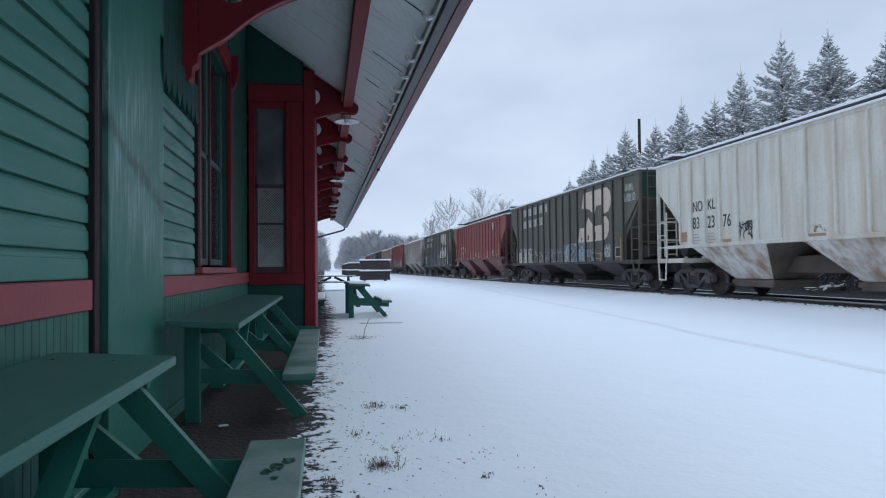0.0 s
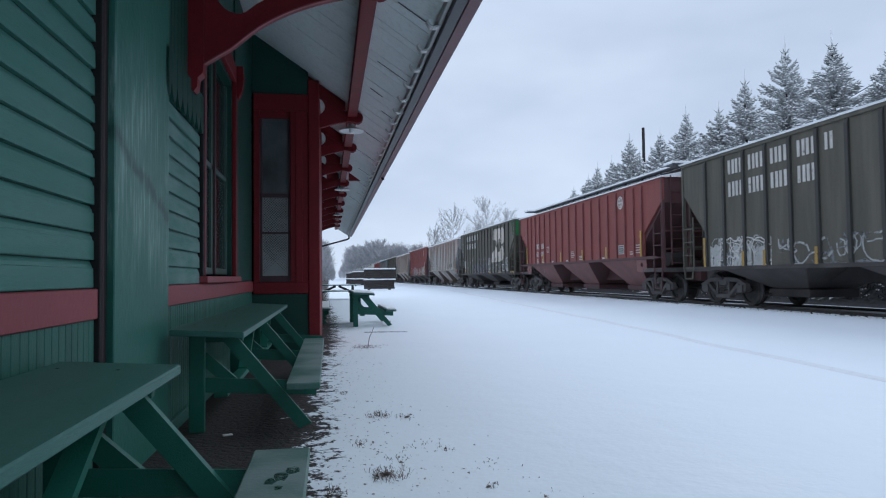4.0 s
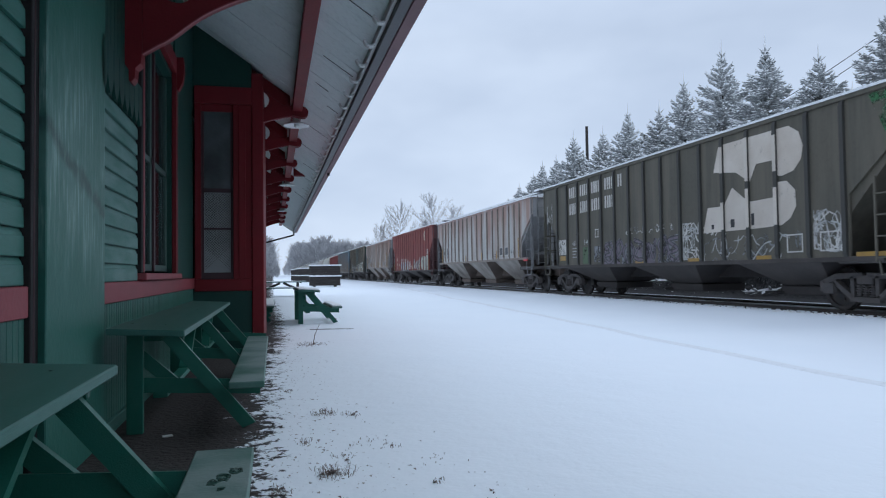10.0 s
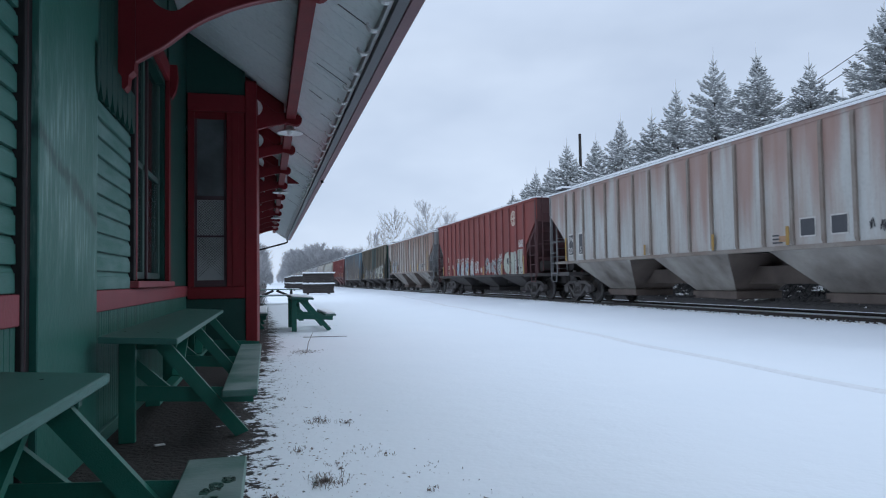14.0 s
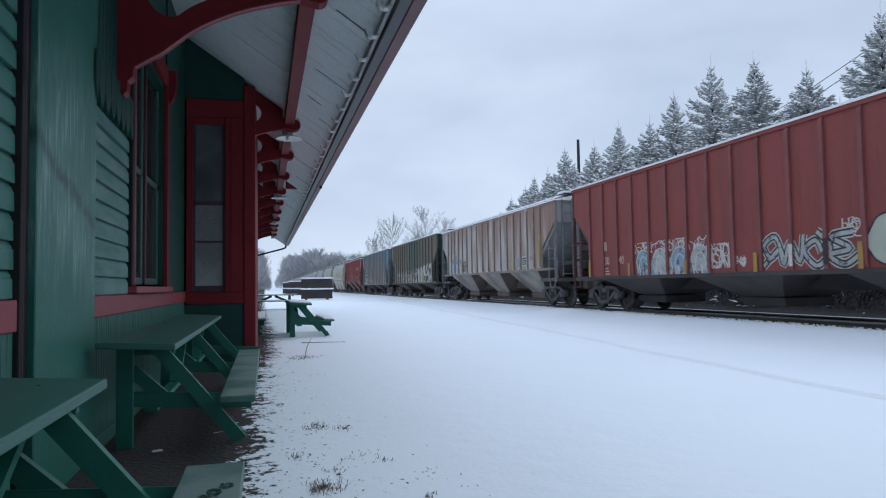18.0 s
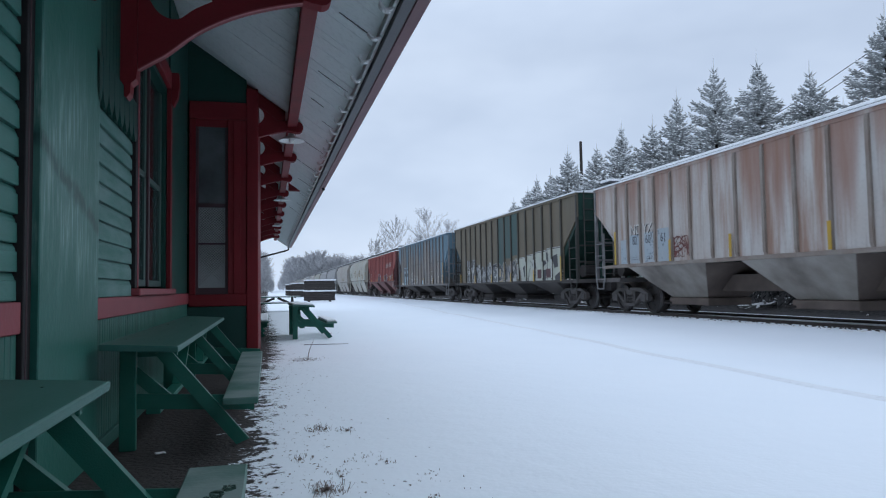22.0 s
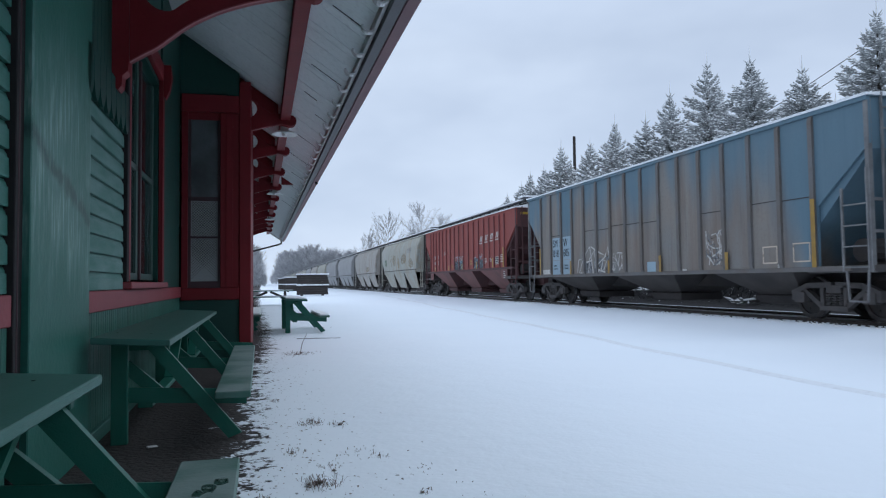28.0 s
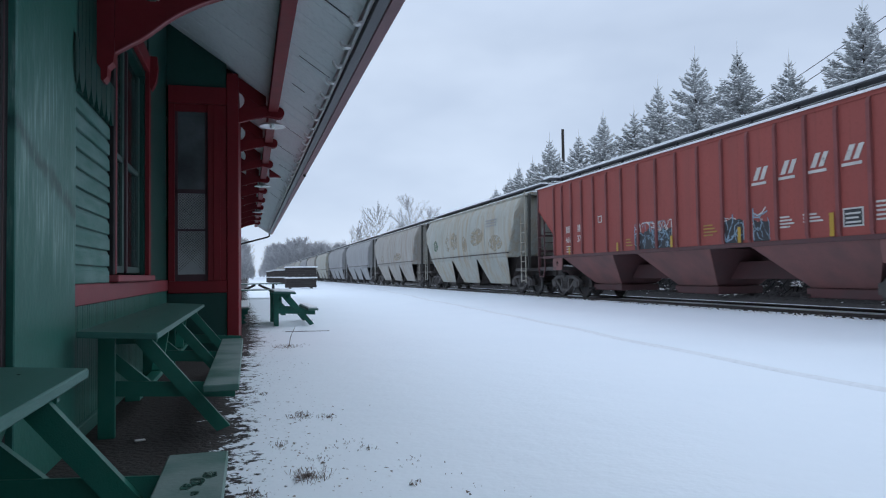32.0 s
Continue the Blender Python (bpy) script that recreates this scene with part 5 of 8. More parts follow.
def plant(x, y, h):
    v, f = kinds[rnd.randrange(4)]
    top = max(p[2] for p in v)
    a, s, o = rnd.uniform(0, 6.3), h / top, len(wv)
    c, q = math.cos(a) * s * 1.15, math.sin(a) * s * 1.15
    wv.extend((x + p[0] * c - p[1] * q, y + p[0] * q + p[1] * c, p[2] * s) for p in v)
    wf.extend(tuple(i + o for i in g) for g in f)


for k in range(760):
    s = 0.015 + 0.19 * rnd.random() ** 1.2
    y = max(17 / s, 175) * rnd.uniform(1, 1.5)
    plant(s * y, y, 1.1 + y * 0.043 * min(1, (s - 0.009) / 0.025) * rnd.uniform(0.5, 1.08) * (0.9 + 0.26 * math.exp(-((s - 0.072) / 0.03) ** 2) + 0.14 * min(1, max(0, (s - 0.1) / 0.04)) + 0.09 * math.sin(s * 210)))
for k in range(200):
    y, s = 230 + 260 * rnd.random(), rnd.uniform(-0.034, 0.007)
    plant(s * y, y, 1.1 + y * min(0.055, 0.05 * (0.011 - s) / 0.023) * rnd.uniform(0.5, 1.05))
me = bpy.data.meshes.new("far_woods")
me.from_pydata(wv, [], wf)
me.materials.append(M["wood_far"])
tagged(new("far_woods", me), "grey leafless woods pale with rime and painted-in haze", "woods", kind="stuff")

# utility pole and wires behind the spruces
bm = bmesh.new()
tube(bm, [(0, 0, -0.2), (0, 0, 5), (0, 0, 12.6)], [0.16, 0.14, 0.11], 10)
up = thing("utility_pole", pose(24.4, 50.5, 0), "dark plain wooden utility pole behind spruces", "pole")
part("shaft", bm, "pole", up)
for dz in (0.0, -0.5):
    bm = bmesh.new()
    tube(bm, [(24.4, 50.5, 8.9 + dz), (24.7, 42, 8.5 + dz), (25, 35, 8.8 + dz), (25, 31.5, 9.2 + dz), (25, 28.2, 9.8 + dz), (25, 26, 10.3 + dz), (25, 24, 10.78 + dz), (25, 20, 11.8 + dz), (25, 8, 15.5 + dz)], 0.018, 5)
    tagged(part("overhead_wire", bm, "dark"), "thin black overhead wire", "wire", "overhead wires")


# ---- dead grass, sticks and litter poking through the snow ----
M["straw"] = mat("dead_grass", (0.22, 0.17, 0.15), 0.9, alt=(0.1, 0.075, 0.068), scale=20, amount=0.8, bump=0)


def tuft(x, y, r, n, h, seed):
    rnd = random.Random(seed)
    bm = bmesh.new()
    for k in range(n):
        a, q = rnd.uniform(0, 6.3), r * 0.75 * rnd.random() ** 1.1
        p = Vector((x + q * math.cos(a), y + q * 1.3 * math.sin(a), -0.01))
        if k % 14 == 0:
            d, w = rnd.uniform(0.006, 0.022), rnd.uniform(0, 6.3)
            f = [bm.verts.new(p + Vector((d * math.cos(w + i * 1.6) * rnd.uniform(0.5, 1.3), d * math.sin(w + i * 1.6), 0.014 + 0.01 * (i % 2)))) for i in range(4)]
            bm.faces.new(f)
        lean = Vector((rnd.uniform(-1, 1), rnd.uniform(-1, 1), rnd.uniform(0.25, 1.1))).normalized() * h * rnd.uniform(0.4, 1.0)
        s = Vector((-lean.y, lean.x, 0)).normalized() * 0.0017
        m = p + lean * 0.55 + Vector((0, 0, 0.012))
        e = p + lean + Vector((0, 0, -0.012))
        v = [bm.verts.new(w) for w in (p - s, p + s, m + s, m - s, e)]
        bm.faces.new(v[:4])
        bm.faces.new((v[3], v[2], v[4]))
    tagged(part("grass_tuft", bm, "straw"), "dry brown grass tuft poking through snow", "grass", "grass tufts", kind="stuff")


for k, (x, y, r, n, h) in enumerate(((0.32, 3.95, 0.17, 130, 0.11), (0.4, 5.6, 0.16, 60, 0.1), (0.56, 11.1, 0.3, 90, 0.12), (0.2, 4.7, 0.12, 30, 0.07), (0.02, 3.7, 0.1, 40, 0.07),
                                      (0.72, 4.4, 0.1, 14, 0.07), (0.6, 5.5, 0.14, 30, 0.08), (0.12, 6.8, 0.1, 18, 0.06), (0.85, 3.6, 0.07, 14, 0.07), (0.42, 4.3, 0.14, 26, 0.05), (1.5, 17.3, 0.3, 30, 0.1), (0.95, 4.1, 0.3, 14, 0.05), (1.15, 3.5, 0.3, 14, 0.05), (0.62, 4.6, 0.22, 26, 0.05), (0.1, 9.0, 0.2, 26, 0.06), (0.62, 11.3, 0.42, 70, 0.07))):
    tuft(x, y, r, int(n * 1.1), h * 0.75, 300 + k)
bm = bmesh.new()
tube(bm, [(0.6, 11.1, 0.0), (0.63, 11.12, 0.16), (0.7, 11.1, 0.32)], [0.006, 0.005, 0.003], 5)
tagged(part("dry_stalk", bm, "straw"), "single dry weed stalk in the snow", "weed")
bm = bmesh.new()
tube(bm, [(0.7, 14.1, 0.012), (1.1, 14.0, 0.015), (1.55, 13.95, 0.012)], [0.009, 0.008, 0.005], 6)
tagged(part("fallen_stick", bm, "bark"), "thin dark stick lying on the snow", "stick")
rnd = random.Random(5)
bm = bmesh.new()
for k in range(560):
    y = 2.6 + 13 * rnd.random() ** 1.8
    x = rnd.gauss(0.05, 0.22) if k % 3 else 0.1 + abs(rnd.gauss(0, 0.5)) * min(1, 5 / y)
    if x < -1.0 or x > 1.6:
        continue
    a, q, z = rnd.uniform(0, 6.3), rnd.choice((0.003, 0.004, 0.006, 0.008, 0.016)), 0.012
    c, w = math.cos(a) * q, math.sin(a) * q
    v = [bm.verts.new(p) for p in ((x + c, y + w, z), (x - w * 0.5, y + c * 0.5, z + 0.006), (x - c, y - w, z + 0.002), (x + w * 0.5, y - c * 0.5, z + 0.004))]
    bm.faces.new(v)
tagged(part("leaf_litter", bm, "straw"), "dark scraps of dead leaves on the snow edge", "litter", kind="stuff")
for k, (x, y, a) in enumerate(((-0.72, 5.15, 20), (-0.55, 7.2, 70), (-0.8, 4.35, 40))):
    ob = part("litter_scrap", bm_box(-0.035, 0.035, -0.018, 0.018, 0.0, 0.012, bevel=0.004), "trim_white")
    ob.matrix_basis = pose(x, y, 0.004, 0, 0, a)
    tagged(ob, "small pale scrap lying on the soil", "litter", "scraps on the soil")


# ---- the freight train ----
SIDE = 1.52  # half width over the sheets


def travelled(t):
    """Metres that the train has rolled since the clip's start."""
    return 4.842 * t + 0.01479 * t * t - 0.00018 * t**3


def truck_meshes():
    bm = bmesh.new()
    r = 0.46
    for s in (-1, 1):
        lathe(bm, [(0.1, s * 0.78), (0.13, s * 0.79), (0.36, s * 0.76), (0.37, s * 0.79), (r - 0.045, s * 0.795), (r, s * 0.79), (r, s * 0.7), (r + 0.025, s * 0.69), (r + 0.025, s * 0.66), (0.36, s * 0.66), (0.34, s * 0.69), (0.1, s * 0.68)], "x", sides=28)
        for k in range(4):
            a = k * math.tau / 4
            c, q = math.cos(a) * 0.25, math.sin(a) * 0.25
            box(bm, s * 0.785 - 0.012, s * 0.785 + 0.012, c - 0.02, c + 0.02, q - 0.02, q + 0.02)
    lathe(bm, [(0.08, -1.08), (0.08, -0.66), (0.075, 0.66), (0.08, 1.08)], "x", sides=12)
    for s in (-1, 1):
        lathe(bm, [(0.09, s * 1.1), (0.115, s * 1.09), (0.115, s * 0.98), (0.05, s * 0.97)], "x", sides=12)
    wheelset = mesh_of("wheelset", bm, "wheel")
    wheelset.materials.append(M["bright_rim"])
    for f in wheelset.polygons:
        c = f.center
        f.material_index = int(math.hypot(c.y, c.z) > 0.435 and abs(c.x) > 0.74)
    bm = bmesh.new()
    for q in (-1, 1):
        bar(bm, (0, q * 0.05, 0.74), (0, q * 0.72, 0.72), 0.13, 0.11, up=(0, 0, 1))
        bar(bm, (0, q * 0.7, 0.72), (0, q * 1.1, 0.56), 0.13, 0.12)
        bar(bm, (0, q * 0.78, 0.62), (0, q * 0.3, 0.27), 0.13, 0.1)
        bar(bm, (0, q * 0.3, 0.72), (0, q * 0.3, 0.25), 0.13, 0.09, up=(0, 1, 0))
        box(bm, -0.1, 0.09, q * 0.89 - 0.14, q * 0.89 + 0.14, 0.36, 0.58)
        box(bm, -0.07, 0.07, q * 1.09 - 0.05, q * 1.09 + 0.05, 0.4, 0.62)
    bar(bm, (0, -0.36, 0.25), (0, 0.36, 0.25), 0.15, 0.1)
    frame_me = mesh_of("side_frame", bm, "truck")
    bm = bmesh.new()
    lathe(bm, [(r, 0.31 + k * 0.05 + h) for k in range(5) for r, h in ((0.05, 0.0), (0.075, 0.012), (0.075, 0.028), (0.05, 0.04))], sides=8)
    springs = mesh_of("spring", bm, "truck")
    bm = bmesh.new()
    box(bm, -1.1, 1.1, -0.2, 0.2, 0.56, 0.74)
    bevelled(bm, 0.02)
    bolster = mesh_of("bolster", bm, "truck")
    return wheelset, frame_me, springs, bolster


WHEELSET, SIDE_FRAME, SPRINGS, BOLSTER = truck_meshes()
WHEELS = []


def add_truck(car, y, turning):
    tr = new("truck", BOLSTER)
    tr.parent, tr.location = car, (0, y, 0)
    for s in (-1, 1):
        shared("side_frame", SIDE_FRAME, tr, (s * 1.03, 0, 0))
        for q in (-0.16, 0.0, 0.16):
            shared("spring", SPRINGS, tr, (s * 1.03, q, 0))
    for q in (-0.89, 0.89):
        w = shared("wheelset", WHEELSET, tr, (0, q, 0.46))
        if turning:
            WHEELS.append((w, q))


def ladder_bm(x, ya, yb, za, zb, zb2, gap=0.4, r=0.016):
    bm = bmesh.new()
    bar(bm, (x, ya, za), (x, ya, zb), 0.04, 0.04)
    bar(bm, (x, yb, za), (x, yb, zb2), 0.04, 0.04)
    z = za + 0.08
    while z < min(zb, zb2):
        bar(bm, (x, ya, z), (x, yb, z), 0.028, 0.028)
        z += gap
    return bm


PLATES = {}


def rib_places(L, count, from_near, from_far, covered):
    """Rib places along a side; on the covered cars they stand closer towards both ends."""
    steps = [0.72 + 0.3 * math.sin(math.pi * (k + 0.5) / (count - 1)) if covered else 1.0 for k in range(count - 1)]
    scale = (L - from_near - from_far) / sum(steps)
    out = [from_near]
    for d in steps:
        out.append(out[-1] + d * scale)
    return out


def frustum(bm, y0, y1, z0, yb0, yb1, zb, xt, xb):
    """The four slopes and the floor of one hopper pocket; returns its two outer faces last."""
    t = [bm.verts.new(p) for p in ((-xt, y0, z0), (xt, y0, z0), (xt, y1, z0), (-xt, y1, z0))]
    b = [bm.verts.new(p) for p in ((-xb, yb0, zb), (xb, yb0, zb), (xb, yb1, zb), (-xb, yb1, zb))]
    bm.faces.new(t)
    bm.faces.new(b[::-1])
    for i in range(4):
        bm.faces.new((t[i], b[i], b[(i + 1) % 4], t[(i + 1) % 4]))


def side_plate(bm, s, y0, y1, z0, yb0, yb1, zb, xt, xb, thick=0.025):
    """The sloping outer plate of a pocket on side s."""
    quad = [(s * xt, y0, z0), (s * xt, y1, z0), (s * xb, yb1, zb), (s * xb, yb0, zb)]
    a, b = [bm.verts.new(q) for q in quad], [bm.verts.new((q[0] + s * thick, q[1], q[2])) for q in quad]
    for i in range(4):
        bm.faces.new((a[i], a[(i + 1) % 4], b[(i + 1) % 4], b[i]))
    bm.faces.new(a)
    bm.faces.new(b)


def car_shell(L, paint_key, label, covered, end_key=None, hopper_key="soot_shade", bay_key="soot_shade", rib_key=None, rail_key=None, platform_key=None, sill_key=None, rib_w=0.1,
              roof_snow=0.05, low=0.0, stirrup=0.75, web=False, turning=True):
    """A ribbed hopper car, covered or open-topped, y from 0 to L, z over the rail."""
    car = thing("hopper_car", pose(0, 0, 0), label, "freight car", "freight train")
    end_key, rail_key, platform_key = end_key or paint_key, rail_key or paint_key, platform_key or "truck"
    sill, top, inset = (1.5, 4.16, 1.53) if covered else (1.08, 4.31, 1.385)
    ribs = rib_places(L, 18 if covered else 16, inset, inset, covered)
    cut, e = 2.34, inset - 0.1
    side = [(0.0, top), (0.0, 3.4), (e, cut), (e + 0.02, sill), (L - e - 0.02, sill), (L - e, cut), (L, 3.4), (L, top)]
    for s in (-1, 1):
        bm = bmesh.new()
        prism(bm, side, "x", s * SIDE, s * (SIDE - 0.05))
        part("side_sheet", bm, paint_key, car)
        part("top_chord", bm_box(s * SIDE, s * (SIDE + (0.02 if covered else 0.05)), 0.0, L, top - 0.1, top, bevel=0.006), paint_key, car)
        part("side_sill", bm_box(s * (SIDE - 0.06), s * (SIDE + 0.035), 0.5, L - 0.5, sill - 0.07, sill + 0.03, bevel=0.01), sill_key or paint_key, car)
        key = (rib_w, covered, rib_key or paint_key)
        if key not in PLATES:
            bm = bmesh.new()
            prism(bm, [(SIDE, sill + 0.03), (SIDE + 0.025, sill + 0.03), (SIDE + 0.06, sill + 0.12), (SIDE + 0.06, top - 0.2), (SIDE + 0.03, top - 0.1), (SIDE, top - 0.1)], "y", -rib_w / 2, rib_w / 2)
            PLATES[key] = mesh_of("rib", bm, rib_key or paint_key)
        for y in ribs:
            rb = shared("rib", PLATES[key], car, (0, y, 0))
            if s < 0:
                rb.rotation_euler = (0, 0, math.pi)
        # edge angle along the cut of the side sheet
        for y0, y1 in ((0.0, e), (L, L - e)) if covered else ():
            bm = bmesh.new()
            bar(bm, (s * (SIDE + 0.01), y0, 3.4), (s * (SIDE + 0.01), y1, cut), 0.02, 0.03, up=(1, 0, 0))
            part("edge_angle", bm, paint_key, car)
        if web:
            for y0, d in ((1.35, 1), (L - 1.35, -1)):
                bm = bmesh.new()
                ring = [(y0 + d * (0.34 + 0.09 * math.cos(a)), 1.24 + 0.09 * math.sin(a)) for a in np.linspace(0, math.tau, 13)[:-1]]
                outer = [(y0 + d * u, v) for u, v in ((0.75, 1.24), (0.75, 1.46), (0.34, 1.46), (0.0, 1.46), (-0.06, 1.24), (-0.02, 1.0), (0.34, 0.98), (0.7, 1.0))]
                lay = [[bm.verts.new((s * (SIDE - q), y, z)) for y, z in ring + outer] for q in (0.0, 0.03)]
                for i in range(12):
                    j, oi, oj = (i + 1) % 12, 12 + (i * 8 + 4) // 12 % 8, 12 + ((i + 1) * 8 + 4) // 12 % 8
                    for v in lay:
                        bm.faces.new((v[i], v[j], v[oj]) if oi == oj else (v[i], v[j], v[oj], v[oi]))
                    bm.faces.new((lay[0][i], lay[0][j], lay[1][j], lay[1][i]))
                part("jacking_plate", bm, hopper_key, car)
    bm = bmesh.new()
    c = SIDE - 0.06
    prism(bm, [(0.02, top - 0.02), (0.02, 3.3), (2.2, sill - 0.02), (L - 2.2, sill - 0.02), (L - 0.02, 3.3), (L - 0.02, top - 0.02)], "x", -c, c)
    part("hopper_body", bm, end_key, car)
    pockets = [(2.05, 5.5), (6.95, 10.3), (11.7, L - 2.1)] if covered else [(2.1, 4.75), (6.5, 9.75), (11.4, L - 2.1)]
    for y0, y1 in pockets:
        yc, z0, zb = (y0 + y1) / 2, sill - 0.06, 0.5
        half = 0.85 if covered else 0.7
        # Pocket slopes take the dark bay key; their shade is in the colour.
        bm = bmesh.new()
        frustum(bm, y0, y1, z0, yc - half, yc + half, zb, SIDE - 0.06, 0.62)
        hp = part("hopper_bay", bm, bay_key, car)
        for s in (-1, 1):
            bm = bmesh.new()
            side_plate(bm, s, y0, y1, z0, yc - half, yc + half, zb, SIDE - 0.06, 0.62)
            part("hopper_plate", bm, hopper_key, hp)
        part("outlet_gate", bm_box(-0.7, 0.7, yc - half - 0.1, yc + half + 0.1, 0.28, 0.49, bevel=0.02), bay_key, hp)
        bm = bmesh.new()
        tube(bm, [(-0.95, yc + half, 0.33), (0.95, yc + half, 0.33)], 0.03, 8)
        part("gate_shaft", bm, "soot_shade", hp)
    part("center_sill", bm_box(-0.36, 0.36, -0.25, L + 0.25, 0.68, 1.12, bevel=0.01), bay_key, car)
    bm = bmesh.new()
    tube(bm, [(-0.32, 2.6, 0.74), (-0.34, L * 0.5, 0.72), (-0.32, L - 2.6, 0.74)], 0.025, 6)
    part("brake_pipe", bm, "soot_shade", car)
    bm = bmesh.new()
    crown = 0.17 if covered else 0.06
    prism(bm, [(-SIDE - 0.06, top), (-0.55, top + crown), (0.55, top + crown), (SIDE + 0.06, top), (SIDE, top - 0.03), (-SIDE, top - 0.03)], "y", -0.03, L + 0.03)
    rf = part("roof", bm, paint_key, car)
    bm = bmesh.new()
    prism(bm, [(-SIDE - 0.075, top - 0.012), (-SIDE - 0.08, top + roof_snow * 0.7), (-0.6, top + crown + roof_snow), (0.6, top + crown + roof_snow), (SIDE + 0.08, top + roof_snow * 0.7), (SIDE + 0.075, top - 0.012)], "y", -0.04, L + 0.04)
    part("roof_snow", bm, "snow", rf, "thin snow along the roof edge")
    if covered:
        part("hatch_trough", bm_box(-0.42, 0.42, 0.6, L - 0.6, top + 0.2, top + 0.42 - low, bevel=0.02), "grime", rf)
        part("running_board", bm_box(-0.78, -0.46, -0.1, L + 0.1, top + 0.42 - low, top + 0.46 - low), "gutter", rf)
        part("running_board", bm_box(0.46, 0.78, -0.1, L + 0.1, top + 0.42 - low, top + 0.46 - low), "gutter", rf)
        if "support" not in PLATES:
            PLATES["support"] = mesh_of("board_support", bm_box(-0.03, 0.03, 0, 0.05, top + 0.12, top + 0.26), "gutter")
        for k in range(12):
            for s in (-1, 1):
                shared("board_support", PLATES["support"], rf, (s * 0.62, 0.3 + k * (L - 0.7) / 11, 0.16 - low))
        for s in (-1, 1):
            part("board_snow", bm_box(s * 0.45, s * 0.8, -0.1, L + 0.1, top + 0.45 - low, top + 0.52 - low, bevel=0.015), "snow", rf)
        part("trough_snow", bm_box(-0.4, 0.4, 0.62, L - 0.62, top + 0.422 - low, top + 0.45 - low, bevel=0.012), "snow", rf)
        for yd in (-0.12, L - 0.5):
            part("end_grating", bm_box(-1.2, 1.2, yd, yd + 0.62, top + 0.4 - low, top + 0.44 - low), "gutter", rf)
            part("grating_snow", bm_box(-1.22, 1.22, yd - 0.01, yd + 0.63, top + 0.43 - low, top + 0.52 - low, bevel=0.02), "snow", rf)
    for near, e in ((True, 0.0), (False, L)):
        d = 1 if near else -1
        lo, hi = min(e, e + d * 1.62), max(e, e + d * 1.62)
        plat = part("end_platform", bm_box(-SIDE, SIDE, lo, hi, 0.98, 1.12, bevel=0.015), platform_key, car)
        for s in (-1, 1):
            bm = bmesh.new()
            bar(bm, (s * (SIDE - 0.02), e + d * 0.05, 0.98), (s * (SIDE - 0.02), e + d * 0.05, top), 0.09, 0.09)
            part("corner_post", bm, rail_key, car)
            part("side_ladder", ladder_bm(s * (SIDE + 0.03), e + d * 0.07, e + d * 0.66, 1.0, 2.95, 2.62), rail_key, car)
            bm = bmesh.new()
            bar(bm, (s * (SIDE + 0.03), e + d * 0.09, 1.02), (s * (SIDE + 0.03), e + d * 0.14, stirrup), 0.035, 0.035)
            bar(bm, (s * (SIDE + 0.03), e + d * 0.6, 1.02), (s * (SIDE + 0.03), e + d * 0.55, stirrup), 0.035, 0.035)
            bar(bm, (s * (SIDE + 0.03), e + d * 0.14, stirrup + 0.01), (s * (SIDE + 0.03), e + d * 0.55, stirrup + 0.01), 0.035, 0.035)
            part("stirrup_step", bm, rail_key, plat)
            bm = bmesh.new()
            bar(bm, (s * 0.55, e + d * 0.06, 1.12), (s * 0.55, e + d * 0.06, 3.42), 0.09, 0.09)
            part("end_post", bm, end_key, car)
        bm = ladder_bm(0, 0, 0.42, 1.2, top + 0.05, top + 0.05)
        for v in bm.verts:
            v.co = Vector((-1.25 + v.co.y, e - d * (0.03 + v.co.x), v.co.z))
        part("end_ladder", bm, rail_key, car)
        bm = bmesh.new()
        for z in (1.75, 2.35):
            bar(bm, (-SIDE + 0.02, e + d * 0.05, z), (SIDE - 0.02, e + d * 0.05, z), 0.05, 0.06)
        part("end_rail", bm, rail_key, car)
        bm = bmesh.new()
        tube(bm, [(0.2, e + d * 0.6, 1.3), (1.0, e + d * 0.6, 1.3)], 0.16, 10)
        part("brake_cylinder", bm, "soot_shade", plat)
        bm = bmesh.new()
        tube(bm, [(-1.0, e + d * 0.75, 1.42), (-0.35, e + d * 0.75, 1.42)], 0.24, 12)
        part("air_tank", bm, "soot_shade", plat)
        part("coupler", bm_box(-0.14, 0.14, min(e - d * 0.7, e), max(e - d * 0.7, e), 0.72, 0.98, bevel=0.03), "truck", car)
        bm = bmesh.new()
        tube(bm, [(0.35, e, 0.8), (0.36, e - d * 0.3, 0.5), (0.3, e - d * 0.68, 0.45)], 0.03, 6)
        part("air_hose", bm, "dark", car)
        add_truck(car, e + d * 1.42, turning)
    return car


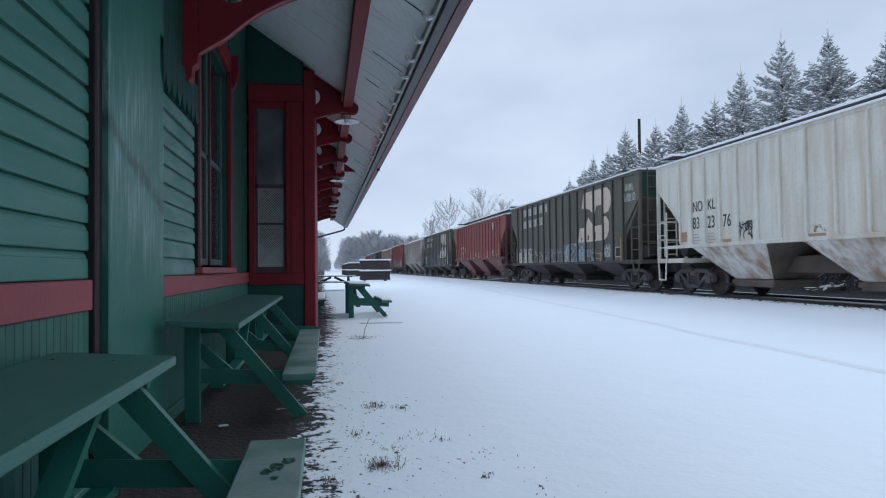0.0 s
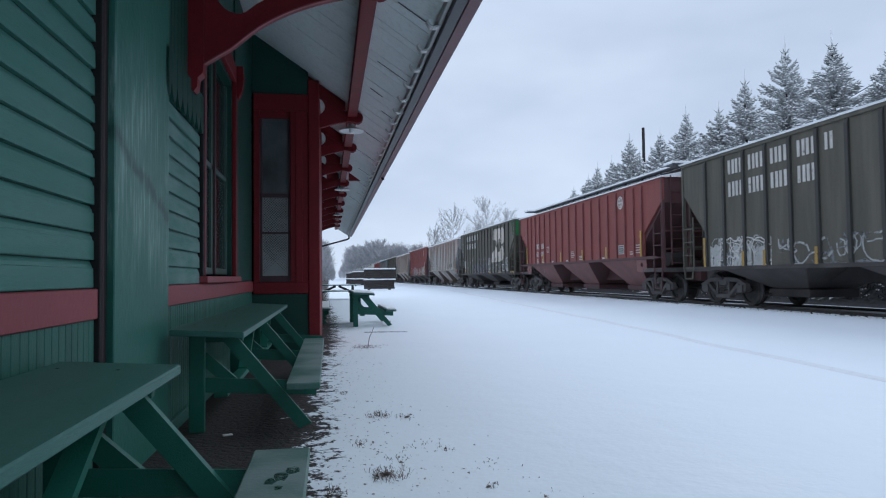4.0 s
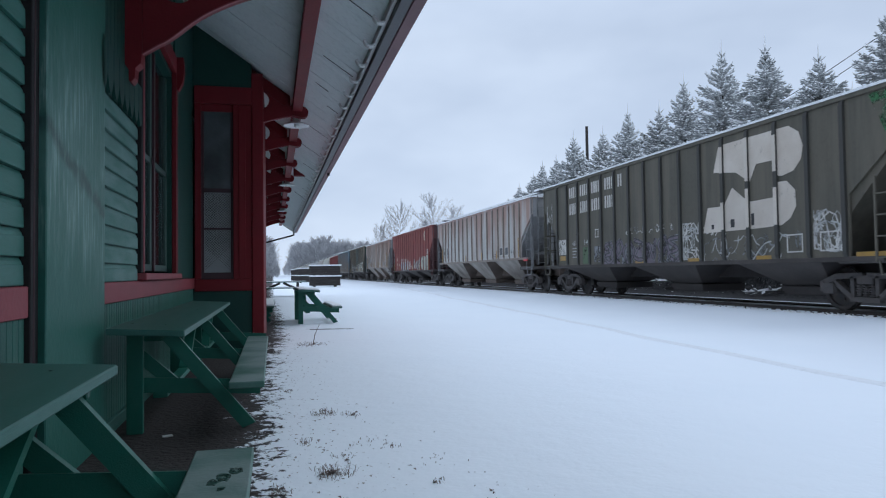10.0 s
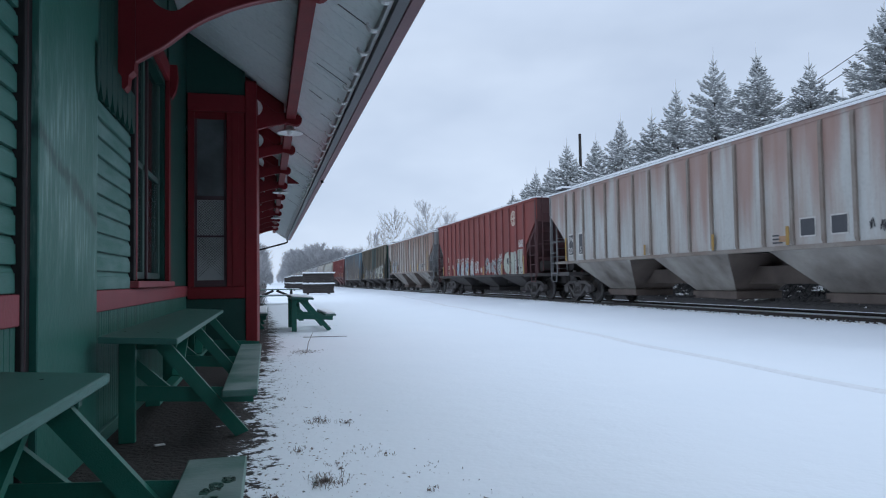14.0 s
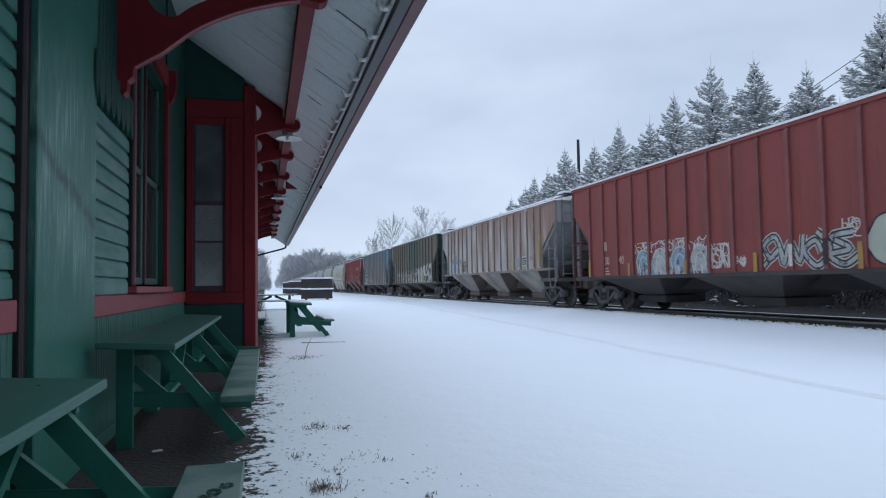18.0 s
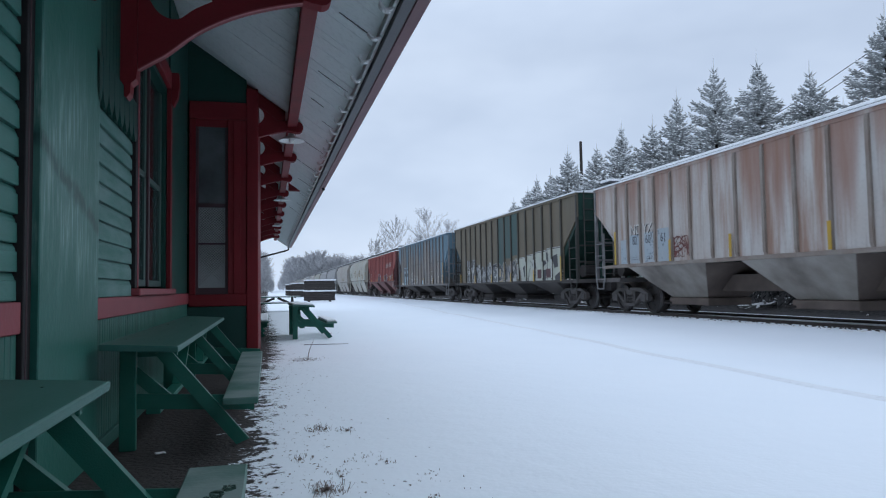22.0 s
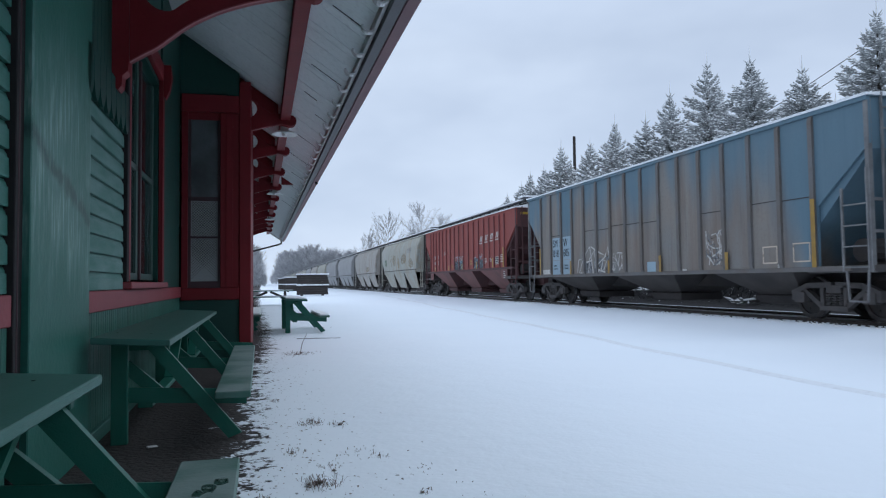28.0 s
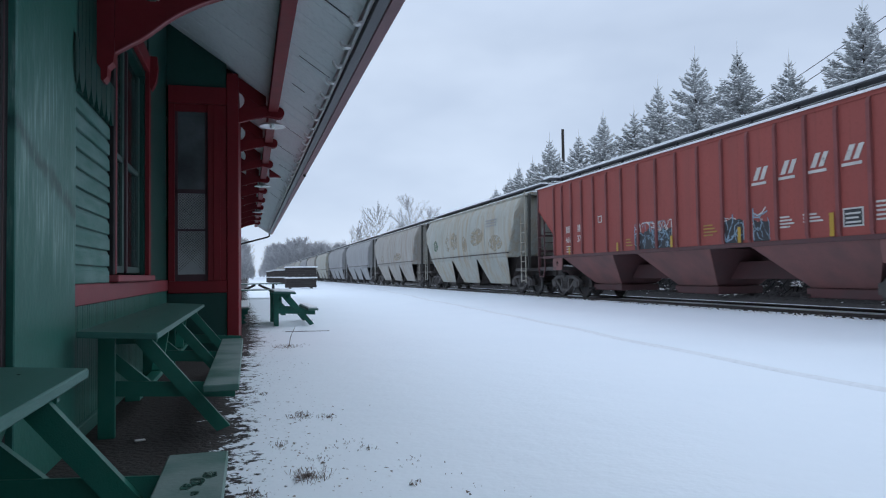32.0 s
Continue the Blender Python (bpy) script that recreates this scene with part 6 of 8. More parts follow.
def round_car(L, paint_key, label, turning=True, trough=True):
    """A smooth-sided covered hopper with bulging flanks."""
    car = thing("hopper_car", pose(0, 0, 0), label, "freight car", "freight train")
    curve = [(1.12, 4.22), (1.34, 4.05), (1.5, 3.7), (1.58, 3.2), (1.6, 2.7), (1.57, 2.2), (1.53, 1.85), (1.5, 1.62)]
    ring_pts = [(-x, z) for x, z in curve[::-1]] + curve
    cuts = [(0.85, 3.5), (1.1, 2.9), (1.5, 2.4), (1.75, 2.0), (1.98, 1.75), (2.15, 1.62)]
    sections = [(y, c) for y, c in cuts] + [(3.2 + (L - 6.4) * k / 10, 1.62) for k in range(11)] + [(L - y, c) for y, c in cuts[::-1]]
    bm = bmesh.new()
    prev = None
    for y, c in sections:
        ring = [bm.verts.new((x * (1 if z >= c else 1.0), y, max(z, c))) for x, z in ring_pts]
        if prev:
            for i in range(len(ring)):
                bm.faces.new((prev[i], prev[(i + 1) % len(ring)], ring[(i + 1) % len(ring)], ring[i]))
        else:
            bm.faces.new(ring)
        prev = ring
    bm.faces.new(prev)
    part("body", bm, paint_key, car, smooth=True)
    for s in (-1, 1):
        for k in range(1, 5):
            y = 2.4 + (L - 4.8) * k / 5
            bm = bmesh.new()
            pts = [(s * (x + 0.004), y, z) for x, z in curve]
            for a, b in zip(pts, pts[1:]):
                bar(bm, a, b, 0.05, 0.012)
            part("weld_seam", bm, paint_key, car)
        part("roof_edge", bm_box(s * 1.05, s * 1.2, 0, L, 4.19, 4.26, bevel=0.01), paint_key, car)
        part("side_sill", bm_box(s * 1.48, s * 1.575, 1.9, L - 1.9, 1.79, 1.835, bevel=0.01), "grime", car)
    w = 4.3
    for k in range(3):
        yc = L / 2 + w * (k - 1)
        # Dark bay behind pale plates: shade in the openings put into its colour.
        bm = bmesh.new()
        prism(bm, [(yc - w / 2 + 0.02, 1.64), (yc + w / 2 - 0.02, 1.64), (yc + 1.1, 0.4), (yc - 1.1, 0.4)], "x", -0.92, 0.92)
        hp = part("hopper_bay", bm, "grime", car)
        for s in (-1, 1):
            bm = bmesh.new()
            half = [(w / 2 - 0.01, 1.64), (w / 2 - 0.1, 1.58), (w / 2 - 0.22, 1.4), (1.6, 0.85), (1.3, 0.42)]
            outline = [(yc - h, z) for h, z in half] + [(yc + h, z) for h, z in half[::-1]]
            a, b = ([bm.verts.new((s * (1.5 - 0.45 * ((1.64 - z) / 1.22) - t), y, z)) for y, z in outline] for t in (0.0, 0.03))
            for i in range(len(a)):
                j = (i + 1) % len(a)
                bm.faces.new((a[i], a[j], b[j], b[i]))
            bm.faces.new(a)
            bm.faces.new(b)
            part("hopper_plate", bm, paint_key, hp)
        part("outlet_gate", bm_box(-0.8, 0.8, yc - 0.6, yc + 0.6, 0.27, 0.41, bevel=0.02), "grime", hp)
    bm = bmesh.new()
    prism(bm, [(-1.2, 4.22), (-0.5, 4.4), (0.5, 4.4), (1.2, 4.22)], "y", 0, L)
    rf = part("roof", bm, paint_key, car)
    bm = bmesh.new()
    prism(bm, [(-1.22, 4.262), (-1.2, 4.29), (-0.5, 4.45), (0.5, 4.45), (1.2, 4.29), (1.22, 4.262)], "y", -0.02, L + 0.02)
    part("roof_snow", bm, "snow", rf)
    part("hatch_trough", bm_box(-0.4, 0.4, 0.6, L - 0.6, 4.42, 4.54, bevel=0.02), paint_key, rf)
    for s in (-1, 1):
        part("running_board", bm_box(s * 0.5, s * 0.85, -0.2, L + 0.2, 4.54, 4.575), "gutter", rf)
    part("board_snow", bm_box(-0.86, 0.86, -0.2, L + 0.2, 4.577, 4.63, bevel=0.015), "snow", rf)
    part("center_sill", bm_box(-0.25, 0.25, -0.25, L + 0.25, 0.78, 1.08), "grime", car)
    for near, e in ((True, 0.0), (False, L)):
        d = 1 if near else -1
        part("end_platform", bm_box(-1.4, 1.4, min(e, e + d * 1.3), max(e, e + d * 1.3), 0.98, 1.1, bevel=0.015), "truck", car)
        for s in (-1, 1):
            part("side_ladder", ladder_bm(s * 1.45, e + d * 0.07, e + d * 0.55, 0.5, 4.3, 3.3), paint_key, car)
            bm = bmesh.new()
            bar(bm, (s * 0.8, e + d * 0.1, 1.1), (s * 0.8, e + d * 0.1, 3.4), 0.1, 0.1)
            part("end_post", bm, "grime", car)
            bm = bmesh.new()
            bar(bm, (s * 1.3, e + d * 0.06, 1.1), (s * 1.25, e + d * 0.06, 4.2), 0.1, 0.1)
            part("corner_post", bm, "rib_dark", car)
        part("coupler", bm_box(-0.14, 0.14, min(e - d * 0.66, e), max(e - d * 0.66, e), 0.72, 0.98, bevel=0.03), "truck", car)
        add_truck(car, e + d * 1.42, turning)
    return car


def painted_ribs(car, ribs, y_left, y_right, z0, z1, keys, rib_w=0.1):
    """Spray paint that goes on over the ribs."""
    for k, y in enumerate(ribs):
        if y_right < y < y_left:
            part("painted_rib", bm_box(-SIDE - 0.064, -SIDE - 0.058, y - rib_w / 2 - 0.002, y + rib_w / 2 + 0.002, max(z0, 1.2), z1 - 0.06 * (k % 3)), keys[k % len(keys)], car)


MARK = {"y": 0.0}  # where the marks of a car are counted from


def mark(name, bm, key, car, label=""):
    ob = part(name, bm, key, car, label)
    ob.location.y = MARK["y"]
    return ob


# marks on the near flank: written left to right as seen from the yard, so they run towards -y
FACE = -SIDE - 0.004


def plate_mark(car, name, key, y0, y1, z0, z1, off=0.0, label=""):
    return mark(name, bm_box(FACE - off - 0.006, FACE - off, min(y0, y1), max(y0, y1), z0, z1), key, car, label)


def poly_mark(car, name, key, polys, off=0.0, label=""):
    for p in polys:
        bm = bmesh.new()
        prism(bm, p, "x", FACE - off - 0.006, FACE - off)
        mark(name, bm, key, car, label)


def lettering(car, text, key, y, z, size, squeeze=1.0, off=0.0):
    cu = bpy.data.curves.new("lettering", "FONT")
    cu.body, cu.size, cu.extrude = text, size, 0.003
    tmp = bpy.data.objects.new("lettering", cu)
    me = bpy.data.meshes.new_from_object(tmp)
    me.transform(Matrix(((0, 0, -1, FACE - off - 0.004), (-squeeze, 0, 0, y), (0, 1, 0, z), (0, 0, 0, 1))))
    bpy.data.objects.remove(tmp)
    me.materials.clear()
    me.materials.append(M[key])
    ob = new("lettering", me)
    ob.parent = car
    ob.location.y = MARK["y"]
    return tagged(ob, "painted car lettering")


def small_print(car, key, y, z, w, rows, step=0.07, h=0.035):
    for k in range(rows):
        plate_mark(car, "print_line", key, y, y - w * (0.7 + 0.3 * ((k * 7) % 3) / 2), z - k * step, z - k * step + h)


def spray(car, y_left, y_right, z0, z1, keys, seed, fill=True, letters=6, width=0.05):
    """Abstract sprayed strokes: a few swollen shapes with looping outlines."""
    rnd = random.Random(seed)
    span = (y_left - y_right) / letters
    for k in range(letters):
        yc = y_left - span * (k + 0.5)
        zc, hh, ww = (z0 + z1) / 2 + rnd.uniform(-0.05, 0.05), (z1 - z0) / 2 * rnd.uniform(0.8, 1.05), span * rnd.uniform(0.5, 0.62)
        n = 14
        ph = rnd.uniform(0, 6)
        ring = []
        for i in range(n):
            a = i * math.tau / n
            q = 1 + 0.22 * math.sin(3 * a + ph) + 0.12 * math.sin(5 * a + 2 * ph)
            sq = max(abs(math.cos(a)), abs(math.sin(a)))
            ring.append((yc + ww * q * math.cos(a) / sq * 0.85, max(z0, min(z1 + 0.06, zc + hh * q * math.sin(a) / sq * 0.85))))
        if fill:
            poly_mark(car, "spray_fill", keys[k % (len(keys) - 1)], [ring], 0.0005 * (k % 3), "sprayed graffiti fill")

        def stroke(pts, w):
            """One ribbon along the points."""
            bm = bmesh.new()
            pts = [Vector(p) for p in pts]
            last = None
            for i, p in enumerate(pts):
                d = pts[min(i + 1, len(pts) - 1)] - pts[max(i - 1, 0)]
                nrm = Vector((-d.y, d.x)).normalized() * w / 2 if d.length > 1e-6 else Vector((w / 2, 0))
                two = [bm.verts.new((FACE - 0.009, *(p + nrm))), bm.verts.new((FACE - 0.009, *(p - nrm)))]
                if last:
                    bm.faces.new((last[0], last[1], two[1], two[0]))
                last = two
            mark("spray_line", bm, keys[-1], car, "sprayed graffiti outline")

        if fill:
            stroke(ring + ring[:1], width)
            for m in range(2):
                ax, az = yc + rnd.uniform(-0.4, 0.4) * ww, zc + rnd.uniform(-0.4, 0.4) * hh
                rr = rnd.uniform(0.15, 0.35)
                stroke([(ax + rr * ww * math.cos(a), az + rr * hh * math.sin(a)) for a in np.linspace(0, rnd.uniform(3, 6.2), 9)], width * 0.8)
        else:
            x, z = yc + ww * 0.7, zc
            pts = []
            for i in range(12):
                pts.append((x, z))
                x += rnd.uniform(-0.45, 0.3) * ww
                z = zc + hh * math.sin(i * 1.9 + ph) * rnd.uniform(0.5, 1)
            stroke(pts, width)


def emblem(car, key, yl, yr, z0, z1):
    """Plain two-part company emblem: a notched upper block over a lower one, both rounded at one side."""
    w, h = (yl - yr) / 3.5, (z1 - z0) / 2.1
    upper = [(0.48, 1.47), (0.69, 2.06), (0.86, 2.1), (2.73, 2.1), (3.11, 2.1), (3.4, 1.92), (3.51, 1.62), (3.45, 1.35), (3.23, 1.14), (2.88, 1.07), (2.66, 1.11), (2.63, 1.45), (2.06, 1.45), (1.82, 1.08), (1.33, 1.36)]
    lower = [(0.0, 0.0), (0.21, 0.62), (0.86, 0.61), (1.19, 1.02), (1.62, 0.72), (1.84, 0.62), (2.59, 0.64), (2.65, 0.96), (3.01, 0.95), (3.26, 0.73), (3.27, 0.39), (3.1, 0.15), (2.83, 0.02), (2.19, 0.0)]
    for shape in (upper, lower):
        poly_mark(car, "emblem_piece", key, [[(yl - u * w, z0 + v * h) for u, v in shape]])
    for k in range(4):
        y = yl - (0.35 + 0.75 * k) * w
        plate_mark(car, "scorched_spot", "letter_black", y, y - 0.1 - 0.05 * (k % 2), z0 + 0.08, z0 + 0.2 + 0.08 * (k % 3), 0.001)


def ribbon(bm, pts, w, off):
    """A flat painted stroke through (y, z) points."""
    pts = [Vector(p) for p in pts]
    last = None
    for i, p in enumerate(pts):
        d = pts[min(i + 1, len(pts) - 1)] - pts[max(i - 1, 0)]
        nrm = Vector((-d.y, d.x)).normalized() * w / 2 if d.length > 1e-6 else Vector((w / 2, 0))
        two = [bm.verts.new((FACE - off, *(p + nrm))), bm.verts.new((FACE - off, *(p - nrm)))]
        if last:
            bm.faces.new((last[0], last[1], two[1], two[0]))
        last = two


def scrawl(car, y_left, y_right, z0, z1, keys, seed, count, width=0.035):
    """Tangled, half-faded sprayed strokes, one part to a colour."""
    rnd = random.Random(seed)
    for n, key in enumerate(keys):
        bm = bmesh.new()
        for k in range(count):
            y = y_left - (y_left - y_right) * (k + rnd.random()) / count
            z, a, h = rnd.uniform(z0, z1), rnd.uniform(0, 6.3), (z1 - z0)
            pts = []
            turn = rnd.uniform(-0.9, 0.9)
            for i in range(rnd.randrange(6, 11)):
                pts.append((y, z))
                y = min(y_left, max(y_right, y + math.cos(a) * h * 0.2))
                z += math.sin(a) * h * 0.24
                if z < z0 + 0.03 or z > z1:
                    z = min(max(z, z0 + 0.03), z1)
                    a = -a
                a += turn + rnd.uniform(-0.5, 0.5)
            ribbon(bm, pts, width * rnd.uniform(0.6, 1.5), 0.005 + 0.0012 * n)
        tagged(mark("spray_stroke", bm, key, car), "faded sprayed graffiti strokes", kind="stuff")


def flank(z):
    """Just outside the bulging side of a smooth car at height z."""
    return -0.006 - float(np.interp(z, (1.62, 1.85, 2.2, 2.7, 3.2, 3.7), (1.5, 1.53, 1.57, 1.6, 1.58, 1.5)))


def strokes(car, key, lines, width, off=0.0085, label="sprayed graffiti lines"):
    """Several painted lines in one colour."""
    bm = bmesh.new()
    for pts in lines:
        ribbon(bm, pts, width, off)
    return tagged(mark("spray_stroke", bm, key, car), label, kind="stuff")


CURLS = (((0.0, 0.3), (0.3, 0.95), (0.75, 0.7), (0.5, 0.3), (0.2, 0.55), (0.8, 0.05)), ((0.2, 0.9), (0.9, 0.8), (0.3, 0.45), (0.95, 0.3), (0.5, 0.02), (0.05, 0.25)), ((0.1, 0.95), (0.25, 0.15), (0.6, 0.75), (0.85, 0.1), (1.0, 0.6)),
         ((0.9, 0.95), (0.15, 0.7), (0.2, 0.15), (0.85, 0.2), (0.6, 0.6)), ((0.5, 1.0), (0.05, 0.5), (0.5, 0.0), (0.95, 0.45), (0.55, 0.75), (0.35, 0.4)))


def smooth_line(pts):
    """Points on a rounded curve through pts."""
    out = []
    for i in range(len(pts) - 1):
        a, b, c, d = (Vector(pts[min(max(i + q, 0), len(pts) - 1)]) for q in (-1, 0, 1, 2))
        for t in np.linspace(0, 1, 6)[:-1]:
            out.append(tuple(0.5 * (2 * b + (c - a) * t + (2 * a - 5 * b + 4 * c - d) * t * t + (3 * b - a - 3 * c + d) * t ** 3)))
    return out + [tuple(pts[-1])]


def tube_letters(car, y_left, y_right, z0, z1, order, halo, line, fill, width):
    """Fat rounded curls, each with a pale halo, a dark outline and a thin fill."""
    span = (y_left - y_right) / len(order)
    lines = [smooth_line([(y_left - span * (k - 0.08) - span * 1.16 * (1 - u), z0 + width * 0.5 + (z1 - z0 - width) * v) for u, v in CURLS[c]]) for k, c in enumerate(order)]
    strokes(car, halo, lines, width * 1.3, 0.007, "pale sprayed halo")
    strokes(car, line, lines, width * 0.95, 0.0085, "dark sprayed graffiti outlines")
    strokes(car, fill, lines, width * 0.5, 0.0097, "pale sprayed graffiti fill")


def arches(car, spans, z0, z1, fill, second, line, seed):
    """Thinly sprayed arches, one to a panel, with pale outlines."""
    rnd = random.Random(seed)
    lines = []
    for k, (a, b) in enumerate(spans):
        mid, half, h = (a + b) / 2, (a - b) / 2, z1 - z0
        ring = [(mid + half * math.cos(g) * (1 if math.sin(g) > 0 else 0.9), z0 + h * (0.45 + 0.55 * math.sin(g))) for g in np.linspace(-0.6, math.pi + 0.6, 18)]
        poly_mark(car, "spray_fill", (fill, second)[k % 2], [ring], 0.0005, "thin sprayed graffiti fill")
        lines.append(ring)
        lines.append([(mid + half * 0.55 * math.cos(g), z0 + h * (0.35 + 0.4 * math.sin(g))) for g in np.linspace(-0.9, rnd.uniform(2.6, 4.2), 12)])
        for m in range(3):
            y = mid + half * rnd.uniform(-0.7, 0.7)
            lines.append([(y + 0.05 * math.sin(3 * q), z0 + h * (0.02 + 0.11 * q)) for q in range(4)])
    strokes(car, line, lines, 0.035)


def hazy_panels(car, y_left, y_right, z0, z1, keys, seed, fullness=0.9):
    """Ragged thin sprayed patches along the foot of a side."""
    rnd = random.Random(seed)
    y, k = y_left, 0
    while y > y_right + 0.1:
        w = min(rnd.uniform(0.5, 0.9), y - y_right)
        top = z0 + (z1 - z0) * rnd.uniform(0.75, 1.0)
        edge = [(y - w * fullness * i / 6, top + rnd.uniform(-0.1, 0.08)) for i in range(7)]
        poly_mark(car, "spray_haze", keys[k % len(keys)], [edge + [(edge[-1][0], z0), (y, z0)]], 0.0002 * (k % 2), "thin sprayed paint")
        y, k = y - w, k + 1


def name_bars(car, key, z0, z1, count, cells=((14.41, 13.72), (13.47, 12.8), (12.54, 11.87), (11.53, 10.89), (10.6, 10.3))):
    """Plain upright bars where a company name is painted, two letters to a panel."""
    done = 0
    for a, b in cells:
        n = 2 if a - b > 0.4 or len(cells) < 5 else 1
        w = (a - b) / n
        for k in range(n):
            if done == count:
                return
            y = a - w * k
            for u, v in ((0.02, 0.32), (0.56, 0.86)):
                plate_mark(car, "name_bar", key, y - w * u, y - w * v, z0, z1)
            done += 1


def lines_in(car, y0, y1, z0, z1):
    """Unreadable print in a data panel."""
    for k in range(3):
        z = z0 + (z1 - z0) * (k + 0.2) / 3
        plate_mark(car, "print_line", "letter_white", y0, y1 + 0.05 * (k % 2), z, z + (z1 - z0) * 0.14, 0.008)


def ring_logo(car, key, yc, zc, r):
    bm = bmesh.new()
    n = 24
    for k in range(n):
        a, b = k * math.tau / n, (k + 1) * math.tau / n
        prism(bm, [(yc + q * math.cos(g), zc + q * math.sin(g)) for q, g in ((r, a), (r, b), (r * 0.78, b), (r * 0.78, a))], "x", FACE - 0.006, FACE)
        prism(bm, [(yc + q * math.cos(g), zc + q * math.sin(g)) for q, g in ((r * 0.68, a), (r * 0.68, b), (r * 0.58, b), (r * 0.58, a))], "x", FACE - 0.006, FACE)
    mark("ring_emblem", bm, key, car)
    poly_mark(car, "cross_emblem", key, [[(yc - r * 0.16, zc - r * 0.7), (yc + r * 0.16, zc - r * 0.7), (yc + r * 0.16, zc + r * 0.7), (yc - r * 0.16, zc + r * 0.7)],
                                         [(yc + r * 0.7, zc - r * 0.14), (yc + r * 0.7, zc + r * 0.14), (yc + r * 0.18, zc + r * 0.14), (yc + r * 0.18, zc - r * 0.14)],
                                         [(yc - r * 0.7, zc - r * 0.14), (yc - r * 0.7, zc + r * 0.14), (yc - r * 0.18, zc + r * 0.14), (yc - r * 0.18, zc - r * 0.14)]])


def outline_box(car, key, y0, y1, z0, z1, inner=None, w=0.03):
    if inner:
        plate_mark(car, "data_panel", inner, y0 - w, y1 + w, z0 + w, z1 - w)
    for a, b, c, d in ((y0, y1, z0, z0 + w), (y0, y1, z1 - w, z1), (y0, y0 - w, z0, z1), (y1 + w, y1, z0, z1)):
        plate_mark(car, "panel_edge", key, a, b, c, d, 0.001)


START = [4.15, 22.76, 41.0, 59.64, 78.01, 97.26, 115.78, 134.96, 153.52, 171.93, 190.7, 209.1]
OPEN, COVERED, COVERED_LONG = 16.95, 17.35, 17.75  # lengths over the end sheets
CARS = []

# white hopper
c = car_shell(COVERED, "c_white", "off-white ribbed covered hopper car with black lettering", True, hopper_key="c_white_rusty", rib_w=0.07, platform_key="c_white", bay_key="grime_shade_brown", stirrup=0.42, low=0.1)
MARK["y"] = 0.78
for text, y, z, size in (("NO", 14.32, 2.5, 0.44), ("KL", 13.5, 2.51, 0.44), ("83", 14.33, 1.99, 0.5), ("23", 13.52, 1.98, 0.5), ("76", 12.73, 1.97, 0.5)):
    lettering(c, text, "letter_black", y, z, size, 0.8)
small_print(c, "c_grey", 14.3, 1.8, 0.4, 4, 0.09)
small_print(c, "c_grey", 13.5, 1.8, 0.4, 4, 0.09)
plate_mark(c, "orange_patch", "orange", 15.08, 14.68, 1.62, 1.92)
plate_mark(c, "orange_patch", "orange", 12.75, 12.35, 1.53, 1.62)
plate_mark(c, "orange_patch", "orange", 9.36, 8.72, 1.53, 1.6)
plate_mark(c, "orange_patch", "faded_orange", 9.36, 8.72, 1.63, 1.8)
scrawl(c, 12.0, 11.4, 1.56, 2.05, ("g_black",), 4, 16, 0.03)
CARS.append(c)

# dark green hopper with a cream emblem
M["c_end_dark"] = paint("deep_green_end_paint", (0.012, 0.034, 0.027), (0.02, 0.03, 0.026), 0.5)
GREEN = dict(rib_key="rib_dark", hopper_key="dark_plate", sill_key="soot_brown", end_key="c_green")
c = car_shell(OPEN, "c_green", "dark olive ribbed hopper car with a cream emblem and graffiti", False, **GREEN)
MARK["y"] = 0.0
emblem(c, "beige_mark", 6.08, 2.5, 1.93, 4.02)
name_bars(c, "letter_white", 3.65, 4.04, 9)
name_bars(c, "letter_white", 3.03, 3.43, 8)
hazy_panels(c, 15.4, 12.6, 1.06, 1.75, ("g_silver", "g_haze", "g_silver"), 21)
scrawl(c, 15.3, 12.6, 1.08, 1.9, ("g_silver", "letter_white"), 20, 16, 0.03)
scrawl(c, 12.3, 8.2, 1.08, 1.75, ("g_haze", "g_silver"), 26, 14, 0.04)
hazy_panels(c, 7.9, 4.4, 1.06, 1.75, ("g_blue", "g_haze", "g_blue"), 23)
scrawl(c, 7.95, 5.3, 1.08, 1.9, ("g_blue", "g_silver", "g_blue"), 24, 14, 0.045)
scrawl(c, 5.3, 4.1, 1.08, 1.6, ("g_silver", "g_haze"), 27, 10, 0.035)
outline_box(c, "g_silver", 4.2, 3.5, 1.2, 1.42, w=0.02)
scrawl(c, 3.3, 2.65, 1.25, 1.75, ("letter_white", "g_silver"), 28, 12, 0.03)
outline_box(c, "letter_white", 2.17, 1.68, 1.24, 1.63, "soot_shade")
outline_box(c, "g_haze", 2.2, 1.82, 1.8, 2.45, w=0.02)
scrawl(c, 1.2, 0.5, 3.62, 3.9, ("g_silver", "g_silver"), 22, 12, 0.022)
scrawl(c, 1.3, 0.35, 3.25, 3.55, ("g_silver", "g_silver"), 25, 14, 0.022)
part("end_patch", bm_box(-1.43, 1.43, 0.002, 0.018, 3.35, 4.22), "c_end_dark", c, "dark green end sheet")
for y, z1 in ((15.62, 1.95), (13.72, 1.5), (12.8, 1.5), (10.9, 1.5), (7.17, 1.46), (5.26, 1.5), (3.47, 1.47), (1.53, 1.96)):
    plate_mark(c, "reflector_strip", "ochre", y + 0.05, y - 0.05, 1.1, z1, 0.064)
CARS.append(c)

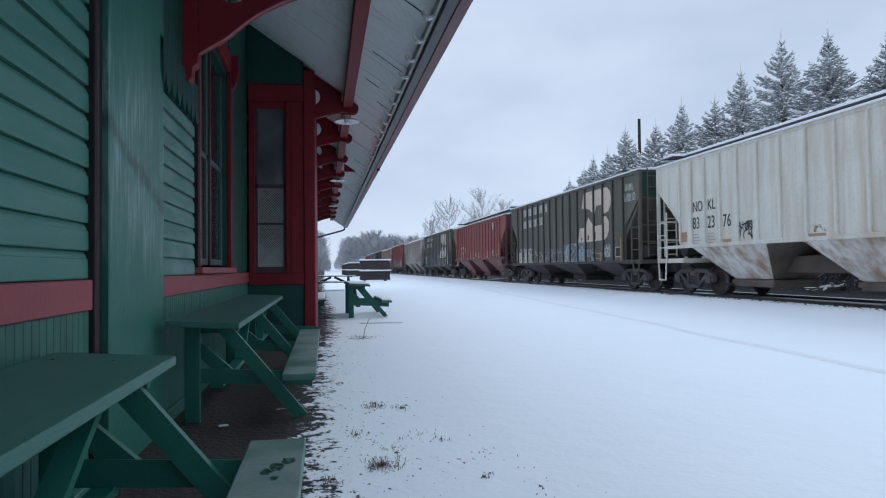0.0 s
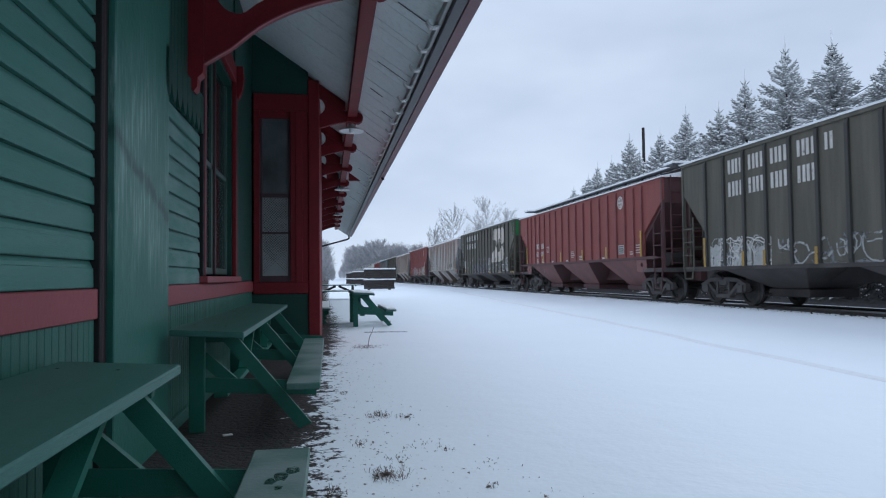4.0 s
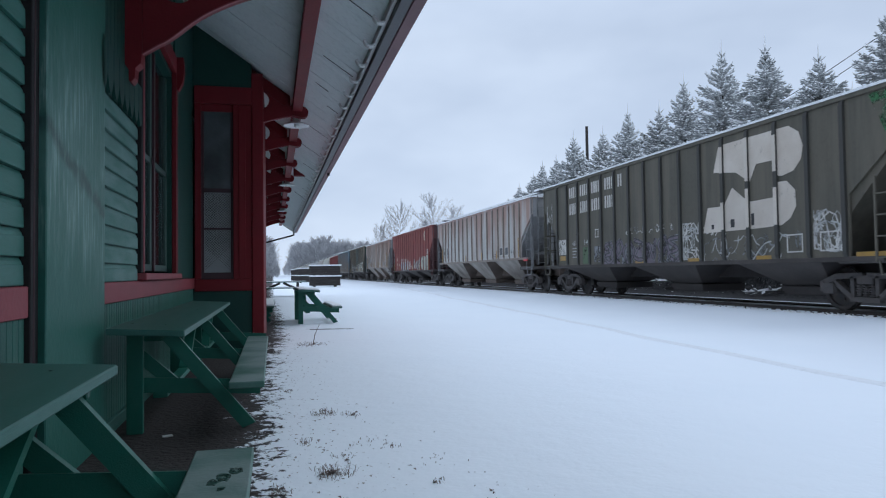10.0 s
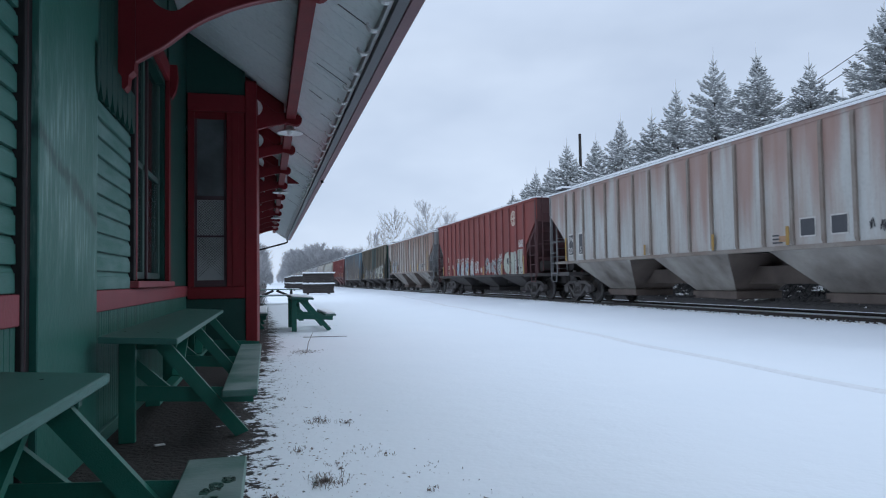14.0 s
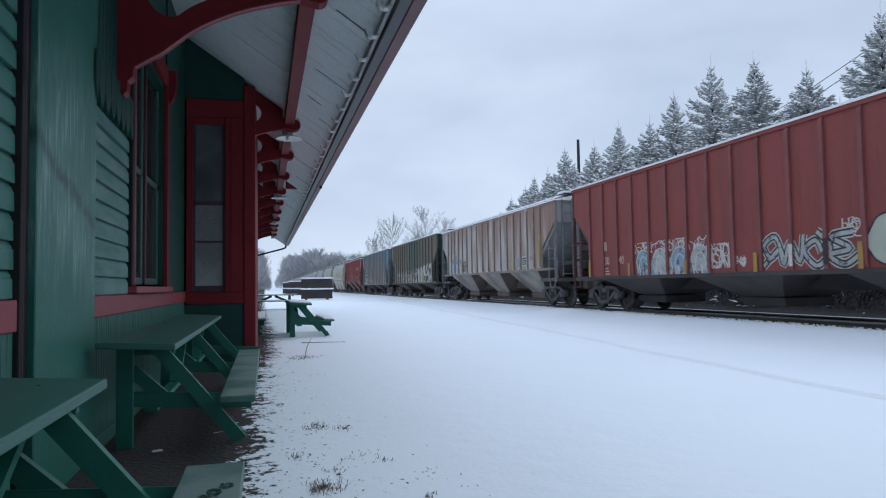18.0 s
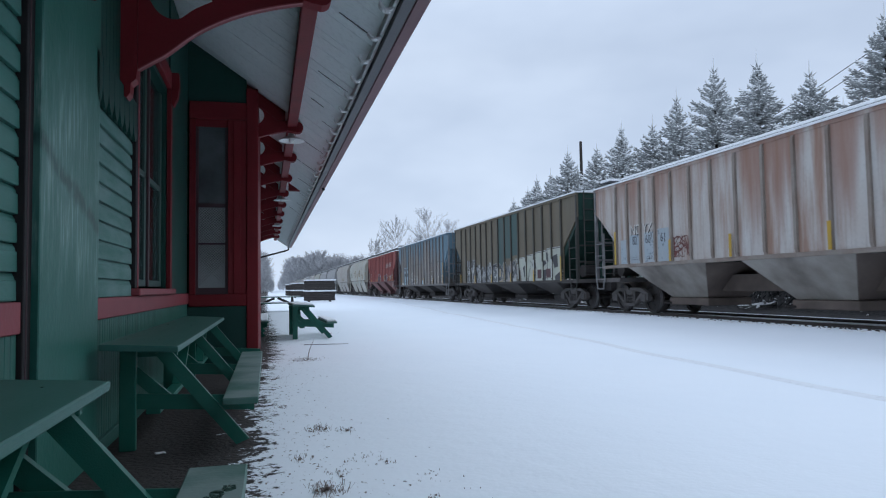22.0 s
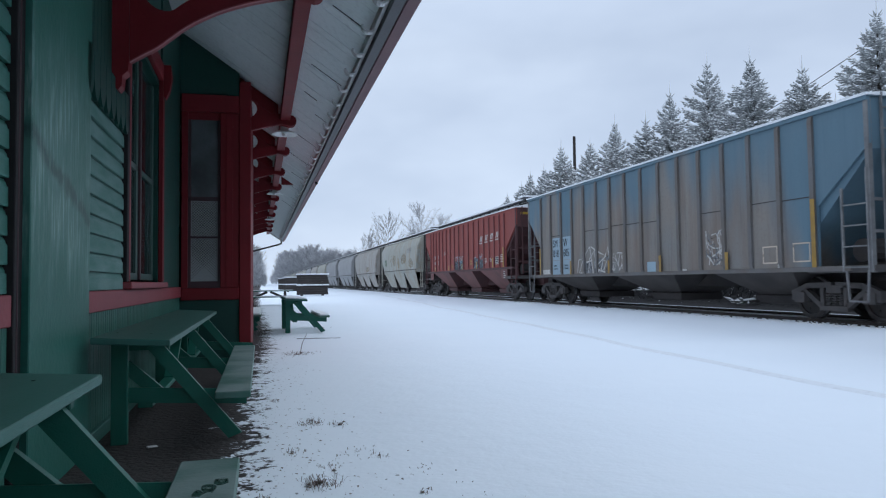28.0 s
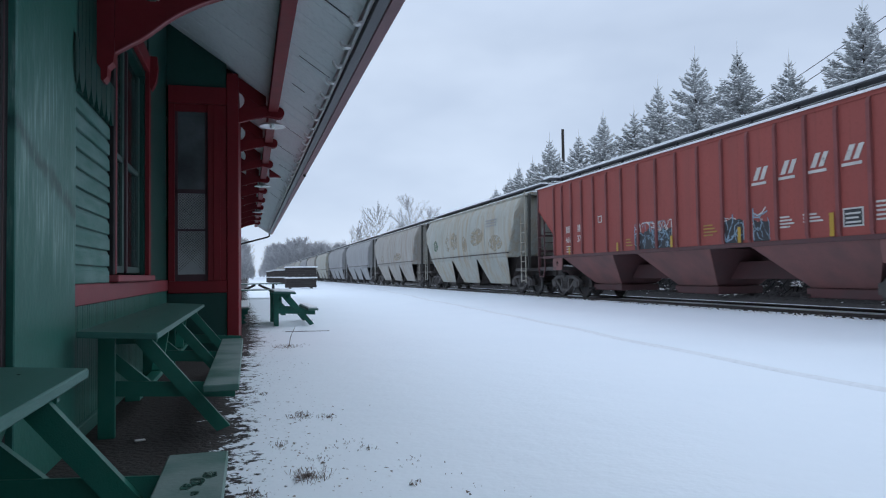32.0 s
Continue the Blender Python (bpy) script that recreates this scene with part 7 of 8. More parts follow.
# red hopper with reflector strips and a ring emblem
RED = dict(sill_key="maroon_iron", hopper_key="grime_shade_red", bay_key="maroon_iron", rib_w=0.08, rib_key="rib_red", rail_key="maroon_iron", end_key="maroon_iron", web=True)
c = car_shell(COVERED, "c_red", "oxide red ribbed hopper car with yellow reflector strips", True, stirrup=0.42, **RED)
MARK["y"] = 0.0
ring_logo(c, "letter_white", 3.4, 3.64, 0.25)
for y, z1 in ((1.58, 2.46), (4.7, 2.0), (7.33, 2.0), (10.18, 2.02), (12.89, 1.99), (15.82, 2.46)):
    plate_mark(c, "reflector_strip", "yellow", y + 0.055, y - 0.055, 1.54, z1, 0.066)
outline_box(c, "letter_white", 3.63, 3.15, 1.68, 2.02, "letter_black")
lines_in(c, 3.58, 3.2, 1.73, 1.97)
name_bars(c, "letter_white", 2.3, 2.56, 4, ((14.2, 13.75), (13.38, 12.95)))
lettering(c, "471", "letter_white", 14.27, 1.9, 0.36, 0.85)
lettering(c, "087", "letter_white", 13.42, 1.9, 0.36, 0.85)
outline_box(c, "letter_white", 12.44, 12.14, 2.07, 2.35)
small_print(c, "letter_white", 14.2, 1.72, 0.35, 3, 0.08)
small_print(c, "letter_white", 13.3, 1.72, 0.35, 3, 0.08)
small_print(c, "letter_white", 8.9, 1.95, 0.45, 4, 0.08)
small_print(c, "letter_white", 7.85, 1.72, 0.5, 3, 0.07, 0.03)
small_print(c, "band", 2.72, 2.08, 0.3, 3, 0.08)
small_print(c, "letter_white", 2.62, 1.72, 0.3, 2, 0.08)
small_print(c, "letter_white", 2.1, 1.95, 0.45, 4, 0.09, 0.03)
for y in (5.25, 9.55, 11.7):
    plate_mark(c, "white_patch", "letter_white", y, y - 0.24, 1.55, 1.61)
scrawl(c, 16.5, 14.6, 2.95, 3.45, ("g_haze",), 7, 6, 0.022)
scrawl(c, 15.6, 12.6, 1.0, 1.3, ("g_haze",), 8, 6, 0.022)
CARS.append(c)

# dark green hopper with large white emblem, bright green end
c = car_shell(OPEN, "c_green", "dark olive hopper car with white emblem and bright green end", False, **GREEN)
emblem(c, "emblem_cream", 6.02, 2.46, 1.84, 4.02)
RIB3 = rib_places(OPEN, 16, 1.385, 1.385, False)
for y0, y1, spans in ((5.6, 4.75, ((3.3, 4.02), (1.88, 2.62))), (4.75, 3.8, ((2.98, 4.02), (1.88, 2.8))), (3.8, 2.85, ((3.08, 4.02), (1.88, 2.84)))):
    for z0, z1 in spans:
        painted_ribs(c, RIB3, y0, y1, z0, z1, ("emblem_cream",))
name_bars(c, "letter_white", 3.64, 4.04, 9)
name_bars(c, "letter_white", 3.02, 3.43, 8)
part("end_patch", bm_box(-1.43, 0.9, 0.002, 0.018, 3.35, 4.22), "c_end_green", c, "bright green upper end sheet")
poly_mark(c, "green_overspray", "green_overspray", [[(0.75, 4.18), (0.05, 4.2), (0.05, 3.2), (0.4, 3.4)]], 0.002)
name_bars(c, "g_haze", 2.15, 2.38, 2, ((13.85, 13.6), (13.25, 13.0)))
lettering(c, "461", "g_silver", 14.2, 1.84, 0.26, 0.9)
lettering(c, "144", "g_silver", 13.2, 1.84, 0.26, 0.9)
small_print(c, "g_silver", 14.2, 1.72, 0.5, 4, 0.11)
plate_mark(c, "repaint_patch", "dull_green_patch", 13.3, 12.75, 1.15, 1.75)
plate_mark(c, "pale_patch", "g_haze", 12.4, 11.85, 1.2, 1.75)
outline_box(c, "letter_white", 12.3, 12.05, 2.06, 2.35)
scrawl(c, 15.45, 14.8, 1.5, 2.1, ("letter_white", "letter_white"), 31, 16, 0.028)
plate_mark(c, "reflector_strip", "ochre", 15.34, 14.86, 1.3, 1.47)
scrawl(c, 16.6, 16.1, 2.8, 3.6, ("g_silver",), 33, 9, 0.025)
hazy_panels(c, 11.65, 7.0, 1.05, 1.8, ("g_purple", "g_purple", "g_haze"), 32, 0.8)
tube_letters(c, 11.6, 7.05, 1.07, 1.95, (1, 0, 4, 3, 2, 0, 1), "g_haze", "g_black", "g_purple", 0.14)
scrawl(c, 10.3, 7.2, 2.0, 2.25, ("letter_white", "g_haze"), 38, 9, 0.02)
scrawl(c, 6.95, 6.15, 1.15, 2.15, ("letter_white", "g_silver"), 34, 14, 0.03)
scrawl(c, 6.0, 5.1, 1.75, 2.0, ("letter_white",), 36, 9, 0.025)
scrawl(c, 6.0, 2.6, 1.08, 1.7, ("g_haze", "g_silver"), 37, 9, 0.03)
scrawl(c, 2.2, 1.5, 1.2, 2.1, ("letter_white", "g_silver"), 35, 9, 0.03)
outline_box(c, "letter_white", 3.0, 2.53, 1.24, 1.64)
outline_box(c, "letter_white", 2.05, 1.57, 1.24, 1.65)
for y0, y1 in ((9.57, 9.1), (6.75, 6.25), (4.0, 3.5), (1.15, 0.25)):
    plate_mark(c, "reflector_strip", "ochre", y0, y1, 1.09, 1.2, 0.001)
CARS.append(c)

# pale grey hopper with rust streaks
GREY = dict(hopper_key="plate_stained", rib_w=0.08, low=0.16, bay_key="grime_shade_brown", rib_key="rib_rust", rail_key="ladder_iron", sill_key="rib_rust")
c = car_shell(COVERED_LONG, "c_grey", "rust-streaked pale grey ribbed covered hopper car", True, end_key="c_mid", **GREY)
for y in (4.48, 3.65):
    outline_box(c, "letter_white", y, y - 0.45, 1.69, 2.1, "gutter")
for y, z1 in ((1.6, 2.45), (4.77, 1.95), (7.35, 1.95), (10.6, 1.85), (16.18, 2.4)):
    plate_mark(c, "reflector_strip", "ochre", y + 0.05, y - 0.05, 1.54, z1, 0.066)
for y0, y1 in ((16.05, 15.55), (15.2, 14.7)):
    outline_box(c, "letter_white", y0 + 0.03, y1 - 0.03, 1.7, 2.53, "gutter", 0.06)
for text, y, z in (("PN", 16.01, 2.2), ("20", 16.01, 1.8), ("5", 15.1, 1.8)):
    lettering(c, text, "letter_white", y, z, 0.32, 0.9, 0.006)
plate_mark(c, "orange_patch", "orange", 5.1, 4.86, 1.62, 1.75)
small_print(c, "gutter", 5.3, 1.75, 0.3, 3, 0.08)
part("tail_flag", bm_box(-SIDE - 0.07, -SIDE - 0.03, 0.5, 0.95, 1.36, 1.44), "flag_red", c, "small red marker")
spray(c, 2.7, 2.3, 1.7, 2.0, ("g_black", "g_black"), 41, fill=False, letters=2, width=0.025)
CARS.append(c)

# dull red hopper with a long run of graffiti
c = car_shell(OPEN, "c_red2", "dull red hopper car with white and blue graffiti", False, hopper_key="dark_plate", bay_key="soot_shade", rib_key="rib_red", rail_key="maroon_iron", end_key="maroon_iron", sill_key="soot_brown")
hazy_panels(c, 12.5, 8.95, 1.07, 1.62, ("g_haze", "g_blue", "g_silver", "g_blue"), 50, 0.85)
arches(c, [(12.55, 11.75), (11.65, 10.8), (10.7, 9.85), (9.75, 8.95)], 1.07, 1.86, "g_blue", "g_silver", "letter_white", 51)
plate_mark(c, "spray_haze", "g_gold", 10.15, 9.85, 1.1, 1.35, 0.002)
scrawl(c, 12.6, 8.9, 1.72, 2.08, ("letter_white", "letter_white"), 55, 26, 0.025)
scrawl(c, 9.0, 8.2, 1.2, 1.85, ("letter_white", "letter_white"), 58, 9, 0.03)
scrawl(c, 8.0, 7.6, 1.2, 1.5, ("letter_white",), 56, 6, 0.022)
tube_letters(c, 7.1, 4.4, 1.1, 1.98, (0, 2, 4, 1), "g_pale", "g_black", "g_silver", 0.17)
# a broad silver block with dark cracks
poly_mark(c, "spray_fill", "g_cream", [[(4.25, 1.6), (3.95, 2.05), (3.5, 2.16), (2.9, 2.1), (2.2, 2.2), (1.62, 2.22), (1.7, 1.75), (1.6, 1.08), (2.6, 1.1), (3.5, 1.07), (4.0, 1.25)]], 0.001, "pale sprayed graffiti fill")
poly_mark(c, "spray_fill", "g_silver", [[(2.62, 1.72), (2.1, 1.74), (2.12, 1.3), (2.6, 1.28)]], 0.002, "silver sprayed graffiti fill")
poly_mark(c, "spray_gap", "g_black", [[(3.72, 1.84), (3.5, 1.88), (3.38, 1.7), (3.5, 1.55), (3.68, 1.62)], [(3.42, 1.45), (3.28, 1.48), (3.3, 1.1), (3.45, 1.1)], [(2.28, 1.4), (2.12, 1.46), (2.14, 1.12), (2.22, 1.1)]], 0.003, "dark gaps inside the graffiti")
strokes(c, "g_black", [smooth_line(p) for p in (((4.25, 1.6), (3.95, 2.05), (3.5, 2.16)), ((4.25, 1.6), (4.0, 1.25), (3.5, 1.07)), ((3.2, 2.12), (3.12, 1.6), (3.16, 1.1)), ((2.72, 2.1), (2.66, 1.6), (2.7, 1.1)),
                                                ((3.5, 1.6), (3.2, 1.66), (2.95, 1.58)), ((2.68, 1.68), (2.3, 1.78), (2.05, 1.7)), ((2.0, 2.18), (2.04, 1.7), (1.96, 1.42), (1.7, 1.36)), ((1.95, 1.4), (1.85, 1.18), (1.66, 1.2)),
                                                ((3.62, 1.5), (3.68, 1.25), (3.56, 1.1)))], 0.035, 0.0125, "dark sprayed graffiti outlines")
painted_ribs(c, rib_places(OPEN, 16, 1.385, 1.385, False), 4.1, 1.6, 1.12, 2.1, ("g_cream", "g_silver"))
painted_ribs(c, rib_places(OPEN, 16, 1.385, 1.385, False), 7.0, 4.4, 1.12, 1.8, ("g_black", "letter_white"))
scrawl(c, 2.1, 1.6, 2.28, 2.62, ("letter_white", "letter_white"), 54, 9, 0.025)
scrawl(c, 4.75, 4.3, 1.7, 2.1, ("letter_white",), 57, 7, 0.025)
ring_logo(c, "beige_mark", 2.74, 3.66, 0.35)
lettering(c, "430", "beige_mark", 14.74, 1.5, 0.36, 0.9)
lettering(c, "640", "beige_mark", 13.79, 1.5, 0.36, 0.9)
name_bars(c, "beige_mark", 1.95, 2.25, 2, ((14.75, 14.4), (13.8, 13.45)))
small_print(c, "beige_mark", 14.64, 1.35, 0.4, 3, 0.09)
for y, z1 in ((7.2, 1.55), (4.3, 1.62), (1.385, 1.9), (9.94, 1.5), (12.9, 1.5), (15.56, 1.7)):
    plate_mark(c, "reflector_strip", "ochre", y + 0.06, y - 0.06, 1.1, z1, 0.066)
CARS.append(c)

# rusted grey hopper with pale blue lettering patches
c = car_shell(COVERED_LONG, "c_rust", "heavily rusted pale grey covered hopper car with blue patches", True, end_key="c_mid", **GREY)
for y0, y1, z1 in ((16.0, 15.55, 2.3), (15.42, 14.72, 2.42), (14.58, 13.98, 2.45), (13.82, 13.25, 2.5)):
    plate_mark(c, "blue_patch", "washed_blue", y0, y1, 1.55, z1)
for text, y in (("ND", 15.36), ("YX", 14.62)):
    lettering(c, text, "letter_black", y - 0.03, 2.41, 0.42, 0.95, 0.002)
    lettering(c, text, "letter_white", y, 2.44, 0.42, 0.95, 0.008)
for text, y in (("82", 15.26), ("60", 14.5), ("61", 13.68)):
    lettering(c, text, "gutter", y, 2.12, 0.36, 0.8, 0.004)
small_print(c, "gutter", 15.35, 1.72, 0.5, 2, 0.07, 0.02)
small_print(c, "gutter", 14.5, 1.72, 0.5, 2, 0.07, 0.02)
scrawl(c, 13.8, 13.1, 1.6, 2.15, ("rib_rust",), 63, 8, 0.035)
scrawl(c, 13.0, 12.3, 1.6, 2.2, ("rust_scrawl", "rust_scrawl"), 61, 9, 0.035)
outline_box(c, "letter_white", 3.72, 3.18, 1.69, 2.1, "letter_black", 0.05)
lines_in(c, 3.64, 3.26, 1.78, 2.02)
plate_mark(c, "grey_patch", "c_mid", 4.72, 4.05, 1.66, 2.08)
for y, z1 in ((4.83, 2.12), (7.45, 2.12), (10.52, 2.1), (13.13, 2.14), (16.25, 2.6), (1.6, 2.9)):
    plate_mark(c, "reflector_strip", "yellow", y + 0.05, y - 0.05, 1.54, z1, 0.066)
spray(c, 2.77, 2.4, 1.8, 2.1, ("g_black", "g_black"), 62, fill=False, letters=1, width=0.025)
CARS.append(c)

# patched olive hopper covered with graffiti
c = car_shell(OPEN, "c_olive", "olive hopper car with repainted panels and cream graffiti", False, hopper_key="dark_plate", bay_key="soot_shade", end_key="c_end_dark", rib_key="rib_olive", rail_key="rib_dark", sill_key="soot_brown")
RIB7 = rib_places(OPEN, 16, 1.385, 1.385, False)
for y0, y1 in ((14.45, 13.75), (13.55, 12.9)):
    plate_mark(c, "pale_patch", "g_haze", y0, y1, 1.1, 2.36)
lettering(c, "929", "letter_white", 13.5, 1.6, 0.3, 0.85, 0.006)
lettering(c, "28", "letter_white", 14.2, 1.6, 0.28, 0.85, 0.006)
scrawl(c, 14.4, 12.7, 1.08, 2.2, ("g_haze", "g_silver"), 74, 14, 0.03)
hazy_panels(c, 12.9, 9.9, 1.05, 2.1, ("g_haze", "g_silver", "g_haze"), 76)
tube_letters(c, 12.4, 9.85, 1.08, 1.98, (3, 0, 2, 4, 1), "g_haze", "g_black", "g_silver", 0.15)
hazy_panels(c, 9.8, 6.4, 1.05, 1.9, ("g_silver", "g_gold", "g_silver", "g_blush"), 77)
tube_letters(c, 9.8, 6.5, 1.08, 2.1, (1, 3, 0, 2, 0), "g_silver", "g_black", "g_haze", 0.17)
MARK["y"] = -0.4
# wide pale letters with black outlines
for k, shape in enumerate(([(6.85, 2.32), (5.62, 2.36), (5.2, 2.3), (5.02, 2.0), (5.3, 1.6), (5.5, 1.06), (6.15, 1.08), (6.25, 1.62)],
                           [(5.55, 2.42), (4.2, 2.45), (4.1, 1.85), (4.58, 1.78), (4.6, 1.06), (5.3, 1.06), (5.2, 1.6), (4.95, 2.1)],
                           [(4.5, 2.5), (3.22, 2.55), (3.3, 1.06), (4.52, 1.06), (4.42, 1.7)],
                           [(3.15, 2.62), (1.85, 2.62), (1.8, 1.06), (3.22, 1.06)])):
    mid = (sum(p[0] for p in shape) / len(shape), sum(p[1] for p in shape) / len(shape))
    for grow, key, off in ((1.12, "g_pale", 0.002), (1.07, "g_black", 0.003), (1.0, "g_cream", 0.0045)):
        poly_mark(c, "painted_letter", key, [[(mid[0] + (y - mid[0]) * grow, max(1.045, 1.05 + 0.83 * (mid[1] - 1.05 + (z - mid[1]) * (1 + (grow - 1) * 0.7)))) for y, z in shape]], off + 0.004 * k)
for shape in ([(5.97, 1.85), (5.62, 1.97), (5.6, 1.35), (5.8, 1.3)], [(4.85, 2.0), (4.5, 2.08), (4.42, 1.8), (4.7, 1.72)], [(3.72, 2.12), (3.42, 2.1), (3.3, 1.95), (3.6, 1.82)],
              [(3.35, 2.5), (3.12, 2.45), (3.12, 2.0), (3.28, 2.1)], [(2.75, 2.25), (2.2, 2.35), (2.15, 1.75), (2.5, 1.7)], [(3.75, 1.62), (3.3, 1.66), (3.4, 1.12), (3.62, 1.1)], [(2.5, 1.3), (2.0, 1.5), (1.95, 1.1), (2.4, 1.06)]):
    poly_mark(c, "letter_shadow", "g_black", [[(y, 1.05 + 0.83 * (z - 1.05)) for y, z in shape]], 0.021)
MARK["y"] = 0.0
painted_ribs(c, RIB7, 6.3, 1.45, 1.05, 2.0, ("g_cream", "g_pale"))
painted_ribs(c, RIB7, 8.1, 6.3, 1.05, 2.05, ("g_blush", "g_gold"))
painted_ribs(c, RIB7, 12.3, 8.1, 1.05, 1.9, ("g_silver", "g_black", "g_silver"))
M["c_patch"] = paint("dark_teal_repaint", (0.04, 0.066, 0.062), (0.05, 0.057, 0.052), 0.6)
part("end_patch", bm_box(-1.43, 1.43, 0.002, 0.018, 3.4, 4.2), "c_end_dark", c, "deep green upper end sheet")
for k, z0 in ((7, 1.5), (6, 2.2), (5, 2.3)):
    plate_mark(c, "repainted_panel", "c_patch", RIB7[k + 1] - 0.05, RIB7[k] + 0.05, z0, 4.2, -0.0035)
plate_mark(c, "data_panel", "maroon_iron", 3.87, 3.45, 1.2, 1.57, 0.024)
plate_mark(c, "data_panel", "maroon_iron", 2.92, 2.48, 1.22, 1.58, 0.024)
outline_box(c, "g_pale", 3.95, 3.4, 1.15, 1.62, w=0.02)
for y, z1 in ((1.4, 2.02), (4.22, 1.58), (7.07, 1.5), (9.92, 1.5), (12.75, 1.5), (15.56, 1.6)):
    plate_mark(c, "reflector_strip", "yellow", y + 0.055, y - 0.055, 1.08, z1, 0.072)
scrawl(c, 1.15, 0.5, 1.02, 1.14, ("letter_white",), 79, 9, 0.02)
CARS.append(c)

# faded blue-grey hopper
def sun_faded(key, blue, lo=6.35, hi=8.4, most=0.65, across=0.75, tip=3.0):
    """Old paint or rust that covers the upper sheets, panel by panel."""
    n, l = M[key].node_tree.nodes, M[key].node_tree.links
    p = n["Principled BSDF"]
    old = p.inputs["Base Color"].links[0].from_socket
    co, sep, mp = n.new("ShaderNodeTexCoord"), n.new("ShaderNodeSeparateXYZ"), n.new("ShaderNodeMapping")
    tex, add, rng, mul, mix = n.new("ShaderNodeTexNoise"), n.new("ShaderNodeMath"), n.new("ShaderNodeMapRange"), n.new("ShaderNodeMath"), n.new("ShaderNodeMix")
    l.new(co.outputs["Object"], sep.inputs[0])
    l.new(co.outputs["Object"], mp.inputs["Vector"])
    mp.inputs["Scale"].default_value = (1.0, across, 0.12)
    tex.inputs["Scale"].default_value, tex.inputs["Detail"].default_value = 1.0, 2.0
    l.new(mp.outputs["Vector"], tex.inputs["Vector"])
    add.operation, mul.operation = "MULTIPLY_ADD", "MULTIPLY"
    add.inputs[1].default_value = 7.0
    l.new(tex.outputs["Fac"], add.inputs[0])
    l.new(sep.outputs["Z"], add.inputs[2])
    rng.interpolation_type = "SMOOTHSTEP"
    end = n.new("ShaderNodeMapRange")
    end.inputs["From Min"].default_value, end.inputs["From Max"].default_value, end.inputs["To Max"].default_value = 3.0, 1.6, tip
    l.new(sep.outputs["Y"], end.inputs["Value"])
    mul.operation = "ADD"
    l.new(add.outputs[0], mul.inputs[0])
    l.new(end.outputs["Result"], mul.inputs[1])
    rng.inputs["From Min"].default_value, rng.inputs["From Max"].default_value, rng.inputs["To Max"].default_value = lo, hi, most
    l.new(mul.outputs[0], rng.inputs["Value"])
    mix.data_type = "RGBA"
    l.new(old, mix.inputs["A"])
    mix.inputs["B"].default_value = (*blue, 1)
    l.new(rng.outputs["Result"], mix.inputs["Factor"])
    l.new(mix.outputs["Result"], p.inputs["Base Color"])


sun_faded("c_blue", (0.085, 0.2, 0.275), 6.05, 8.3, 0.72)
sun_faded("c_grey", (0.33, 0.19, 0.155), 6.0, 7.9, 0.75, 1.6, 0.0)
sun_faded("c_rust", (0.27, 0.14, 0.1), 6.1, 8.2, 0.75, 1.4, 1.2)
c = car_shell(OPEN, "c_blue", "faded blue-grey hopper car with brown staining", False, hopper_key="dark_plate", bay_key="soot_shade", sill_key="rib_blue", rib_w=0.11, end_key="c_blue", rib_key="rib_blue", rail_key="ladder_iron", stirrup=0.42)
for y0, y1 in ((14.5, 13.82), (13.55, 12.88)):
    plate_mark(c, "blue_patch", "pale_blue", y0, y1, 1.1, 2.51)
for text, y, z in (("SM", 14.44, 2.16), ("W", 13.5, 2.16), ("818", 14.44, 1.78), ("605", 13.52, 1.78)):
    lettering(c, text, "letter_black", y, z, 0.4, 0.85, 0.007)
for y in (14.4, 13.45):
    small_print(c, "gutter", y, 1.42, 0.4, 2, 0.12, 0.05)
    plate_mark(c, "panel_seam", "c_mid", y + 0.08, y - 0.56, 1.64, 1.66, 0.002)
plate_mark(c, "white_patch", "letter_white", 15.45, 14.75, 1.13, 1.31)
strokes(c, "letter_white", [((12.35, 1.16), (12.24, 1.6), (11.87, 1.66), (12.2, 1.14), (12.0, 1.15)), ((11.9, 1.14), (11.72, 1.78), (11.38, 2.04), (11.15, 1.12)), ((11.66, 1.5), (11.2, 1.56)), ((11.3, 2.03), (10.62, 1.78), (10.22, 1.68), (10.8, 1.42), (10.9, 1.26), (10.3, 1.14)),
                            ((10.95, 1.72), (10.75, 1.14)), ((10.32, 1.62), (10.1, 1.98), (9.95, 1.3), (9.7, 1.2)), ((11.5, 1.14), (11.42, 1.6), (11.02, 1.9), (10.98, 1.3)), ((10.6, 1.16), (10.45, 1.55), (10.2, 1.5), (10.4, 1.2))], 0.05)
hazy_panels(c, 11.9, 9.9, 1.12, 1.75, ("g_haze",), 86, 0.8)
scrawl(c, 9.78, 9.2, 1.15, 1.75, ("letter_white",), 82, 9, 0.025)
scrawl(c, 4.95, 4.2, 1.2, 2.1, ("letter_white", "g_haze"), 83, 9, 0.03)
outline_box(c, "beige_mark", 2.92, 2.46, 1.21, 1.6)
outline_box(c, "beige_mark", 2.0, 1.52, 1.22, 1.63)
for y, z1 in ((1.36, 2.5), (15.6, 2.15), (12.8, 1.6), (9.96, 1.52), (6.98, 1.56), (4.1, 1.53)):
    plate_mark(c, "reflector_strip", "ochre", y + 0.055, y - 0.055, 1.1, z1, 0.066)
plate_mark(c, "pale_blue_sticker", "pale_blue", 7.75, 7.3, 1.11, 1.4)
plate_mark(c, "white_patch", "letter_white", 2.45, 2.32, 1.09, 1.2)
plate_mark(c, "white_patch", "letter_white", 6.0, 5.82, 1.09, 1.16)
RIB8 = rib_places(OPEN, 16, 1.385, 1.385, False)
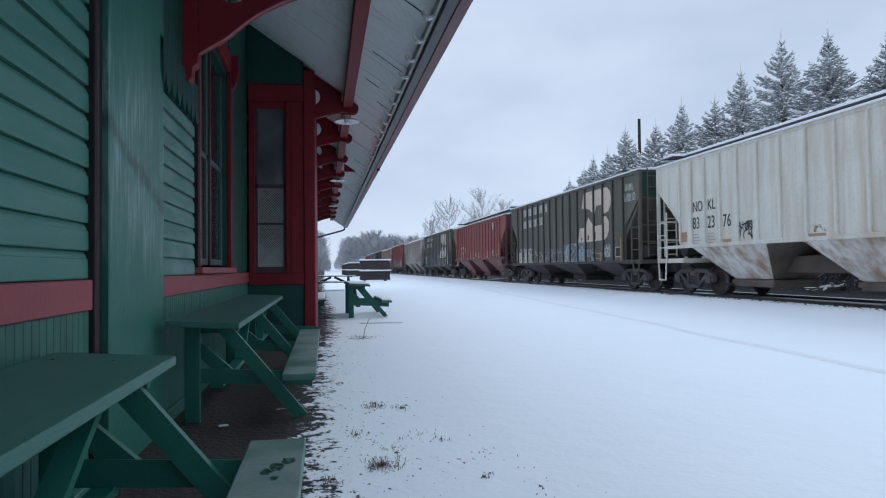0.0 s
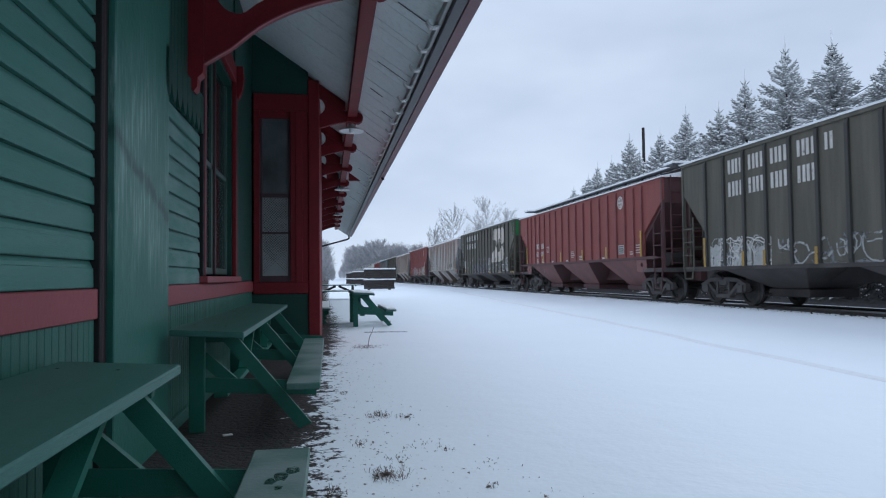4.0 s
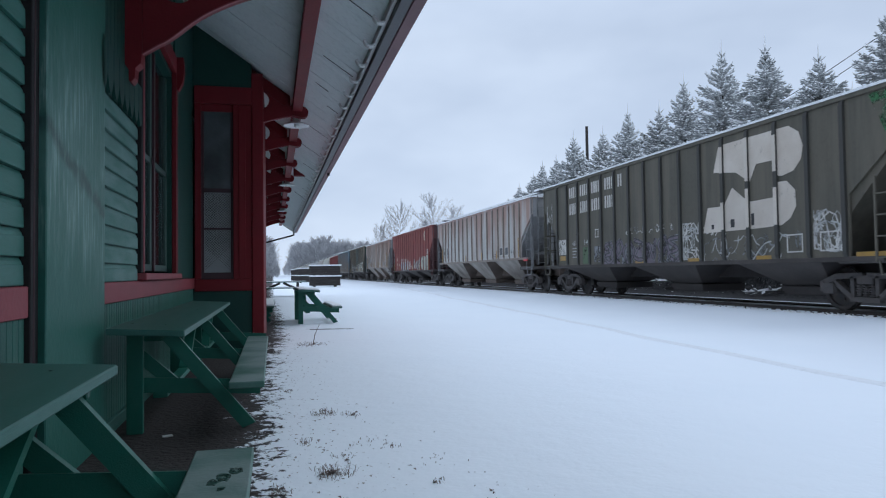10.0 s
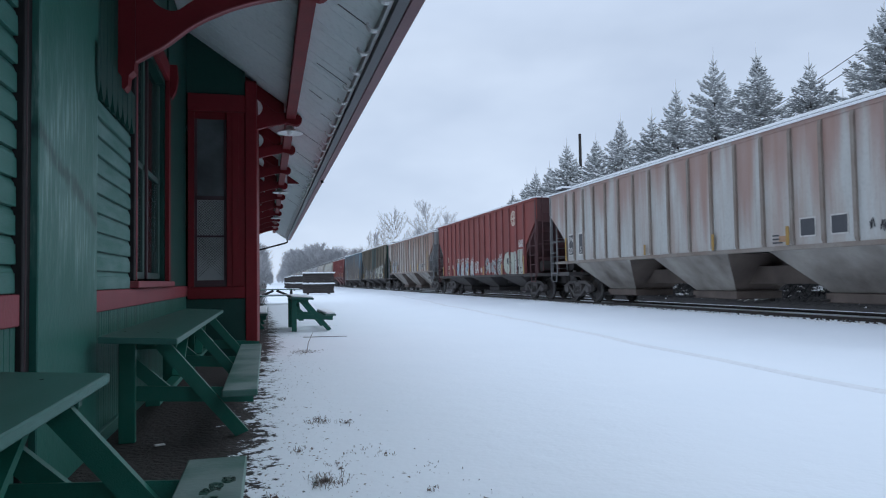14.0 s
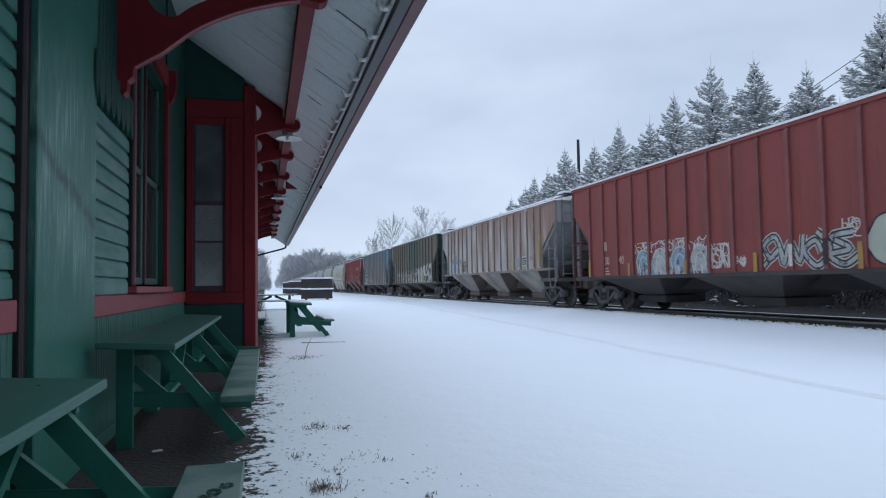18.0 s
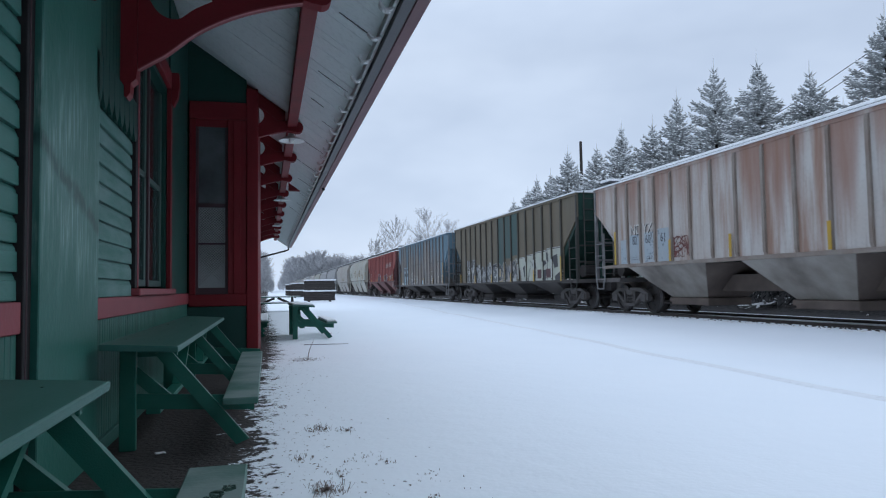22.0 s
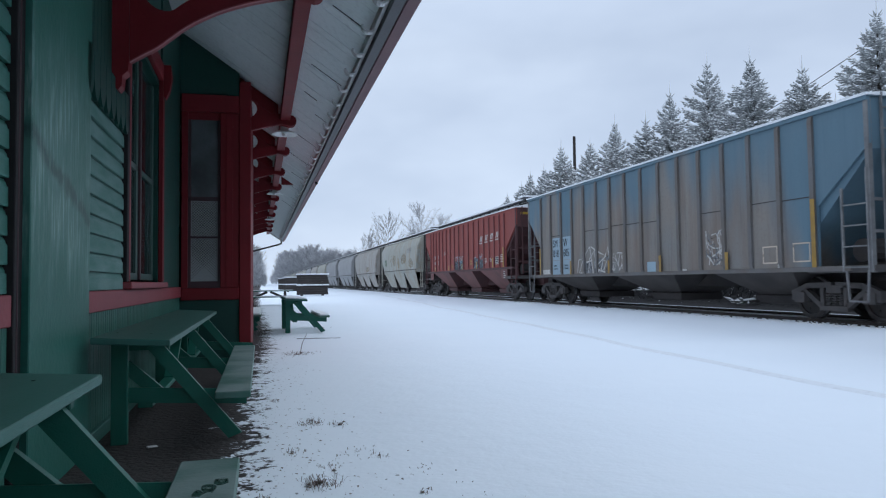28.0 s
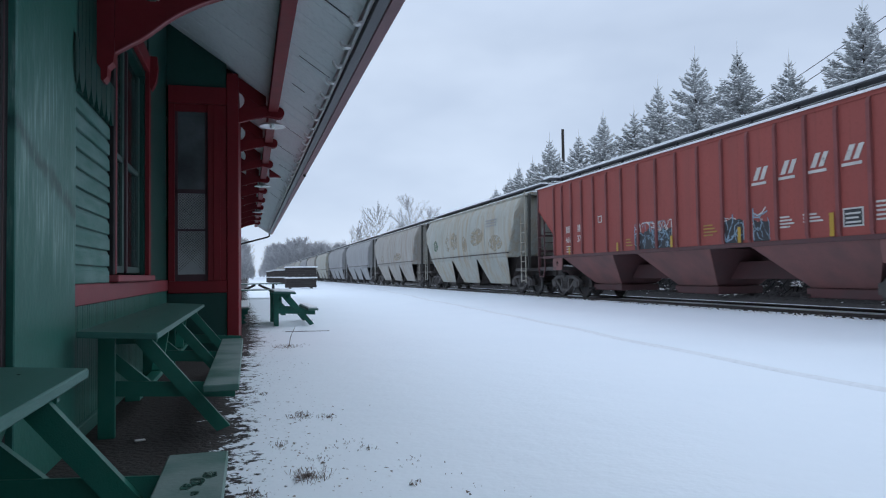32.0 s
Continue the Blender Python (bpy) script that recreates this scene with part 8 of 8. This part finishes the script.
for k in (0, 1, 3, 6, 7, 8, 9, 10, 13):
    plate_mark(c, "sheet_seam", "seam", RIB8[k] + 0.06, RIB8[k + 1] - 0.06, 2.55 + 0.03 * (k % 3), 2.57 + 0.03 * (k % 3), -0.002)
CARS.append(c)

# bright red hopper with slanted company blocks
c = car_shell(COVERED, "c_red3", "bright oxide red ribbed covered hopper car with white blocks", True, **RED)
for k, y in enumerate((5.35, 4.52, 3.7, 2.88)):
    z = 2.83 + 0.02 * k
    poly_mark(c, "name_block", "letter_white", [[(y, z + 0.03), (y - 0.46, z + 0.03), (y - 0.46, z - 0.03), (y, z - 0.03)], [(y - 0.06, z + 0.08), (y - 0.2, z + 0.36), (y - 0.33, z + 0.36), (y - 0.19, z + 0.08)],
                                                   [(y - 0.27, z + 0.08), (y - 0.41, z + 0.36), (y - 0.53, z + 0.36), (y - 0.39, z + 0.08)]])
for y0, y1, seed in ((10.3, 8.45, 91), (6.35, 5.65, 92), (5.33, 4.83, 93)):
    hazy_panels(c, y0, y1, 1.54, 2.12, ("g_black",), seed, 1.0)
    scrawl(c, y0, y1, 1.54, 2.3, ("letter_white", "g_blue"), seed + 10, int(9 * (y0 - y1)), 0.028)
outline_box(c, "letter_white", 2.88, 2.42, 1.7, 2.06, "letter_black")
lines_in(c, 2.82, 2.48, 1.75, 2.0)
for y, z1 in ((3.09, 2.0), (1.6, 2.45), (5.72, 1.9), (8.38, 1.85), (11.2, 1.8), (14.5, 1.8)):
    plate_mark(c, "reflector_strip", "yellow", y + 0.05, y - 0.05, 1.54, z1, 0.066)
small_print(c, "letter_white", 4.52, 2.0, 0.4, 4, 0.07)
small_print(c, "letter_white", 3.87, 2.0, 0.5, 3, 0.07)
small_print(c, "letter_white", 2.15, 2.1, 0.45, 5, 0.08)
small_print(c, "ochre", 7.1, 2.0, 0.5, 4, 0.08)
small_print(c, "ochre", 10.8, 1.85, 0.35, 3, 0.09)
name_bars(c, "letter_white", 2.3, 2.54, 4, ((14.86, 14.45), (13.95, 13.55)))
lettering(c, "461", "letter_white", 14.9, 1.95, 0.32, 0.85)
lettering(c, "377", "letter_white", 14.0, 1.95, 0.32, 0.85)
small_print(c, "letter_white", 14.85, 1.8, 0.5, 3, 0.09)
outline_box(c, "letter_white", 12.5, 12.25, 2.5, 2.72)
part("end_sticker", bm_box(-1.3, -0.75, -0.006, 0.018, 3.85, 3.95), "yellow", c, "yellow sticker")
for y in (1.75,):
    small_print(c, "letter_white", y, 1.3, 0.25, 4, 0.09)
CARS.append(c)

# smooth-sided hoppers at the tail of the view
ACF = [round_car(16.98, "c_pale", "smooth pale grey-green covered hopper car with rust marks"), round_car(17.3, "c_beige", "smooth beige-grey covered hopper car"),
       round_car(17.3, "c_mid", "smooth mid-grey covered hopper car")]
M["rust_haze"] = mat("pale_rust_haze", (0.4, 0.31, 0.19), 0.7, alt=(0.36, 0.33, 0.26), scale=1.6, amount=0.9, worn=0.5)
for car, key, y0, y1, z0, z1 in ((0, "faded_orange", 10.8, 11.7, 2.05, 3.3), (0, "green_overspray", 13.2, 14.3, 2.2, 2.9), (0, "rust_haze", 9.2, 10.6, 2.1, 3.2), (0, "rust_haze", 4.9, 7.2, 2.2, 3.2),
                                 (0, "rust_haze", 7.6, 8.6, 1.95, 2.9), (0, "rust_haze", 2.4, 4.4, 1.9, 2.7), (1, "faded_orange", 12.2, 13.6, 1.9, 2.5), (1, "rust_haze", 5.2, 8.0, 1.9, 2.6)):
    rnd = random.Random(int(y0 * 10))
    bm = bmesh.new()
    rim = [((y0 + y1) / 2 + (y1 - y0) / 2 * rnd.uniform(0.75, 1.0) * math.cos(a), (z0 + z1) / 2 + (z1 - z0) / 2 * rnd.uniform(0.75, 1.0) * math.sin(a)) for a in np.linspace(0, math.tau, 14)[:-1]]
    mid = bm.verts.new((flank((z0 + z1) / 2), (y0 + y1) / 2, (z0 + z1) / 2))
    ring = [bm.verts.new((flank(z), y, z)) for y, z in rim]
    for i in range(len(ring)):
        bm.faces.new((mid, ring[i], ring[(i + 1) % len(ring)]))
    part("faded_mark", bm, key, ACF[car], "washed-out stain")
for k in range(3):
    part("print_line", bm_box(-1.6, -1.59, 3.2 - k * 0.05, 4.6, 3.1 + k * 0.13, 3.15 + k * 0.13), "c_mid", ACF[0])
CARS += ACF[:2]
TAIL_START = 228.0
tail = []
far_models = [round_car(17.2, key, lab, turning=False) for key, lab in (("c_mid", "smooth mid-grey covered hopper car far down the train"), ("c_pale", "smooth pale covered hopper car far down the train"), ("c_beige", "smooth beige covered hopper car far down the train"))]
START.append(TAIL_START)
CARS.append(ACF[2])
for k in range(12):
    START.append(TAIL_START + 18.65 * (k + 1))
    CARS.append(far_models[k] if k < 3 else copy_thing(far_models[k % 3], pose(0, 0, 0)))


# ---- what moves: the train rolls by, its wheels turn ----
def motions():
    for car, y in zip(CARS, START):
        walk(car, [(t, pose(TRACK_X, y - travelled(t), RAIL_Z)) for t in range(0, 33, 2)])
    for wheel, y in WHEELS:
        walk(wheel, [(k / 10, pose(0, y, 0.46, math.degrees(travelled(k / 10) / 0.46))) for k in range(321)])


motions()
